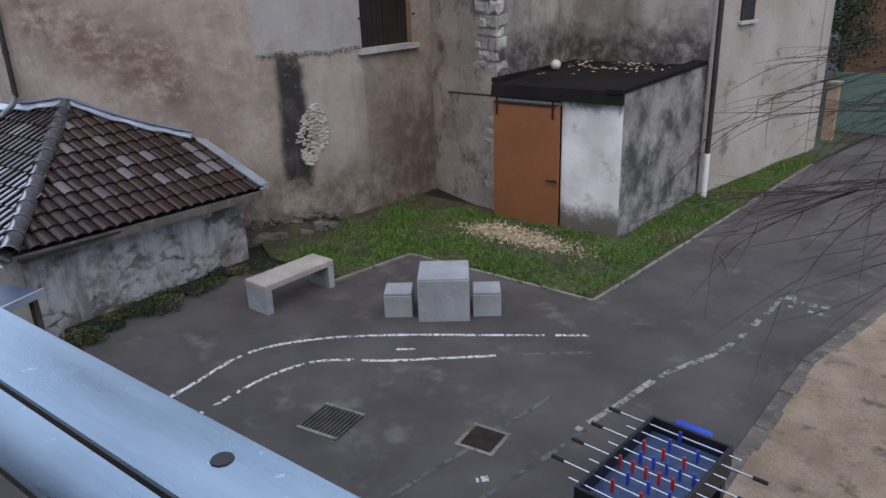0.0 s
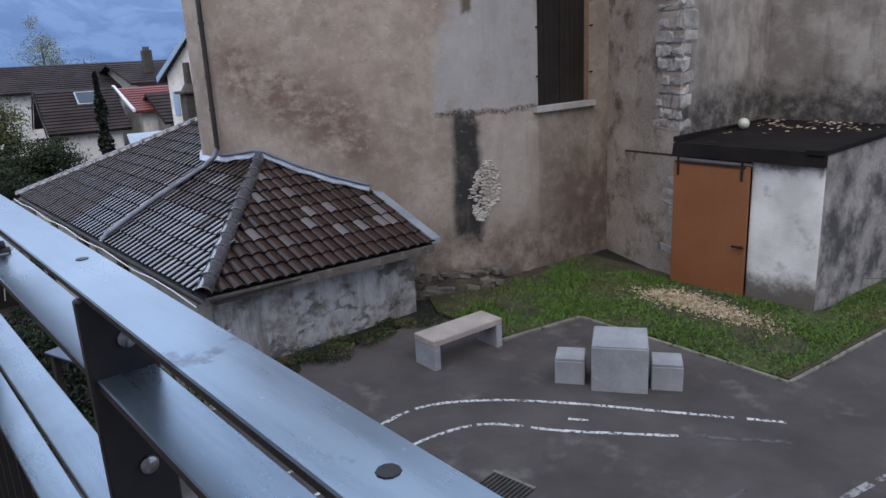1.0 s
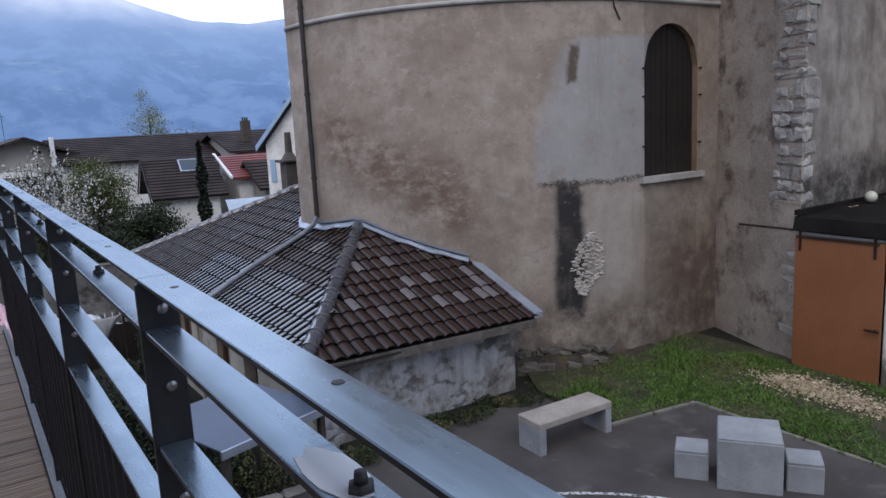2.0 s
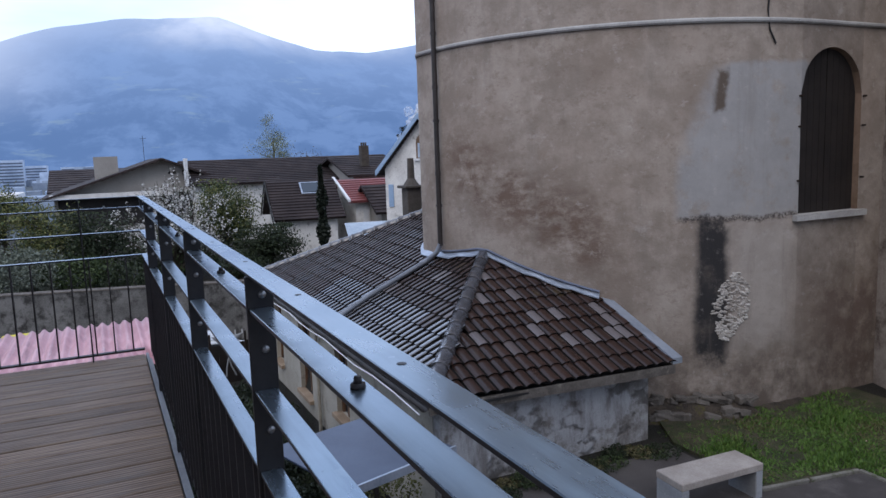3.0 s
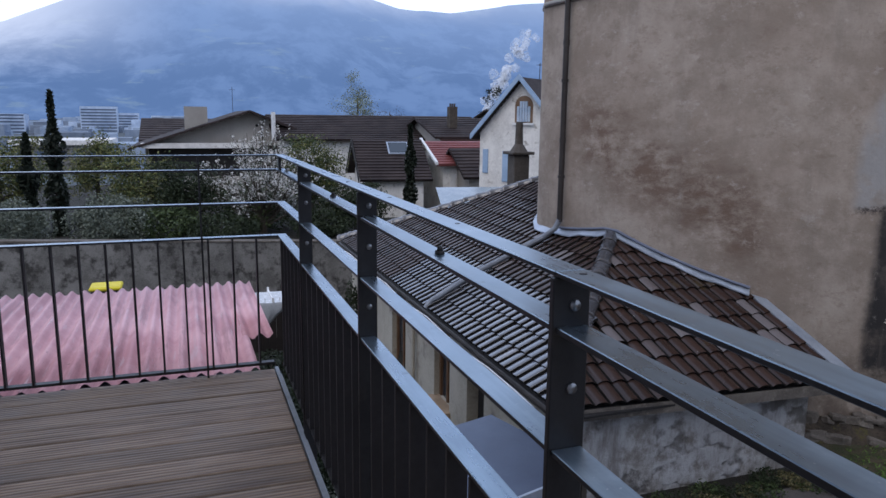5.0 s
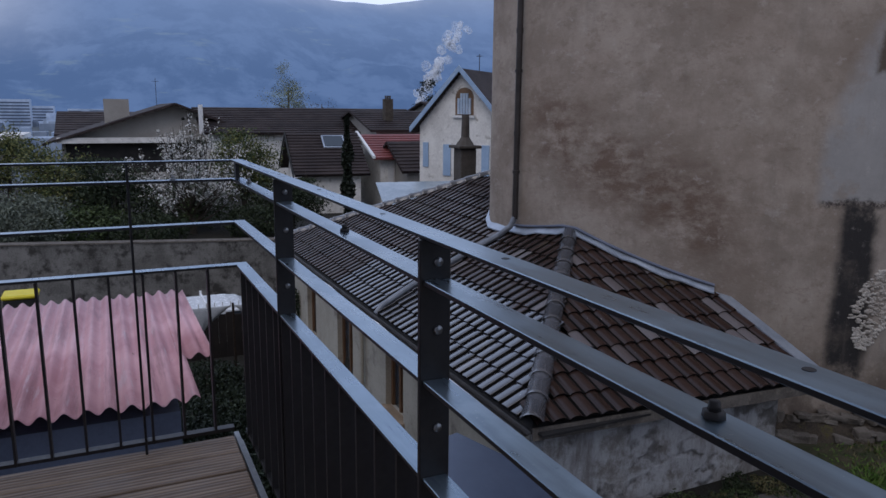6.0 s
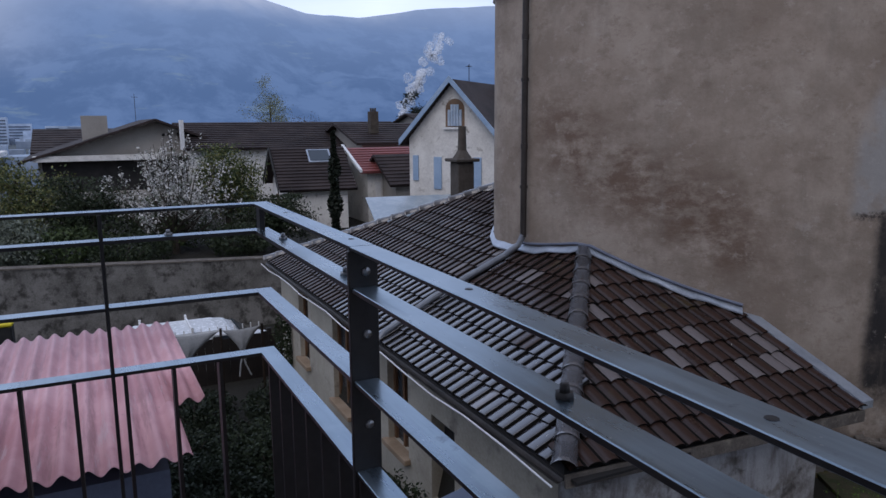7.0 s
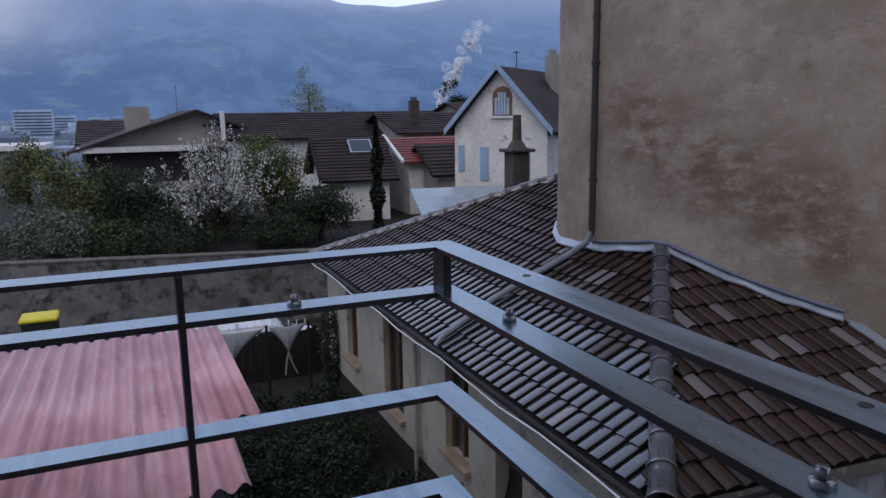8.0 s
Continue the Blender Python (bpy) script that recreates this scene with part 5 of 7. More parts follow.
# boarding under the tiles, closed below
bm = bmesh.new()
hx = -12.76
pe = [(EX, EY, EZ), (EX + 0.27, 7.68, EZ), (-11.03, 7.70, roof_z("e", -11.03, 0)), (-14.0, 7.70, roof_z("e", -14.0, 0)), (-14.0, 7.382, roof_z("e", -14.0, 0))]
bm_poly(bm, [Vector(p) + ao + Vector((0, 0, -0.06)) for p in pe], (0, 0, -0.04))
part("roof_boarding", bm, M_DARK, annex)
bm = bmesh.new()
ps = [(EX, EY), (-14.0, 7.382), (-14.9, 9.4), (-15.15, 9.4), (WX, EY)]
bm_poly(bm, [Vector((x, y, roof_z("s", x, y) - 0.06)) + ao for x, y in ps], (0, 0, -0.04))
part("roof_boarding", bm, M_DARK, annex)
bm = bmesh.new()
pw = [(WX, EY, EZ), (-15.15, 9.4, 0.81), (-15.15, 12, 0.81), (WX, 12, EZ)]
bm_poly(bm, [Vector(p) + ao + Vector((0, 0, -0.05)) for p in pw], (0, 0, -0.04))
part("roof_west", bm, M_FARTILE, annex)
# eaves board and gutters
bm = bmesh.new()
bm_poly(bm, [Vector(p) + ao for p in ((EX + 0.02, EY, EZ - 0.16), (EX + 0.05, EY, EZ - 0.16), (EX + 0.32, 7.66, EZ - 0.16), (EX + 0.29, 7.66, EZ - 0.16))], (0, 0, 0.13))
part("eaves_board", bm, M_ROUGHKERB, annex, "weathered grey eaves board")
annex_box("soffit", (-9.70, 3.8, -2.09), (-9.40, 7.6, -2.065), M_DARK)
annex_box("south_soffit", (WX, 3.78, -2.10), (-9.6, 4.02, -2.065), M_KERB)
bm = bmesh.new()
seg = 7
for k in range(seg):
    a0, a1 = math.pi * k / seg, math.pi * (k + 1) / seg
    for rr, flip in ((0.065, 1), (0.058, -1)):
        q = [(xx, EY - 0.05 - rr * math.cos(aa), EZ - 0.05 - rr * math.sin(aa)) for xx, aa in ((WX, a0), (EX, a0), (EX, a1), (WX, a1))]
        bm.faces.new([bm.verts.new(Vector(p) + ao) for p in q[::flip]])
part("gutter", bm, M_PIPE, annex, "dark half-round gutter")
bm = bmesh.new()
tube(bm, [Vector((WX + (EX - WX) * i / 14, EY - 0.13, EZ - 0.10 - 0.03 * math.sin(i * 1.9))) + ao for i in range(15)], 0.011, 5)
part("eaves_cable", bm, M_TRIM, annex, "white cable along the gutter")
cyl_part("rainwater_pipe", Vector((-15.6, 3.93, -5.2)) + ao, Vector((-15.6, 3.93, -2.1)) + ao, 0.04, M_CREAM, annex)


ROLLED = [(-0.117, -0.012), (-0.098, -0.014), (-0.088, 0.002), (-0.066, 0.016), (-0.024, 0.026), (0.024, 0.026), (0.062, 0.016), (0.084, 0.002), (0.096, -0.012), (0.117, -0.012)]
LAPPED = [(-0.117, -0.010), (-0.106, 0.000), (-0.076, 0.010), (-0.024, 0.018), (0.036, 0.026), (0.076, 0.028), (0.097, 0.022), (0.101, -0.010), (0.117, -0.010)]


def tile_mesh(name, material, shape, dark, lift):
    """One interlocking tile lying along +y up the slope, 0.2 wide and 0.37 long, shade painted in its laps."""
    prof = [(px * 0.84, pz * 0.92) for px, pz in shape]
    L = 0.372
    n = len(prof)
    v = [(px, 0.0, pz + lift) for px, pz in prof] + [(px, L, pz) for px, pz in prof]
    v += [(px, 0.0, pz + lift) for px, pz in prof] + [(px, 0.003, pz + lift * 0.12) for px, pz in prof]
    f = [(i, i + 1, n + i + 1, n + i) for i in range(n - 1)]
    f += [(3 * n + i, 3 * n + i + 1, 2 * n + i + 1, 2 * n + i) for i in range(n - 1)]
    me = bpy.data.meshes.new(name)
    me.from_pydata(v, [], f)
    me.materials.append(material)
    me.materials.append(M_TILESHADE)
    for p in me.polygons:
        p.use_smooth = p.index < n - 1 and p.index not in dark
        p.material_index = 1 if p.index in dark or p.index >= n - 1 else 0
    return me


TILE = tile_mesh("tile", M_TILE, ROLLED, (0, 8), 0.032)
TILE_SOUTH = tile_mesh("tile", M_TILE, LAPPED, (6, 7), 0.020)
TILE_NEWER = tile_mesh("tile", M_NEWTILE, LAPPED, (6, 7), 0.020)
tverts = np.array([v.co[:] for v in TILE_SOUTH.vertices])
tfaces = [tuple(p.vertices) for p in TILE_SOUTH.polygons]
tslots = [p.material_index for p in TILE_SOUTH.polygons]
tsmooth = [p.use_smooth for p in TILE_SOUTH.polygons]
rng = random.Random(3)


def in_apse(x, y, gap):
    return math.hypot(x - AX, y - AY) < AR - gap and x > AX - 0.25


slots = []
# east face: tiles rise towards -x, courses along y
ue = Vector((-1, 0, 0.408)).normalized()
se = Vector((0, 1, 0))
ne = se.cross(ue)
for r in range(14):
    for c in range(21):
        p = Vector((EX + 0.04, EY + 0.02 + 0.10 + c * 0.1966, EZ)) + ue * (r * 0.335)
        p.x += 0.27 * (p.y - EY) / 3.93 * (1 - r / 12)
        m = p + ue * 0.17
        if m.y > 7.70 or in_apse(m.x, m.y, 0.12):
            continue
        if 0.498 * (m.y - EY) < m.z - EZ - 0.02:
            continue
        rot = Matrix((se, ue, se.cross(ue))).transposed().to_4x4()
        slots.append((p, rot, None))
us = Vector((0, 1, 0.498)).normalized()
ss = Vector((-1, 0, 0))
for c in range(62):
    for r in range(19):
        p = Vector((EX - 0.10 - c * 0.1966, EY - 0.03, EZ)) + us * (r * 0.335)
        m = p + us * 0.17
        if in_apse(m.x, m.y, 0.12) or m.y > 9.3:
            continue
        if 0.408 * (EX - m.x) < m.z - EZ - 0.02 or 0.436 * (m.x - WX) < m.z - EZ + 0.0:
            continue
        rot = Matrix((Vector((1, 0, 0)), us, Vector((1, 0, 0)).cross(us))).transposed().to_4x4()
        newer = (c < 12 and r <= 4 - c // 5) or (12 <= c <= 34 and r <= 3) or (7 <= c <= 10 and 5 <= r <= 8 and (c + r) % 3)
        slots.append((p, rot, newer))
SINGLE = 300
fields = {False: ([], []), True: ([], [])}
for i, (p, rot, newer) in enumerate(slots):
    m = Matrix.Translation(p + ao + Vector((0, 0, rng.uniform(-0.003, 0.004)))) @ rot @ pose(0, 0, 0, rng.uniform(-0.5, 0.5), rng.uniform(-0.8, 0.8), rng.uniform(-0.5, 0.5))
    if i < SINGLE:
        t = new("tile", TILE if newer is None else TILE_NEWER if newer else TILE_SOUTH)
        t.parent = annex
        t.matrix_basis = m
    else:
        fv, ff = fields[bool(newer)]
        k = len(fv)
        fv += [tuple(m @ Vector(v)) for v in tverts]
        ff += [tuple(k + j for j in f) for f in tfaces]
for newer, (fv, ff) in fields.items():
    fm = bpy.data.meshes.new("tile_field")
    fm.from_pydata(fv, [], ff)
    fm.materials.append(M_NEWTILES if newer else M_TILES)
    fm.materials.append(M_TILESHADE)
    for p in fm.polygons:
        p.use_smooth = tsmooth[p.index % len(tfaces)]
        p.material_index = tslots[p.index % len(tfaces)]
    field = new("tile_field", fm)
    field.parent = annex
    tagged(field, "glossy blue-grey newer roof tiles" if newer else "brown interlocking roof tiles", kind="stuff")


def ridge_run(a, b, r=0.11):
    """Half-round ridge tiles, each overlapping the next, from the eaves up."""
    a, b = Vector(a), Vector(b)
    d = b - a
    n = max(2, round(d.length / 0.36))
    q = d.to_track_quat("Y", "Z").to_matrix().to_4x4()
    me = None
    for i in range(n):
        if me is None:
            bm = bmesh.new()
            rows = []
            L = d.length / n
            for yy, rr in ((0, r), (0.05, r), (0.05, r * 0.93), (L * 1.08, r * 0.86)):
                rows.append([bm.verts.new((rr * math.cos(math.pi * k / 8), yy, rr * math.sin(math.pi * k / 8) - 0.03)) for k in range(9)])
            for p, s in zip(rows[:-1], rows[1:]):
                for k in range(8):
                    bm.faces.new((p[k], p[k + 1], s[k + 1], s[k]))
            me = mesh_of("hip_tile", bm, M_HIP, True)
        t = new("hip_tile", me)
        t.parent = annex
        t.matrix_basis = Matrix.Translation(a + d * (i / n) + ao) @ q


ridge_run((EX + 0.06, EY - 0.04, EZ + 0.06), (-12.78, 6.40, -0.63), 0.135)
ridge_run((WX, EY - 0.02, EZ + 0.03), (-15.2, 9.33, 0.83), 0.11)


def flashing(name, pts, width, lift, parent, off):
    bm = bmesh.new()
    row = None
    for p, q in pts:
        nr = [bm.verts.new(Vector(p) + off), bm.verts.new(Vector(q) + off), bm.verts.new(Vector(q) + off + Vector((0, 0, -0.02)))]
        if row:
            bm.faces.new((row[0], row[1], nr[1], nr[0]))
            bm.faces.new((row[1], row[2], nr[2], nr[1]))
        row = nr
    return part(name, bm, M_ZINC, parent, "pale zinc flashing where roof meets wall")


pts = []
for i in range(31):
    th = -118 + (118 - 43.0) * i / 30
    up = rim(th, AR + 0.012, 0)
    ou = rim(th, AR + 0.095 + 0.016 * math.sin(i * 1.7), 0)
    pl = "s" if th < -68 else "e"
    zu = roof_z(pl, AX + up[0], AY + up[1])
    zo = roof_z(pl, AX + ou[0], AY + ou[1])
    wig = 0.012 * math.sin(i * 2.3)
    pts.append(((AX + up[0], AY + up[1], zu + 0.135 + wig), (AX + ou[0], AY + ou[1], zo + 0.100 + wig)))
flashing("apse_flashing", pts, 0, 0, annex, ao)
bm = bmesh.new()
bm_poly(bm, [Vector(p) + ao for p in ((-11.1, 7.62, -1.24), (-9.24, 7.62, -1.93), (-9.24, 7.80, -1.93), (-11.1, 7.80, -1.24))], (0, 0, -0.09))
part("verge_flashing", bm, M_ZINC, annex, "pale zinc verge strip")
bm = bmesh.new()
tube(bm, [(AX + rim(t, AR + 0.03, 0)[0] + ao.x, AY + rim(t, AR + 0.03, 0)[1] + ao.y, roof_z("s" if t < -68 else "e", AX + rim(t, AR, 0)[0], AY + rim(t, AR, 0)[1]) + 0.16 + ao.z) for t in range(-82, -42, 3)], 0.022, 6)
part("flashing_bead", bm, M_BLUEWALL, annex, "blue-grey sealing bead")


# ---- chimney on the annex roof ----
ch = thing("chimney", (-18.7, 7.53, -1.2), "grey rendered chimney with a slab cap and clay pot", "chimney")
box_part("shaft", (-0.20, -0.20, 0.0), (0.20, 0.20, 1.55), M_CHIMNEY, ch, 0.02)
box_part("cap", (-0.29, -0.29, 1.55), (0.29, 0.29, 1.62), M_CHIMNEY, ch, 0.015)
cyl_part("cowl", (0, 0, 1.62), (0, 0, 1.80), 0.22, M_CHIMNEY, ch, 0.10)
cyl_part("pot", (0, 0, 1.80), (0, 0, 2.32), 0.10, M_CHIMNEY, ch, 0.085)


# ---- balcony: house wall, deck and railing ----
bm = bmesh.new()
bm_box(bm, (-6.36, -1.45, -4.0), (7.0, -1.10, 6.5))
solo("wall_house", bm, M_STUCCO, "plain pale house wall beside the balcony", "house wall", "structure")
bm = bmesh.new()
bm_box(bm, (7.0, -1.45, -4.0), (7.35, 3.0, 6.5))
solo("wall_house_back", bm, M_STUCCO, "plain house wall closing the balcony", "house wall", "structure")
bm = bmesh.new()
bm_box(bm, (-6.36, -9.0, -4.0), (-6.01, -1.454, 6.5))
solo("wall_house_end", bm, M_STUCCO, "plain end wall of the house", "house wall", "structure")
bm = bmesh.new()
bm_box(bm, (-6.22, -1.095, -0.30), (6.99, 0.34, -0.05))
balc = solo("balcony_slab", bm, M_CONCRETE, "concrete balcony slab under the boards", "balcony", "structure")
for xx in (-5.6, -2.0, 2.0, 5.5):
    box_part("bracket", (xx - 0.1, -1.09, -0.75), (xx + 0.1, 0.1, -0.303), M_CONCRETE, balc, 0.02)
deck = thing("deck", (0, 0, -0.03), "weathered grooved brown timber deck", "deck", kind="structure")
BOARD = None
x = -6.17
rng = random.Random(17)
bm = bmesh.new()
bm_box(bm, (-0.0675, -0.70, -0.014), (0.0675, 0.685, 0.014), None, 0.004)
BOARD = mesh_of("board", bm, M_DECK)
while x < 6.8:
    b = new("board", BOARD)
    b.parent = deck
    b.matrix_basis = pose(x + 0.0675, -0.385, 0.012 + rng.uniform(-0.0015, 0.0015), rng.uniform(-0.1, 0.1), rng.uniform(-0.5, 0.5), rng.uniform(-0.12, 0.12))
    x += 0.142
box_part("edge_strip", (-6.2, 0.305, -0.03), (6.9, 0.322, 0.026), M_CONCRETE, deck, label="pale strip along the deck edge")

rail = thing("balcony_railing", (0, 0, 0), "dark steel railing with flat rails, posts and upright slats", "railing")
RY0, RY1, XE = 0.332, 0.372, -6.175
POSTX = [-5.455] + [-5.48 + 0.985 * k for k in range(1, 13)]
RAILS = ((1.012, "top_rail", 0.006), (0.948, "rail", 0.008), (0.798, "rail", 0.008), (0.646, "rail", 0.008))
for z, nm, thick in RAILS:
    # the corner length runs round into the end of the balcony; the others lie between posts
    bm = bmesh.new()
    x1 = POSTX[0] + (0.004 if nm == "top_rail" else 0.0)
    pts = [(XE, RY1), (x1, RY1), (x1, RY0), (XE + 0.042, RY0), (XE + 0.042, -1.09), (XE, -1.09)]
    bm_poly(bm, [(px, py, z - thick) for px, py in pts], (0, 0, thick))
    part(nm, bm, M_STEEL, rail)
    # the top rail comes in lengths of two bays
    stops = POSTX[::2] if nm == "top_rail" else POSTX
    for a, b in zip(stops[:-1], stops[1:]):
        ga, gb = (a + 0.0055, b + 0.004) if nm == "top_rail" else (a + 0.0105, b)
        box_part(nm, (ga, RY0, z - thick), (gb, RY1, z), M_STEEL, rail, 0.001)
# tops stay pale, sides go dark: sky light and shade painted per face
for flat_bar in rail.children:
    flat_bar.data.materials.append(M_POST)
    for p in flat_bar.data.polygons:
        p.material_index = 0 if p.normal.z > 0.5 else 1
bm = bmesh.new()
bm_box(bm, (0.0, RY0 - 0.004, -0.28), (0.010, RY1 + 0.004, 1.0055), None, 0.0015)
POST = mesh_of("post", bm, M_POST)
# pale discs that paint the light showing through holes in the posts
bm = bmesh.new()
bm_cyl(bm, (0, 0, 0), (0.003, 0, 0), 0.0075, 0.0065, 10)
HOLE_DISC = mesh_of("bolt", bm, M_BOLT_HOLE, True)
bm = bmesh.new()
bm_cyl(bm, (0, 0, 0), (0, 0, 0.006), 0.0095, 0.0090, 6)
bm_cyl(bm, (0, 0, 0.006), (0, 0, 0.014), 0.0055, 0.0045, 6)
KNOB = mesh_of("rail_bolt", bm, M_GRATE, True)
bm = bmesh.new()
bm_cyl(bm, (0, 0, 0), (0, 0, 0.0006), 0.0050, 0.0046, 10)
RIVET = mesh_of("rivet", bm, M_POST)
SILVER = KNOB.copy()
SILVER.materials[0] = M_BOLT_HOLE
for k, px in enumerate(POSTX):
    p = new("post", POST)
    p.parent = rail
    p.matrix_basis = Matrix.Translation((px, 0, 0))
    for z in (0.972, 0.872, 0.722):
        b = new("bolt", HOLE_DISC)
        b.parent = p
        b.matrix_basis = Matrix.Translation((0.010, 0.356, z))
    b = new("rail_bolt", KNOB)
    b.parent = rail
    b.matrix_basis = Matrix.Translation((px + (0.41 if k == 5 else 0.53), 0.355, 0.948))
for k in range(-16, 12):
    b = new("rivet", RIVET)
    b.parent = rail
    b.matrix_basis = Matrix.Translation((0.18 + 0.407 * k, 0.356 + 0.003 * math.sin(k * 1.7), 1.012))
for kx, ky in ((-5.97, 0.358), (-5.54, 0.355), (XE + 0.021, 0.14)):
    b = new("rail_bolt", KNOB)
    b.parent = rail
    b.matrix_basis = Matrix.Translation((kx, ky, 0.948))
    b.data = SILVER
bm = bmesh.new()
bm_poly(bm, [(-1.045 + (0.046 + 0.010 * math.sin(k * 2.7)) * math.cos(k * math.pi / 8), 0.352 + 0.0185 * math.sin(k * math.pi / 8) * (1 + 0.06 * math.sin(k * 3.1)), 0.9482) for k in range(16)], (0, 0, 0.0008))
part("paint_splash", bm, M_TRIM, rail, "white splash on the rail")
bm = bmesh.new()
bm_box(bm, (-0.004, 0.0, 0.03), (0.004, 0.038, 0.635))
SLAT = mesh_of("slat", bm, M_BALUSTER)
sx = XE + 0.11
while sx < 3.4:
    b = new("slat", SLAT)
    b.parent = rail
    b.matrix_basis = Matrix.Translation((sx, RY0 + 0.001, 0))
    sx += 0.105
for i in range(12):
    b = new("slat", SLAT)
    b.parent = rail
    b.matrix_basis = Matrix.Translation((XE + 0.040, 0.235 - i * 0.105, 0)) @ pose(0, 0, 0, 0, 0, 90)
for yy in (0.0, -0.96):
    box_part("end_post", (XE + 0.002, yy - 0.004, -0.25), (XE + 0.044, yy + 0.004, 1.0055), M_POST, rail, 0.0015)
box_part("corner_plate", (XE + 0.003, RY0 + 0.012, 0.9375), (XE + 0.043, RY0 + 0.024, 1.0055), M_POST, rail, 0.0015)
box_part("bottom_rail", (XE + 0.06, RY0 + 0.004, 0.03), (6.9, RY1 - 0.004, 0.042), M_BALUSTER, rail)
box_part("bottom_rail", (XE + 0.004, -1.08, 0.03), (XE + 0.038, 0.30, 0.042), M_BALUSTER, rail)

# ---- garden below: metal lean-to roof, dry stone wall, shrubs ----
lean = thing("lean_to_roof", pose(-9.2, 2.7, -2.25, 0, 0, 17), "small blue-grey metal roof on posts between house and annex", "lean-to")
box_part("sheet", (-0.80, -0.78, -0.03), (0.80, 0.78, 0.0), M_SLAB, lean, 0.006)
box_part("trim", (0.80, -0.80, -0.09), (0.83, 0.80, 0.012), M_ZINC, lean, 0.004, "pale folded edge")
for px in (-0.72, 0.72):
    for py in (-0.7, 0.7):
        box_part("post", (px - 0.04, py - 0.04, -2.4), (px + 0.04, py + 0.04, -0.03), M_BARK, lean, 0.004)
dry = thing("dry_stone_wall", (-8.75, 2.2, -4.7), "mossy dry stone wall holding the courtyard edge", "stone wall")
rng = random.Random(12)
STONES = []
for k in range(5):
    bm = bmesh.new()
    bm_box(bm, (-0.11, -0.16, -0.085), (0.11, 0.16, 0.085), None, 0.035)
    for v in bm.verts:
        v.co += Vector([rng.uniform(-0.022, 0.022) for _ in range(3)])
    STONES.append(mesh_of("stone", bm, M_RUBBLE))
for row in range(9):
    y = -0.9 - (row % 2) * 0.15
    while y < 1.7:
        st = new("stone", STONES[rng.randrange(5)])
        st.parent = dry
        st.matrix_basis = Matrix.Translation((rng.uniform(-0.05, 0.05) - 0.06, y, 0.10 + row * 0.155)) @ pose(0, 0, 0, rng.uniform(-8, 8), rng.uniform(-8, 8), rng.uniform(-10, 10))
        y += rng.uniform(0.28, 0.34)
shrubs = [
    ((-12.2, 2.2, -4.75), 0.9, 0.8, M_LEAFDARK, 3500, 0.055), ((-14.0, 2.0, -4.8), 1.0, 0.8, M_LEAFDARK, 3500, 0.055), ((-15.8, 2.3, -4.85), 0.9, 0.9, M_LEAF, 3500, 0.05),
    ((-10.6, 2.9, -4.7), 0.6, 1.1, M_LEAF, 2500, 0.05), ((-13.0, 3.4, -4.75), 0.5, 1.1, M_LEAF, 1600, 0.045), ((-17.3, 2.0, -4.9), 0.9, 0.6, M_LEAFDARK, 2600, 0.055),
    ((-11.3, 1.4, -4.7), 0.7, 1.2, M_OLIVE, 1500, 0.05), ((-18.8, 3.1, -4.9), 0.6, 0.7, M_LEAFDARK, 2000, 0.05), ((-20.6, 3.85, -5.0), 0.25, 1.9, M_LEAF, 1400, 0.05),
    ((-13.2, 1.3, -4.8), 0.9, 1.0, M_LEAF, 3200, 0.05), ((-15.0, 1.2, -4.85), 1.0, 1.0, M_LEAFDARK, 3600, 0.055), ((-16.8, 0.9, -4.9), 1.0, 0.8, M_LEAFDARK, 3000, 0.055), ((-17.0, 3.0, -4.9), 0.7, 0.8, M_LEAF, 2400, 0.05), ((-19.4, 1.6, -4.95), 0.9, 0.6, M_LEAFDARK, 2600, 0.055), ((-14.6, 3.2, -4.8), 0.6, 0.7, M_LEAFDARK, 2000, 0.05),
    ((-10.2, 3.4, -4.7), 0.5, 1.7, M_LEAFYELLOW, 1200, 0.04), ((-8.9, 1.6, COURT - 0.1), 0.5, 0.5, M_LEAF, 1000, 0.04), ((-9.0, 0.6, -4.2), 0.7, 1.2, M_LEAFDARK, 1800, 0.045),
]
rng = random.Random(52)
for k in range(20):
    fade = k / 19
    shrubs.append(((-9.35 + rng.uniform(-0.2, 0.25) + 0.30 * (1 - fade), 3.9 + 3.45 * fade, COURT), rng.uniform(0.16, 0.30), rng.uniform(0.06, 0.20) * (1.25 - 0.7 * fade), (M_LEAFDARK, M_STRAWGRASS, M_LEAF, M_LEAFDARK)[k % 4], 300, 0.024))
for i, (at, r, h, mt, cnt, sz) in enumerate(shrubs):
    # low shrubs take darker leaf copies, the garden's shade painted into them
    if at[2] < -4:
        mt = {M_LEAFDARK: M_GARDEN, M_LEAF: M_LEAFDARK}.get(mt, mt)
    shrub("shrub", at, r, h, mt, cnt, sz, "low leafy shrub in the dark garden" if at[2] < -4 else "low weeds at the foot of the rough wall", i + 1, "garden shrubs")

# ---- tin-roofed outbuilding ----
tin = thing("outbuilding", (-12.4, -2.6, -4.7), "low slate-blue outbuilding under a pink corrugated roof", "outbuilding")
to = Vector((12.4, 2.6, 4.7))
box_part("body", Vector((-14.4, -6.0, -4.9)) + to, Vector((-10.45, 0.42, -1.62)) + to, M_BLUEWALL, tin)


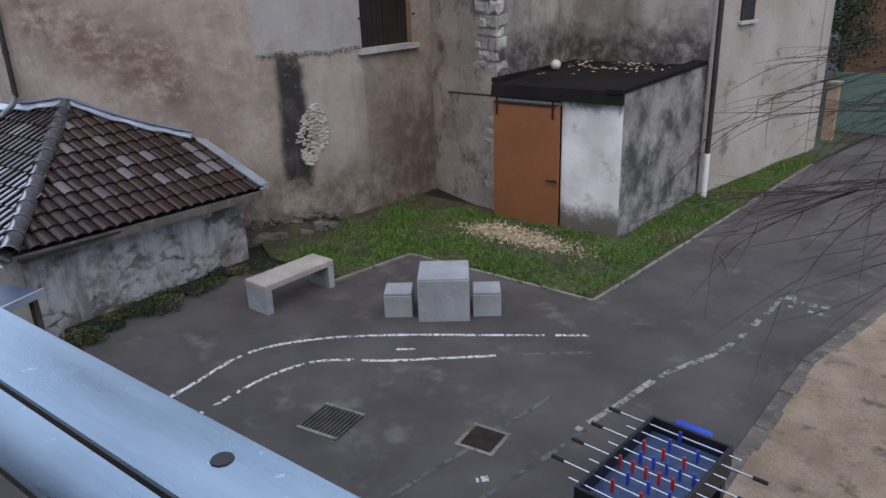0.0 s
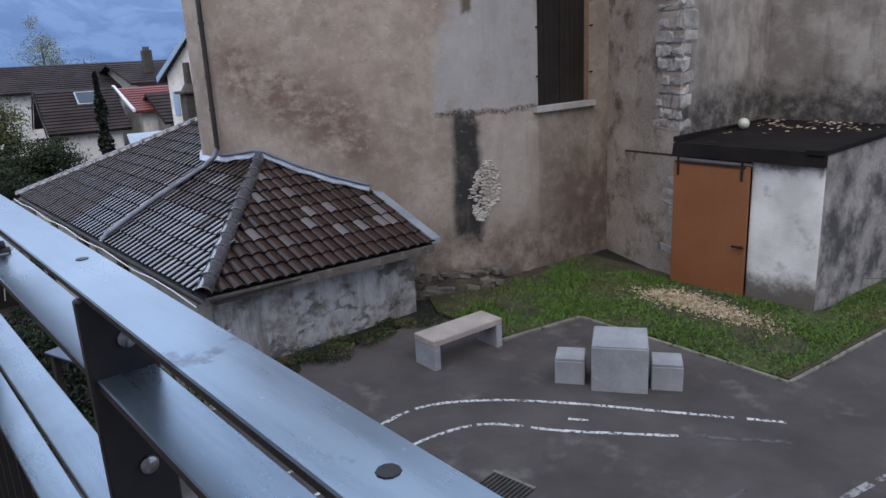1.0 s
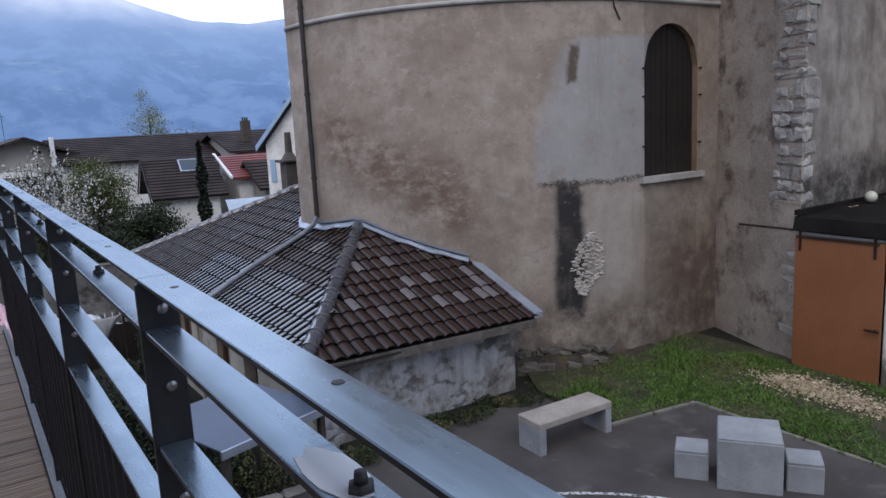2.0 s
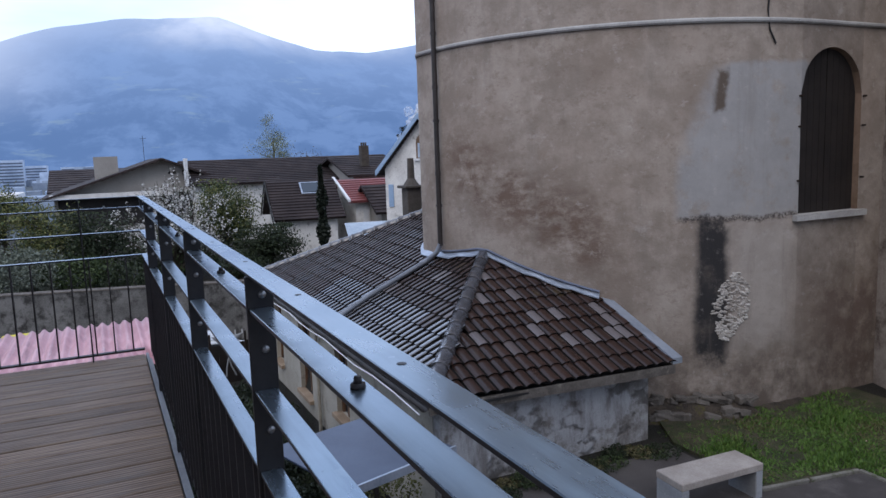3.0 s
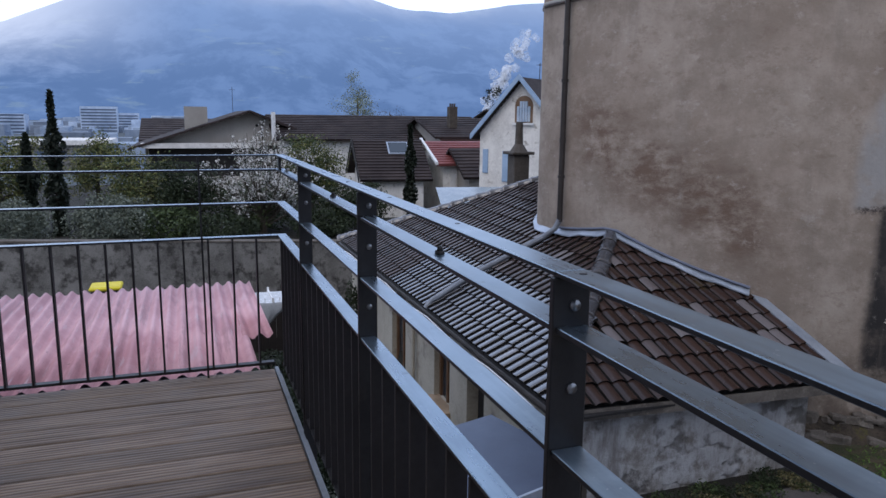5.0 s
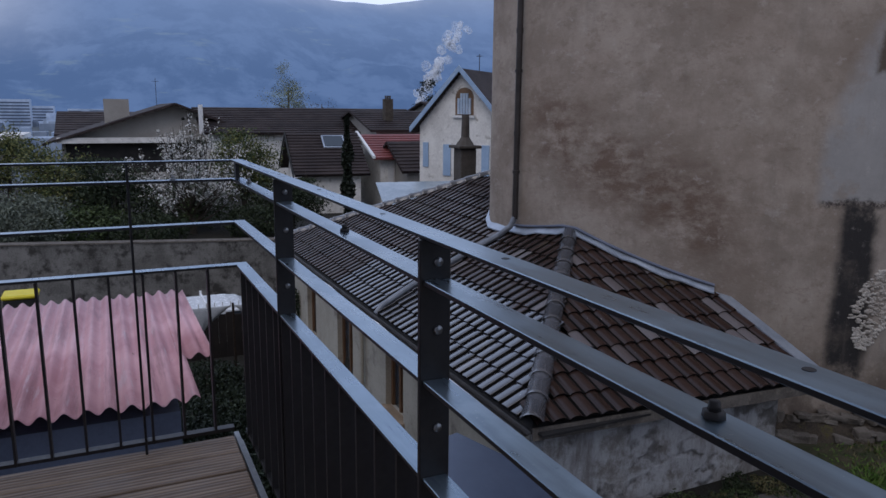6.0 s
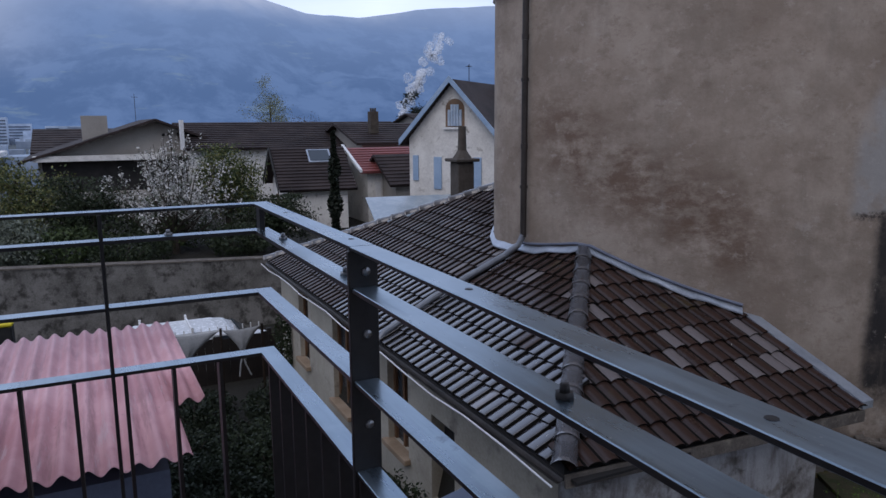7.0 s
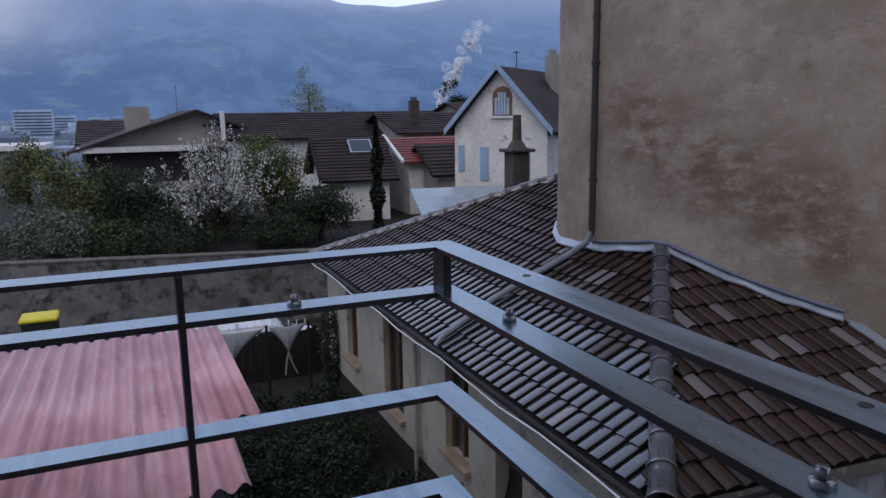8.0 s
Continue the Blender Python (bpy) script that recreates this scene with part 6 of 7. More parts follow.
def tin_sheet(x0, z0, x1, z1, y0, y1, rise, fray):
    """Corrugated sheets from the high edge x0 to the eaves x1, each sheet a little askew."""
    bm = bmesh.new()
    n = int((y1 - y0) / 0.0168)
    rows = []
    for f in (0.0, 0.5, 1.0):
        row = []
        for i in range(n + 1):
            y = y0 + (y1 - y0) * i / n
            sheet = math.floor((y - y0) / 0.885)
            ragged = fray * (0.05 * math.sin(sheet * 2.7) + 0.012 * math.sin(y * 9.0)) if f == 1.0 else 0.0
            wave = 0.033 * math.cos(2 * math.pi * y / 0.177)
            row.append(bm.verts.new(Vector((x0 + (x1 - x0) * f + ragged, y, z0 + (z1 - z0) * f + wave + rise)) + to))
        rows.append(row)
    for p, q in zip(rows[:-1], rows[1:]):
        for i in range(n):
            bm.faces.new((p[i], p[i + 1], q[i + 1], q[i]))
    up = bmesh.ops.extrude_face_region(bm, geom=bm.faces[:])
    for v in [g for g in up["geom"] if isinstance(g, bmesh.types.BMVert)]:
        v.co.z += 0.008
    part("corrugated_roof", bm, M_TIN, tin, "pink corrugated sheet roof", True)


tin_sheet(-14.85, -1.52, -10.14, -1.40, -6.4, 0.58, 0.0, 1.0)
tin_sheet(-14.85, -1.52, -11.45, -1.434, 0.50, 0.86, 0.006, 0.4)

# ---- yard behind: retaining wall, van, bin, cloth fence ----
bm = bmesh.new()
bm_poly(bm, [(-30.6, -14, -6.3), (-30.2, -14, -6.3), (-30.2, 9, -6.3), (-30.6, 9, -6.3)], (0, 0, 2.95))
for v in bm.verts:
    if v.co.z > -4:
        v.co.z += 0.2 - (v.co.y + 4) * 0.045
wall = solo("retaining_wall", bm, M_RETAIN, "long rain-stained concrete retaining wall", "wall", "structure")
box_part("coping", (-30.64, -14, -3.25), (-30.17, 9, -3.20), M_ROUGHKERB, wall, m=Matrix.Translation((0, -4, 0)) @ pose(0, 0, 0, -2.58, 0, 0) @ Matrix.Translation((0, 4, 0.10)))

van = thing("car", pose(-23.7, 2.5, -5.32) @ Matrix.Diagonal((0.95, 0.95, 0.72, 1)), "white car with roof bars parked behind the dark fence", "car")
bm = bmesh.new()
prof = [(-2.1, 0.35), (1.95, 0.35), (2.15, 0.75), (1.95, 1.05), (1.25, 1.25), (0.75, 1.75), (0.4, 1.86), (-1.9, 1.88), (-2.1, 1.7)]
bm_poly(bm, [(-0.85, py, pz) for py, pz in prof], (1.7, 0, 0))
bmesh.ops.bevel(bm, geom=bm.edges[:], offset=0.13, segments=3, affect="EDGES")
body = part("body", bm, M_VAN, van, smooth=False)
for s in (-1, 1):
    bm = bmesh.new()
    bm_poly(bm, [(s * 0.855, py, pz) for py, pz in ((0.1, 1.2), (1.0, 1.2), (0.62, 1.68), (0.1, 1.68))], (s * 0.006, 0, 0))
    part("side_window", bm, M_GLASS, van)
    for py in (-1.35, 1.35):
        wheel = cyl_part("wheel", (s * 0.70, py, 0.33), (s * 0.88, py, 0.33), 0.33, M_RUBBER, van, seg=18)
        cyl_part("rim", (s * 0.86, py, 0.33), (s * 0.89, py, 0.33), 0.19, M_CHROME, wheel, seg=14)
bm = bmesh.new()
bm_poly(bm, [(-0.7, 1.24, 1.30), (0.7, 1.24, 1.30), (0.66, 0.82, 1.73), (-0.66, 0.82, 1.73)], (0, 0.03, 0.03))
part("windscreen", bm, M_GLASS, van)
for py in (-1.6, -0.4):
    bar = box_part("roof_bar", (-0.8, py - 0.025, 1.93), (0.8, py + 0.025, 1.97), M_TRIM, van)
    for s in (-1, 1):
        box_part("bar_foot", (s * 0.74 - 0.03, py - 0.03, 1.86), (s * 0.74 + 0.03, py + 0.03, 2.06), M_TRIM, bar)
bn = thing("recycling_bin", (-25.8, -2.4, -5.74), "dark wheeled bin with a bright yellow lid", "bin")
box_part("body", (-0.36, -0.40, 0.12), (0.36, 0.40, 1.86), M_RUBBER, bn, 0.04)
box_part("lid", (-0.40, -0.44, 1.86), (0.40, 0.44, 1.98), M_YELLOW, bn, 0.04, "yellow plastic lid")
for px in (-0.28, 0.28):
    for py in (-0.3, 0.3):
        cyl_part("wheel", (px, py - 0.04, 0.08), (px, py + 0.04, 0.08), 0.1, M_RUBBER, bn)

sail = thing("cloth_fence", (-20.6, 2.6, -5.0), "pale grey cloth panels sagging from a line of pegs", "cloth fence")
SAILS = (((-1.35, 1.68), (-0.20, 1.66), (-0.92, 1.02)), ((-0.13, 1.66), (0.73, 1.68), (0.29, 1.03)))
for a, b, c in SAILS:
    # hollow-edged triangular cloth with a soft belly
    bm = bmesh.new()
    n = 10
    grid = []
    for i in range(n + 1):
        f = i / n
        row = []
        for j in range(n + 1):
            g = j / n
            l = Vector((a[0] + (c[0] - a[0]) * f, a[1] + (c[1] - a[1]) * f))
            r = Vector((b[0] + (c[0] - b[0]) * f, b[1] + (c[1] - b[1]) * f))
            p = l.lerp(r, g)
            pull = 0.10 * math.sin(math.pi * f)
            row.append(bm.verts.new((0.07 * math.sin(math.pi * g) * math.sin(math.pi * f) + 0.012 * math.sin(g * 17), p.x + pull * (0.5 - g), p.y - 0.03 * math.sin(math.pi * g) * (1 - f))))
        grid.append(row)
    for i in range(n):
        for j in range(n):
            bm.faces.new((grid[i][j], grid[i][j + 1], grid[i + 1][j + 1], grid[i + 1][j]))
    bmesh.ops.remove_doubles(bm, verts=bm.verts, dist=0.0005)
    g = bmesh.ops.extrude_face_region(bm, geom=bm.faces[:])
    for v in [q for q in g["geom"] if isinstance(q, bmesh.types.BMVert)]:
        v.co.x -= 0.010
    part("panel", bm, M_CLOTH, sail, smooth=True)
for s_ in (-1, 1):
    bm = bmesh.new()
    tube(bm, [(0.0, 0.29, 1.05), (0.0, 0.29 + s_ * 0.06, 0.80), (0.0, 0.33 + s_ * 0.13, 0.54)], 0.02, 6)
    part("tie", bm, M_CLOTH, sail)
for i in range(12):
    yy = -1.3 + i * 0.18
    box_part("peg", (-0.015, yy - 0.010, 1.66), (0.015, yy + 0.010, 1.77), M_TRIM, sail)
for yy in (-1.36, -0.165, 0.75):
    cyl_part("pole", (0, yy, -0.1), (0, yy, 1.72), 0.03, M_RUST, sail, seg=7)

# assumed board fence, added near-black to fill the dark behind the cloth
df_ = thing("board_fence", (-21.9, 1.0, -5.05), "near-black board fence added to fill the dark behind the cloth", "fence")
rng = random.Random(14)
for k in range(24):
    ya = -1.6 + k * 0.19
    box_part("board", (rng.uniform(-0.01, 0.01), ya, 0.0), (0.025, ya + 0.187, 1.18 + rng.uniform(-0.05, 0.04)), M_SHUTTER, df_, 0.004)
for z_ in (0.3, 0.95):
    box_part("batten", (-0.04, -1.6, z_), (-0.012, 2.95, z_ + 0.08), M_SHUTTER, df_)
for y_ in (-1.4, 0.7, 2.8):
    box_part("post", (-0.13, y_ - 0.05, -0.2), (-0.042, y_ + 0.05, 1.25), M_SHUTTER, df_)

# ---- houses beyond ----
def tiled_slope(name, a, b, c, d, material, parent, courses, thick=0.10):
    """A roof slope from eaves a-b up to ridge c-d (c above b), laid in overlapping courses."""
    a, b, c, d = (Vector(p) for p in (a, b, c, d))
    nrm = (b - a).cross(d - a).normalized()
    bm = bmesh.new()
    rows = []
    for k in range(courses):
        t0, t1 = k / courses, (k + 1) / courses
        rows.append((a.lerp(d, t0) + nrm * 0.05, b.lerp(c, t0) + nrm * 0.05))
        rows.append((a.lerp(d, t1) + nrm * 0.008, b.lerp(c, t1) + nrm * 0.008))
    rows.append((d - nrm * thick, c - nrm * thick))
    rows.append((a - nrm * thick, b - nrm * thick))
    vs = [(bm.verts.new(p), bm.verts.new(q)) for p, q in rows]
    for p, q in zip(vs, vs[1:] + vs[:1]):
        bm.faces.new((p[0], p[1], q[1], q[0]))
    for s in (0, 1):
        bm.faces.new([v[s] for v in vs])
    return part(name, bm, material, parent)


def gable_x(name, x0, x1, y0, y1, zb, ze, zr, wall_mat, roof_mat, label, over=0.35, peak=None, courses=14):
    """A house whose ridge runs along x; its gable looks towards +x at x1."""
    yp = (y0 + y1) / 2 if peak is None else peak
    ob = thing(name, ((x0 + x1) / 2, yp, zb), label, "house", "houses beyond")
    o = Vector((-(x0 + x1) / 2, -yp, -zb))
    bm = bmesh.new()
    bm_poly(bm, [Vector(p) + o for p in ((x0, y0, zb), (x0, y1, zb), (x0, y1, ze), (x0, yp, zr), (x0, y0, ze))], (x1 - x0, 0, 0))
    part("wall", bm, wall_mat, ob)
    for s, ye in ((-1, y0), (1, y1)):
        k = (zr - ze) / abs(yp - ye)
        yo, zo = ye + s * over, ze - over * k
        if s < 0:
            tiled_slope("roof", Vector((x1 + over, yo, zo)) + o, Vector((x0 - over, yo, zo)) + o, Vector((x0 - over, yp, zr)) + o, Vector((x1 + over, yp, zr)) + o, roof_mat, ob, courses)
        else:
            tiled_slope("roof", Vector((x0 - over, yo, zo)) + o, Vector((x1 + over, yo, zo)) + o, Vector((x1 + over, yp, zr)) + o, Vector((x0 - over, yp, zr)) + o, roof_mat, ob, courses)
    return ob, o


def gable_y(name, x0, x1, y0, y1, zb, ze, zr, wall_mat, roof_mat, label, over=0.4, courses=12):
    """A house whose ridge runs along y; its eaves at x1 look towards +x."""
    xp = (x0 + x1) / 2
    ob = thing(name, (xp, (y0 + y1) / 2, zb), label, "house", "houses beyond")
    o = Vector((-xp, -(y0 + y1) / 2, -zb))
    bm = bmesh.new()
    bm_poly(bm, [Vector(p) + o for p in ((x0, y0, zb), (x1, y0, zb), (x1, y0, ze), (xp, y0, zr), (x0, y0, ze))], (0, y1 - y0, 0))
    part("wall", bm, wall_mat, ob)
    k = (zr - ze) / (x1 - xp)
    tiled_slope("roof", Vector((x1 + over, y0 - over, ze - over * k)) + o, Vector((x1 + over, y1 + over, ze - over * k)) + o, Vector((xp, y1 + over, zr)) + o, Vector((xp, y0 - over, zr)) + o, roof_mat, ob, courses)
    tiled_slope("roof", Vector((x0 - over, y1 + over, ze - over * k)) + o, Vector((x0 - over, y0 - over, ze - over * k)) + o, Vector((xp, y0 - over, zr)) + o, Vector((xp, y1 + over, zr)) + o, roof_mat, ob, courses)
    return ob, o


# tall gable house with light blue trim
gh, o = gable_x("house", -36.0, -27.4, 10.05, 13.45, -4.5, 0.72, 2.62, M_HOUSE, M_FARTILE, "tall cream house with a steep gable and blue trim", 0.25, 11.75, 16)
for s in (-1, 1):
    bm = bmesh.new()
    ye = 11.75 + s * 1.97
    bm_poly(bm, [Vector(p) + o for p in ((-27.12, 11.75, 2.58), (-27.12, 11.75, 2.80), (-27.12, ye, 0.62), (-27.12, ye, 0.40))], (0.05, 0, 0))
    part("bargeboard", bm, M_BLUE, gh, "light blue bargeboard")
w = thing("window_5", Vector((-27.39, 11.85, 1.05)), "arched gable window with pale curtains and blue edge", "window", kind="structure")
bm = bmesh.new()
arc = [(0.36 * math.cos(math.pi * k / 10), 0.62 + 0.36 * math.sin(math.pi * k / 10)) for k in range(11)]
bm_poly(bm, [(0.0, y, z) for y, z in [(-0.36, 0.0), (0.36, 0.0)] + arc[:-1] + [(-0.36, 0.62)]], (0.004, 0, 0))
part("recess", bm, M_JAMB, w)
for k in range(5):
    cyl_part("curtain_fold", (0.03, -0.22 + k * 0.11, 0.04), (0.03, -0.22 + k * 0.11, 0.78 if k in (1, 2, 3) else 0.6), 0.05, M_CURTAIN, w, seg=8)
box_part("window_sill", (0.0, -0.42, -0.08), (0.08, 0.42, 0.0), M_TRIM, w)
for ya, yb, za, zb in ((10.20, 10.42, -0.85, 0.05), (11.03, 11.33, -1.15, 0.0), (12.55, 12.85, -1.15, 0.0)):
    sh2 = box_part("shutter", Vector((-27.398, ya, za)) + o, Vector((-27.35, yb, zb)) + o, M_BLUE, gh, 0.008, "light blue shutter")
TURNED = Matrix.Translation((-27.4, 11.75, 0)) @ pose(0, 0, 0, 0, 0, -50) @ Matrix.Translation((27.4, -11.75, 0))
gh.matrix_basis = TURNED @ gh.matrix_basis
w.matrix_basis = TURNED @ w.matrix_basis
ant = thing("aerial", (-28.4, 12.95, 2.55), "thin television aerial on a roof", "aerial", "roof aerials")
cyl_part("mast", (0, 0, 0), (0, 0, 0.75), 0.015, M_RUST, ant, seg=5)
for k in range(4):
    cyl_part("rod", (-0.12, -0.08 + 0.05 * k, 0.68), (0.12, -0.08 + 0.05 * k, 0.68), 0.008, M_RUST, ant, seg=4)
ck = thing("chimney", (-29.3, 15.0, 1.35), "pale rendered house chimney with clay pots", "chimney")
box_part("shaft", (-0.2, -0.2, 0), (0.2, 0.2, 1.9), M_HOUSE2, ck)
for k in range(3):
    cyl_part("pot", (0, -0.12 + 0.12 * k, 1.9), (0, -0.12 + 0.12 * k, 2.1), 0.05, M_HOUSE2, ck)
# glazed lean-to in front of it
ver = thing("veranda", (-25.8, 10.0, -4.4), "veranda with a pale translucent sheet roof", "veranda")
bm = bmesh.new()
bm_poly(bm, [(0.7, -2.1, 2.55), (0.7, 1.8, 2.45), (-1.5, 1.8, 3.05), (-1.5, -1.6, 3.1)], (0, 0, 0.05))
part("sheet_roof", bm, M_PALEGLASS, ver)
for k in range(7):
    box_part("glazing_bar", (0.62, -1.4 + k * 0.5, 0), (0.68, -1.35 + k * 0.5, 2.55), M_TRIM, ver)
box_part("glass", (0.63, -1.4, 0.5), (0.645, 1.7, 2.5), M_GLASS, ver)

# dark-roofed house with a skylight
dh, o = gable_y("house", -43.0, -37.8, 8.74, 11.60, -5.0, -1.60, 0.05, M_HOUSE, M_FARTILE, "low white house with a dark tiled roof and skylight", 0.4, 14)
dh.matrix_basis = dh.matrix_basis @ pose(0, 0, 0, 0, 0, -6)
SKY = Matrix.Translation(Vector((-39.643, 10.62, -0.38)) + o) @ pose(0, 0, 0, 0, 32.4, 0)
box_part("skylight", (-0.46, -0.50, -0.03), (0.46, 0.50, 0.07), M_GLASS, dh, 0.02, "blue-grey roof window", SKY)
box_part("skylight_rim", (-0.53, -0.57, -0.05), (0.53, 0.57, 0.045), M_ZINC, dh, 0.0, "", SKY)
bm = bmesh.new()
bm_poly(bm, [Vector(p) + o for p in ((-40.4, 8.30, 0.14), (-37.40, 8.30, -1.76), (-37.40, 8.30, -1.98), (-40.4, 8.30, -0.10), (-43.4, 8.30, -1.98), (-43.4, 8.30, -1.76))], (0, -0.05, 0))
part("bargeboard", bm, M_DARK, dh)
for ya in (-38.9, -41.2):
    box_part("window", Vector((ya, 8.66, -3.4)) + o, Vector((ya + 0.55, 8.738, -2.3)) + o, M_WINDOWWOOD, dh)

# red-roofed house
rh, o = gable_y("house", -43.0, -38.6, 12.7, 17.8, -5.0, -0.95, -0.06, M_HOUSE, M_REDTILE, "cream house with a red tile roof and white verge", 0.5, 10)
bm = bmesh.new()
bm_poly(bm, [Vector(p) + o for p in ((-38.05, 12.10, -1.17), (-38.05, 12.24, -1.17), (-40.8, 12.24, -0.01), (-40.8, 12.10, -0.01))], (0, 0, 0.14))
part("verge", bm, M_TRIM, rh, "white verge board")
for k, mt in enumerate((M_TRIM, M_LEAFDARK, M_TRIM)):
    box_part("window", Vector((-38.598, 13.1 + k * 0.42, -3.2)) + o, Vector((-38.55, 13.4 + k * 0.42, -1.7)) + o, mt, rh)
ph, o = gable_y("house", -40.5, -36.9, 13.5, 17.1, -5.0, -1.45, -0.35, M_HOUSE2, M_FARTILE, "small house wing with a dull brown roof", 0.45, 9)
# long house behind
lh, o = gable_y("house", -56.0, -47.9, 5.6, 19.0, -5.5, 0.0, 1.32, M_HOUSE, M_FARTILE, "long low house with a dark brown tiled roof", 0.5, 14)
box_part("end_trim", Vector((-48.3, 5.05, -0.2)) + o, Vector((-47.4, 5.2, 1.45)) + o, M_TRIM, lh, 0.0, "white gable trim")
# broad gable on the slope
bh, o = gable_x("house", -60.0, -50.0, -2.2, 9.0, -5.5, -0.55, 1.45, M_HOUSE2, M_FARTILE, "broad low-gabled house with deep eaves and a balcony", 0.9, 3.9, 12)
# dark panel on the wall paints the shade under the deep eaves
box_part("balcony_recess", Vector((-49.998, -2.0, -2.7)) + o, Vector((-49.9, 5.6, -0.62)) + o, M_DARK, bh)
box_part("balcony_front", Vector((-49.9, -2.0, -3.3)) + o, Vector((-48.9, 4.2, -2.5)) + o, M_HOUSE2, bh)
box_part("beam", Vector((-49.9, -2.4, -0.75)) + o, Vector((-49.2, 4.4, -0.45)) + o, M_HOUSE, bh)
for k in range(2):
    cyl_part("vent", Vector((-49.99, 4.35 + 0.3 * k, 0.62)) + o, Vector((-49.94, 4.35 + 0.3 * k, 0.62)) + o, 0.09, M_DARK, bh)
box_part("chimney", Vector((-53.0, 0.1, 0.0)) + o, Vector((-52.0, 1.5, 1.75)) + o, M_HOUSE2, bh)
th2, o = gable_y("house", -72.0, -61.0, -2.6, 6.0, -6.0, -0.5, 0.95, M_RETAIN, M_FARTILE, "dark-roofed house beyond the broad gable", 0.5, 10)
an2 = thing("aerial", (-54.0, 3.2, 1.4), "thin television aerial on a roof", "aerial", "roof aerials")
cyl_part("mast", (0, 0, 0), (0, 0, 1.7), 0.016, M_RUST, an2, seg=5)
cyl_part("rod", (0, -0.2, 1.5), (0, 0.2, 1.5), 0.012, M_RUST, an2, seg=5)
# brown roofs further right
rr1, o = gable_y("house", -52.0, -44.5, 14.6, 20.5, -5.0, 0.2, 1.2, M_HOUSE2, M_FARTILE, "brown-roofed house behind the red roof", 0.5, 10)
c3 = thing("chimney", (-46.0, 15.9, 0.6), "dark brick chimney above brown roofs", "chimney")
box_part("shaft", (-0.25, -0.25, 0), (0.25, 0.25, 1.3), M_BARK, c3)
for k in range(3):
    cyl_part("pot", (0, -0.14 + 0.14 * k, 1.3), (0, -0.14 + 0.14 * k, 1.5), 0.06, M_BARK, c3)
rr2, o = gable_y("house", -66.0, -56.0, 25.0, 31.0, -5.0, 0.7, 2.0, M_HOUSE2, M_FARTILE, "far house with a brown-red roof", 0.5, 8)
c4 = thing("chimney", (-58.0, 28.2, 1.4), "dark brick chimney above brown roofs", "chimney")
box_part("shaft", (-0.4, -0.5, 0), (0.4, 0.5, 1.9), M_BARK, c4)

# ---- smoke from a chimney ----
rng = random.Random(2)
bm = bmesh.new()
for k in range(60):
    f = k / 59
    cx = (-110.0, 44.8 + 8.2 * f ** 1.3 + rng.gauss(0, 0.25 + 0.6 * f), 0.3 + 14.5 * f)
    if 0.62 < f < 0.70:
        continue
    r = 0.34 + 0.62 * f * (1.1 - f) * 2.2
    g = bmesh.ops.create_icosphere(bm, subdivisions=3, radius=r)
    for v in g["verts"]:
        v.co = Vector(cx) + v.co * (1 + 0.5 * noise.noise(v.co * 1.7 + Vector((k, 0, 0)))) * Vector((1, 0.8, 1.1)).length / 1.7
solo("smoke", bm, M_SMOKE, "thin white smoke rising from a far chimney", "smoke", "stuff", smooth=True)

# ---- trees ----


def blossom_tree(at, height, spread, label, seed):
    """A fruit tree of long upswept branches, each beaded with small blossom."""
    rng = np.random.default_rng(seed)
    ob = thing("blossom_tree", at, label, "tree")
    bm = bmesh.new()
    bm_cyl(bm, (0, 0, -0.3), (0, 0, height * 0.30), 0.16, 0.11, 9)
    flowers, leaves = [], []
    for i in range(46):
        a = i * 2.399 + rng.uniform(-0.2, 0.2)
        out = spread * math.sqrt((i + 0.5) / 46) * rng.uniform(0.8, 1.1)
        tip_z = height * (1.02 - 0.42 * (out / spread) ** 1.6) * rng.uniform(0.86, 1.06) * (0.52 if i % 4 == 3 else 1.0)
        a0 = Vector((0, 0, height * rng.uniform(0.06, 0.26)))
        end = Vector((math.cos(a) * out, math.sin(a) * out, tip_z))
        mid = a0.lerp(end, 0.5) + Vector((math.cos(a) * out * 0.16, math.sin(a) * out * 0.16, -0.10 * height))
        pts = [a0.lerp(mid, f).lerp(mid.lerp(end, f), f) for f in (0, 0.25, 0.5, 0.75, 1.0)]
        for k, (p, q) in enumerate(zip(pts[:-1], pts[1:])):
            bm_cyl(bm, p, q, 0.045 - 0.010 * k, 0.036 - 0.010 * k + 0.003, 5, caps=False)
        for _ in range(9):
            f = rng.uniform(0.35, 1.0)
            p = a0.lerp(mid, f).lerp(mid.lerp(end, f), f)
            q = p + Vector((rng.normal() * 0.30, rng.normal() * 0.30, abs(rng.normal()) * 0.42 + 0.06))
            bm_cyl(bm, p, q, 0.012, 0.005, 4, caps=False)
            for _ in range(15):
                flowers.append(tuple(p.lerp(q, rng.uniform(0.1, 1.05)) + Vector(rng.normal(size=3)) * 0.045))
            for _ in range(4):
                leaves.append(tuple(p + Vector(rng.normal(size=3)) * 0.16))
    part("trunk", bm, M_BARK, ob)
    new("crown", leaf_mesh("crown", flowers, 0.048, M_BLOSSOM)).parent = ob
    new("foliage", leaf_mesh("foliage", leaves, 0.06, M_OLIVE)).parent = ob
    return ob


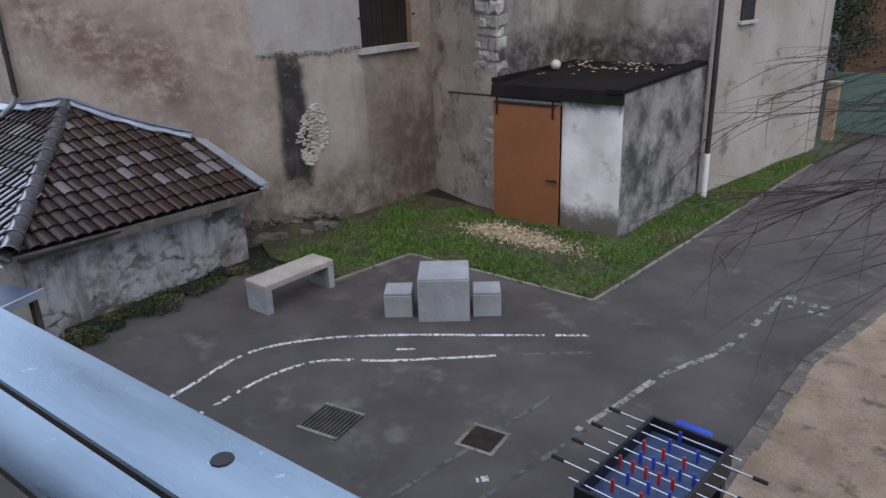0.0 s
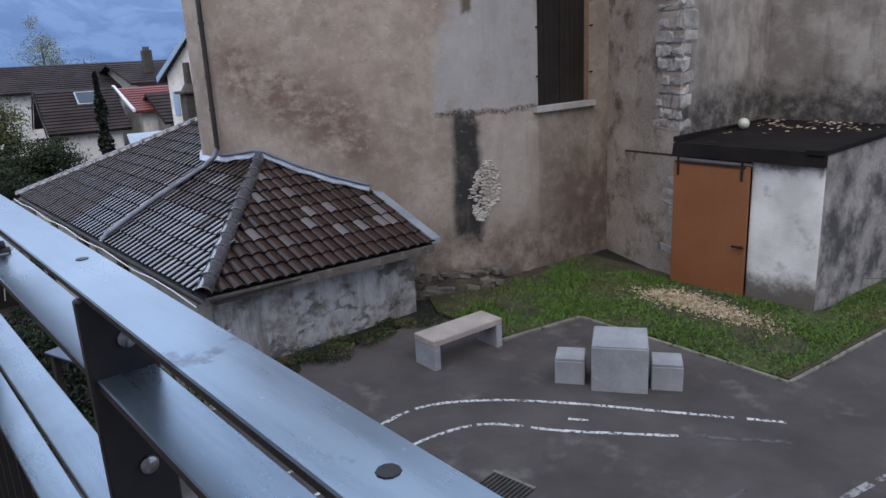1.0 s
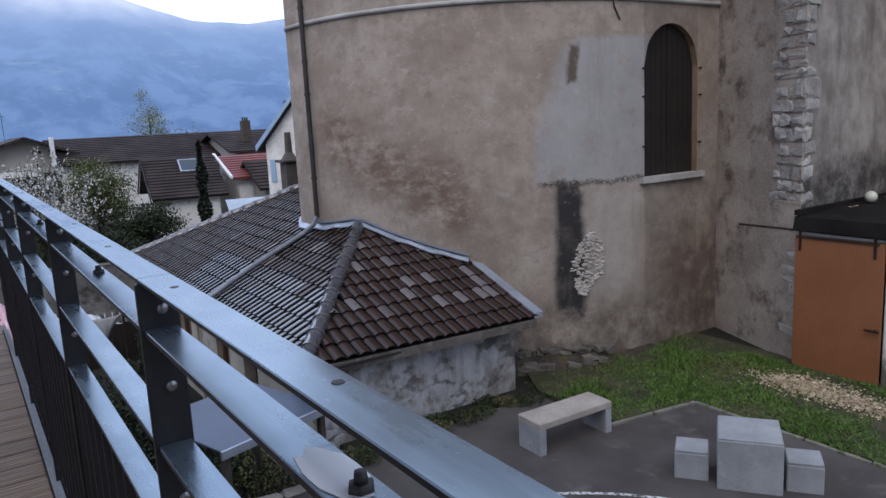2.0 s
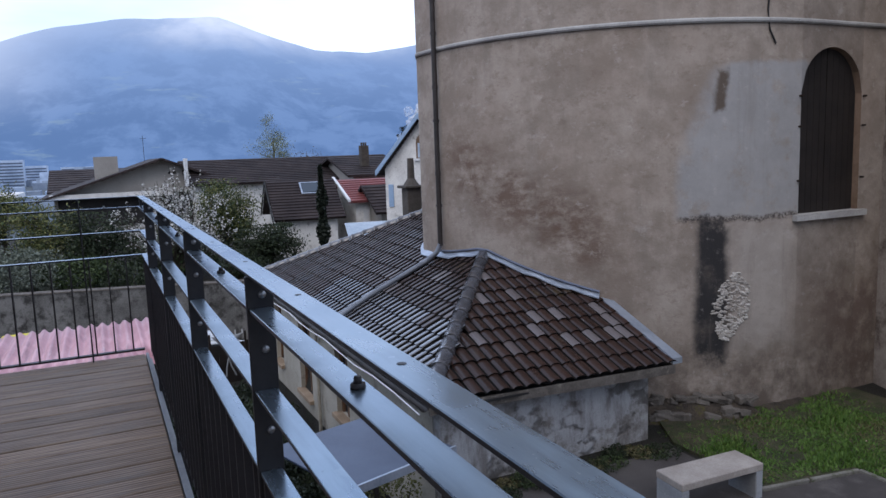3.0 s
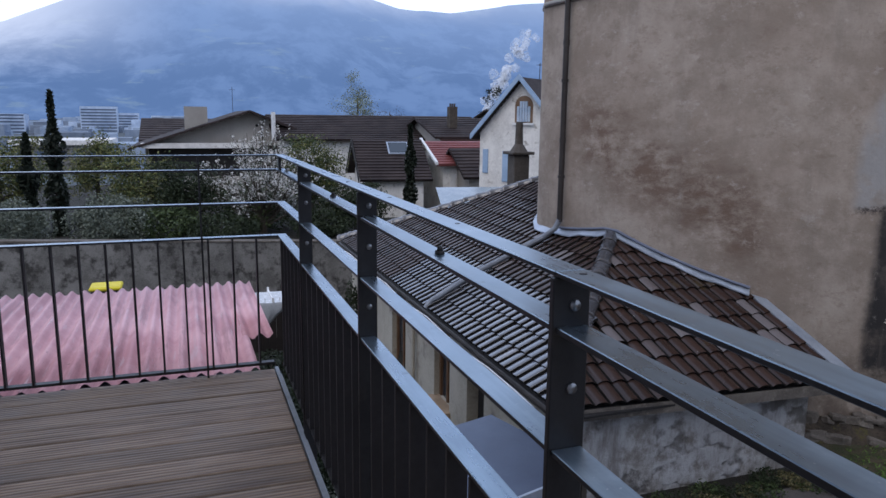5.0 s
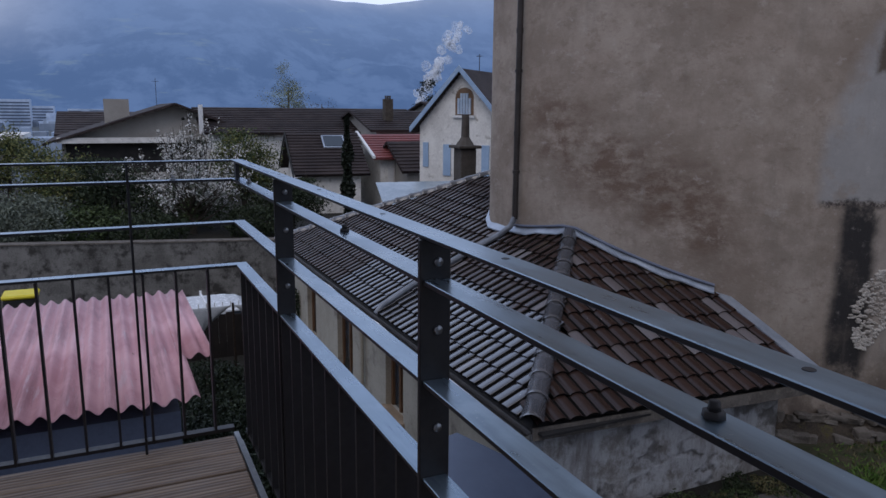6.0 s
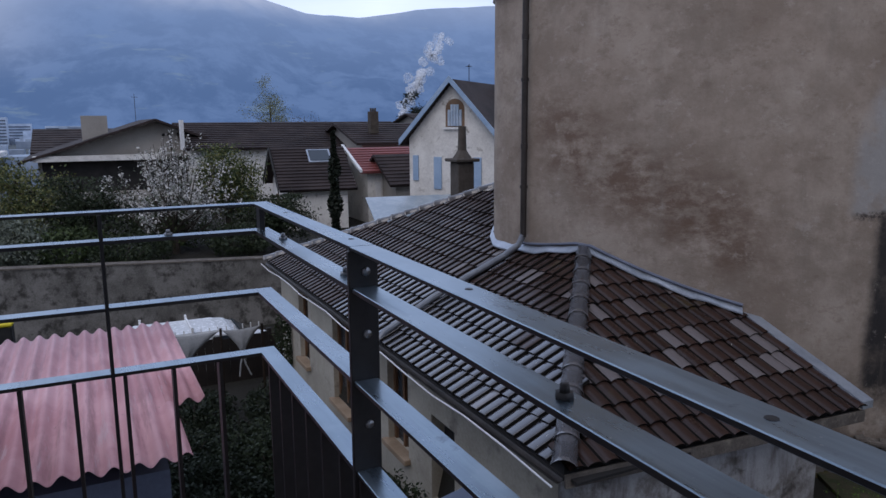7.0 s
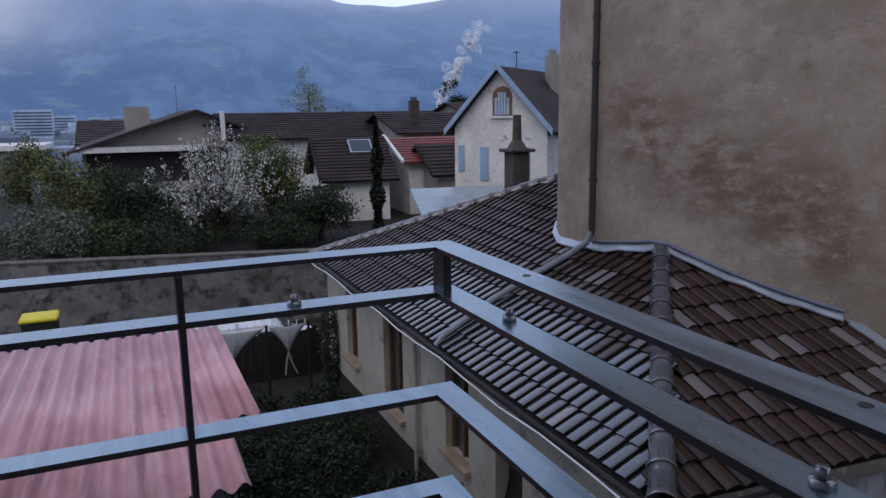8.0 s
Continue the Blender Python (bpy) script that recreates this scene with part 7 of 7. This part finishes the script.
blossom_tree((-34.0, 3.0, -3.7), 4.3, 2.5, "fruit tree covered in white blossom", 5)
tree("tree", (-35.5, 5.3, -3.7), 3.9, 1.7, M_LEAF, 4200, 0.10, "dense green tree beside the blossom", seed=6, second=M_LEAFYELLOW)
tree("tree", (-33.5, 6.9, -3.8), 2.0, 1.6, M_LEAFDARK, 3600, 0.09, "dark leafy bush below the white house", seed=7)
tree("tree", (-36.0, -1.8, -3.8), 3.6, 1.5, M_LEAFYELLOW, 3000, 0.10, "yellow-green spring tree above the wall", seed=8, second=M_LEAF)
tree("tree", (-34.5, 0.2, -3.8), 2.9, 1.6, M_LEAFDARK, 3200, 0.10, "dark green tree above the wall", seed=9)
tree("tree", (-38.0, -7.5, -3.8), 3.8, 2.4, M_LEAFYELLOW, 3600, 0.11, "yellow-green spring tree above the wall", seed=15, second=M_LEAF)
tree("tree", (-37.0, -12.5, -3.8), 3.2, 2.2, M_LEAFDARK, 3000, 0.11, "dark green tree above the wall", seed=16)
shrub("shrub", (-33.0, -2.7, -3.75), 1.5, 1.75, M_OLIVE, 5200, 0.085, "rounded grey-green olive bush", 31, "olive bushes")
shrub("shrub", (-32.4, -6.4, -3.6), 1.6, 1.6, M_OLIVE, 4200, 0.085, "rounded grey-green olive bush", 32, "olive bushes")
shrub("shrub", (-32.6, 5.2, -3.7), 1.3, 1.1, M_LEAFDARK, 2600, 0.08, "dark low bush on the retaining wall", 33, "wall bushes")
shrub("shrub", (-35.6, 2.9, -3.7), 1.9, 2.0, M_LEAF, 4200, 0.08, "leafy green bush below the blossom", 36, "wall bushes")
shrub("shrub", (-32.4, 1.2, -3.7), 1.5, 1.0, M_LEAFDARK, 2600, 0.08, "dark low bush on the retaining wall", 34, "wall bushes")
shrub("shrub", (-33.0, -0.9, -3.7), 1.4, 1.3, M_LEAF, 2600, 0.08, "dark low bush on the retaining wall", 35, "wall bushes")
tree("tree", (-43.0, -4.2, -3.8), 4.2, 1.3, M_LEAFYELLOW, 2600, 0.10, "yellow-green spring tree above the wall", seed=18, second=M_LEAF)
cypress((-34.0, 9.5, -3.9), 4.75, 0.27, "slim dark cypress by the white house", 1)
cypress((-36.0, -5.0, -4.0), 6.1, 0.42, "tall dark cypress above the wall", 2)
cypress((-36.0, -6.0, -4.0), 4.4, 0.38, "smaller dark cypress beside a taller one", 3)
tree("poplar", (-80.0, 17.7, -4.0), 9.8, 2.3, M_LIGHTGREEN, 2600, 0.11, "pale bare poplar just coming into leaf", seed=21, low=0.4)
tree("tree", (-84.0, 22.0, -4.0), 6.6, 2.6, M_BARK, 700, 0.14, "bare brown tree behind the roofs", seed=22, low=0.5)
tree("pine", (-72.0, 30.0, -4.0), 8.2, 1.7, M_CYPRESS, 2600, 0.17, "dark pine behind the gable", seed=23, low=0.3)

# bare tree at the sand bed, its twigs reaching over the court
bt = thing("bare_tree", (2.6, 7.6, COURT), "leafless tree with long thin drooping twigs", "tree")
rng = random.Random(77)
bm = bmesh.new()
bm_cyl(bm, (0, 0, -0.2), (0.1, -0.1, 4.6), 0.16, 0.07, 10)
part("trunk", bm, M_BARK, bt)


def twig(p, d, length, r, level):
    pts = [Vector(p)]
    d = Vector(d).normalized()
    n = 6
    for i in range(n):
        d = (d + Vector((rng.uniform(-0.12, 0.12), rng.uniform(-0.12, 0.12), rng.uniform(-0.10, 0.05)))).normalized()
        pts.append(pts[-1] + d * length / n)
    for i, (a, b) in enumerate(zip(pts[:-1], pts[1:])):
        bm_cyl(bm, a, b, r * (1 - i / n * 0.75), r * (1 - (i + 1) / n * 0.75), 5, caps=False)
    if level:
        for i in range(2, n + 1):
            for _ in range(2 if level > 1 else 1):
                e = (d + Vector((rng.uniform(-0.7, 0.7), rng.uniform(-0.7, 0.7), rng.uniform(-0.35, 0.35)))).normalized()
                twig(pts[i], e, length * rng.uniform(0.35, 0.6), r * 0.5, level - 1)


for k in range(8):
    bm = bmesh.new()
    twig((0.05, -0.05, 3.0 + k * 0.17), (-1.0, rng.uniform(-0.1, 0.5), rng.uniform(-0.12, 0.16)), rng.uniform(2.6, 3.9), 0.017, 2)
    part("limb", bm, M_TWIG, bt)

# ---- far end of the lane ----
gf = thing("green_fence", (-1.2, 23.4, COURT), "pale green mesh fence across the lane", "fence")
for k in range(6):
    box_part("panel", (-2.3 + k * 1.6, -0.02, 0.05), (-0.74 + k * 1.6, 0.02, 1.7), M_GREENFENCE, gf)
    box_part("post", (-2.36 + k * 1.6, -0.05, 0.0), (-2.30 + k * 1.6, 0.05, 1.8), M_KERB, gf)
gp = thing("gate_post", (-3.3, 22.2, COURT), "ochre rendered gate post by the lane", "gate post")
box_part("pillar", (-0.14, -0.14, 0), (0.14, 0.14, 1.5), M_OCHRE, gp, 0.01)
box_part("cap", (-0.18, -0.18, 1.5), (0.18, 0.18, 1.6), M_KERB, gp, 0.01)
bk, o = gable_y("house", -4.0, 6.0, 27.0, 36.0, COURT, 1.0, 3.2, M_WINDOWWOOD, M_FARTILE, "brown boarded building across the lane", 0.4, 8)
tree("tree", (-3.6, 24.4, COURT), 5.5, 1.1, M_LEAFDARK, 1800, 0.08, "ivy-clad dark tree at the lane's end", seed=41)

# ---- utility pole ----
pl = thing("utility_pole", pose(-14.0, -2.9, -4.6, 0, -1.0, 0), "dark wooden utility pole with a small lamp and cables", "utility pole")
cyl_part("pole", (0, 0, 0), (0, 0, 6.85), 0.075, M_TWIG, pl, 0.055)
lampb = cyl_part("lamp_arm", (0, 0, 6.05), (0.05, 0.16, 6.12), 0.012, M_RUST, pl, seg=6)
box_part("lamp_head", (-0.05, 0.14, 6.06), (0.09, 0.32, 6.13), M_RUST, lampb, 0.01)
for k in range(3):
    box_part("insulator", (-0.03, -0.12 - 0.04 * k, 6.3 + 0.13 * k), (0.03, -0.05, 6.34 + 0.13 * k), M_RUST, pl)

# ---- town in the valley ----
rng = np.random.default_rng(9)
cv, cf = [], []
for _ in range(900):
    d = 150 + 2150 * rng.uniform(0, 1) ** 1.4
    a = radians(rng.uniform(-38, 42))
    x, y = -d * math.cos(a), d * math.sin(a)
    zb = ground_z(x, y) - 1
    g_ = min(1.0, 0.25 + d / 900)
    w_, l_, h_ = rng.uniform(6, 26) * g_, rng.uniform(6, 30) * g_, rng.choice((5, 6, 8, 10, 13, 16), p=(0.3, 0.25, 0.2, 0.12, 0.08, 0.05)) * (0.55 + 0.45 * g_)
    k = len(cv)
    cv += [(x + sx * w_ / 2, y + sy * l_ / 2, zb + sz * h_ * 1.1) for sz in (0, 1) for sx, sy in ((-1, -1), (1, -1), (1, 1), (-1, 1))]
    cf += [tuple(k + i for i in f) for f in ((0, 1, 2, 3), (4, 5, 6, 7), (0, 1, 5, 4), (1, 2, 6, 5), (2, 3, 7, 6), (3, 0, 4, 7))]
cm = bpy.data.meshes.new("town")
cm.from_pydata(cv, [], cf)
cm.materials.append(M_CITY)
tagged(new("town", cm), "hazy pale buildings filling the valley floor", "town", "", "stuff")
hall = thing("warehouse", (-150.0, -19.5, ground_z(-150, -19)), "long low pale hall with a flat white roof", "warehouse")
hz = -ground_z(-150, -19)
box_part("wall", (-8, -7.5, -1), (8, 7.0, hz - 4.0), M_RETAIN, hall)
box_part("roof", (-8.5, -8.0, hz - 4.0), (8.5, 7.5, hz - 3.2), M_HOUSE, hall, label="flat white roof edge")
for k in range(5):
    box_part("window", (8.0, -7.0 + k * 2.8, hz - 6.2), (8.06, -5.0 + k * 2.8, hz - 5.0), M_CITYWIN, hall)
office = thing("office_block", pose(-120.0, -30.0, ground_z(-120, -30)) @ Matrix.Diagonal((1, 0.62, 0.88, 1)), "terraced office block banded in white and grey", "office building")
oz = -ground_z(-120, -24)
box_part("core", (-6, -5.5, -1), (4, 5.0, oz - 0.4), M_RETAIN, office)
for k in range(7):
    box_part("parapet", (3.9, -5.7, oz - 6.6 + k * 0.95), (4.6 - k * 0.05, 5.2, oz - 6.15 + k * 0.95), M_TRIM, office, label="white balcony band")
blocks = [(-820, -78, 14, 34, 26), (-900, -60, 16, 30, 20), (-760, -150, 14, 34, 18), (-1100, 10, 14, 40, 17), (-1250, -20, 16, 50, 17), (-1300, 110, 18, 46, 15), (-860, -220, 16, 36, 20), (-1900, 330, 18, 60, 14)]
for x, y, w_, l_, h_ in blocks:
    zb = ground_z(x, y)
    ab = thing("apartment_block", (x, y, zb), "pale hazy apartment block with rows of windows", "apartment block", "far apartment blocks")
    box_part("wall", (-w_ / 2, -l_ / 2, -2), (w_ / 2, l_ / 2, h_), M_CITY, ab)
    for fl in range(int(h_ // 3)):
        box_part("window", (w_ / 2, -l_ / 2 + 1.0, fl * 3 + 1.2), (w_ / 2 + 0.3, l_ / 2 - 1.0, fl * 3 + 2.5), M_CITYWIN, ab)

# ---- mountain ----
RIDGE_Y = [-4500, -2200, -977, -654, -417, -103, 150, 348, 557, 640, 770, 990, 1280, 1675, 2300, 3200, 5200]
RIDGE_Z = [700, 620, 300, 375, 480, 578, 618, 640, 650, 625, 583, 520, 512, 580, 640, 560, 700]
bm = bmesh.new()
nu, nv = 220, 36
grid = []
for i in range(nu + 1):
    y = -4500 + 9700 * i / nu
    rz = float(np.interp(y, RIDGE_Y, RIDGE_Z)) + 9 * noise.fractal((y * 0.004, 1.0, 0.0), 1.0, 2.0, 5)
    col = []
    for j in range(nv + 1):
        v = j / nv
        x = -2300 - 1200 * v
        f = v ** 1.25 * 0.92 + 0.08 * v
        rough_ = 70 * noise.fractal((x * 0.0022, y * 0.0022, 2.0), 1.0, 2.0, 6) * math.sin(math.pi * v)
        col.append(bm.verts.new((x, y, -40 + (rz + 40) * f + rough_)))
    grid.append(col)
for i in range(nu):
    for j in range(nv):
        bm.faces.new((grid[i][j], grid[i + 1][j], grid[i + 1][j + 1], grid[i][j + 1]))
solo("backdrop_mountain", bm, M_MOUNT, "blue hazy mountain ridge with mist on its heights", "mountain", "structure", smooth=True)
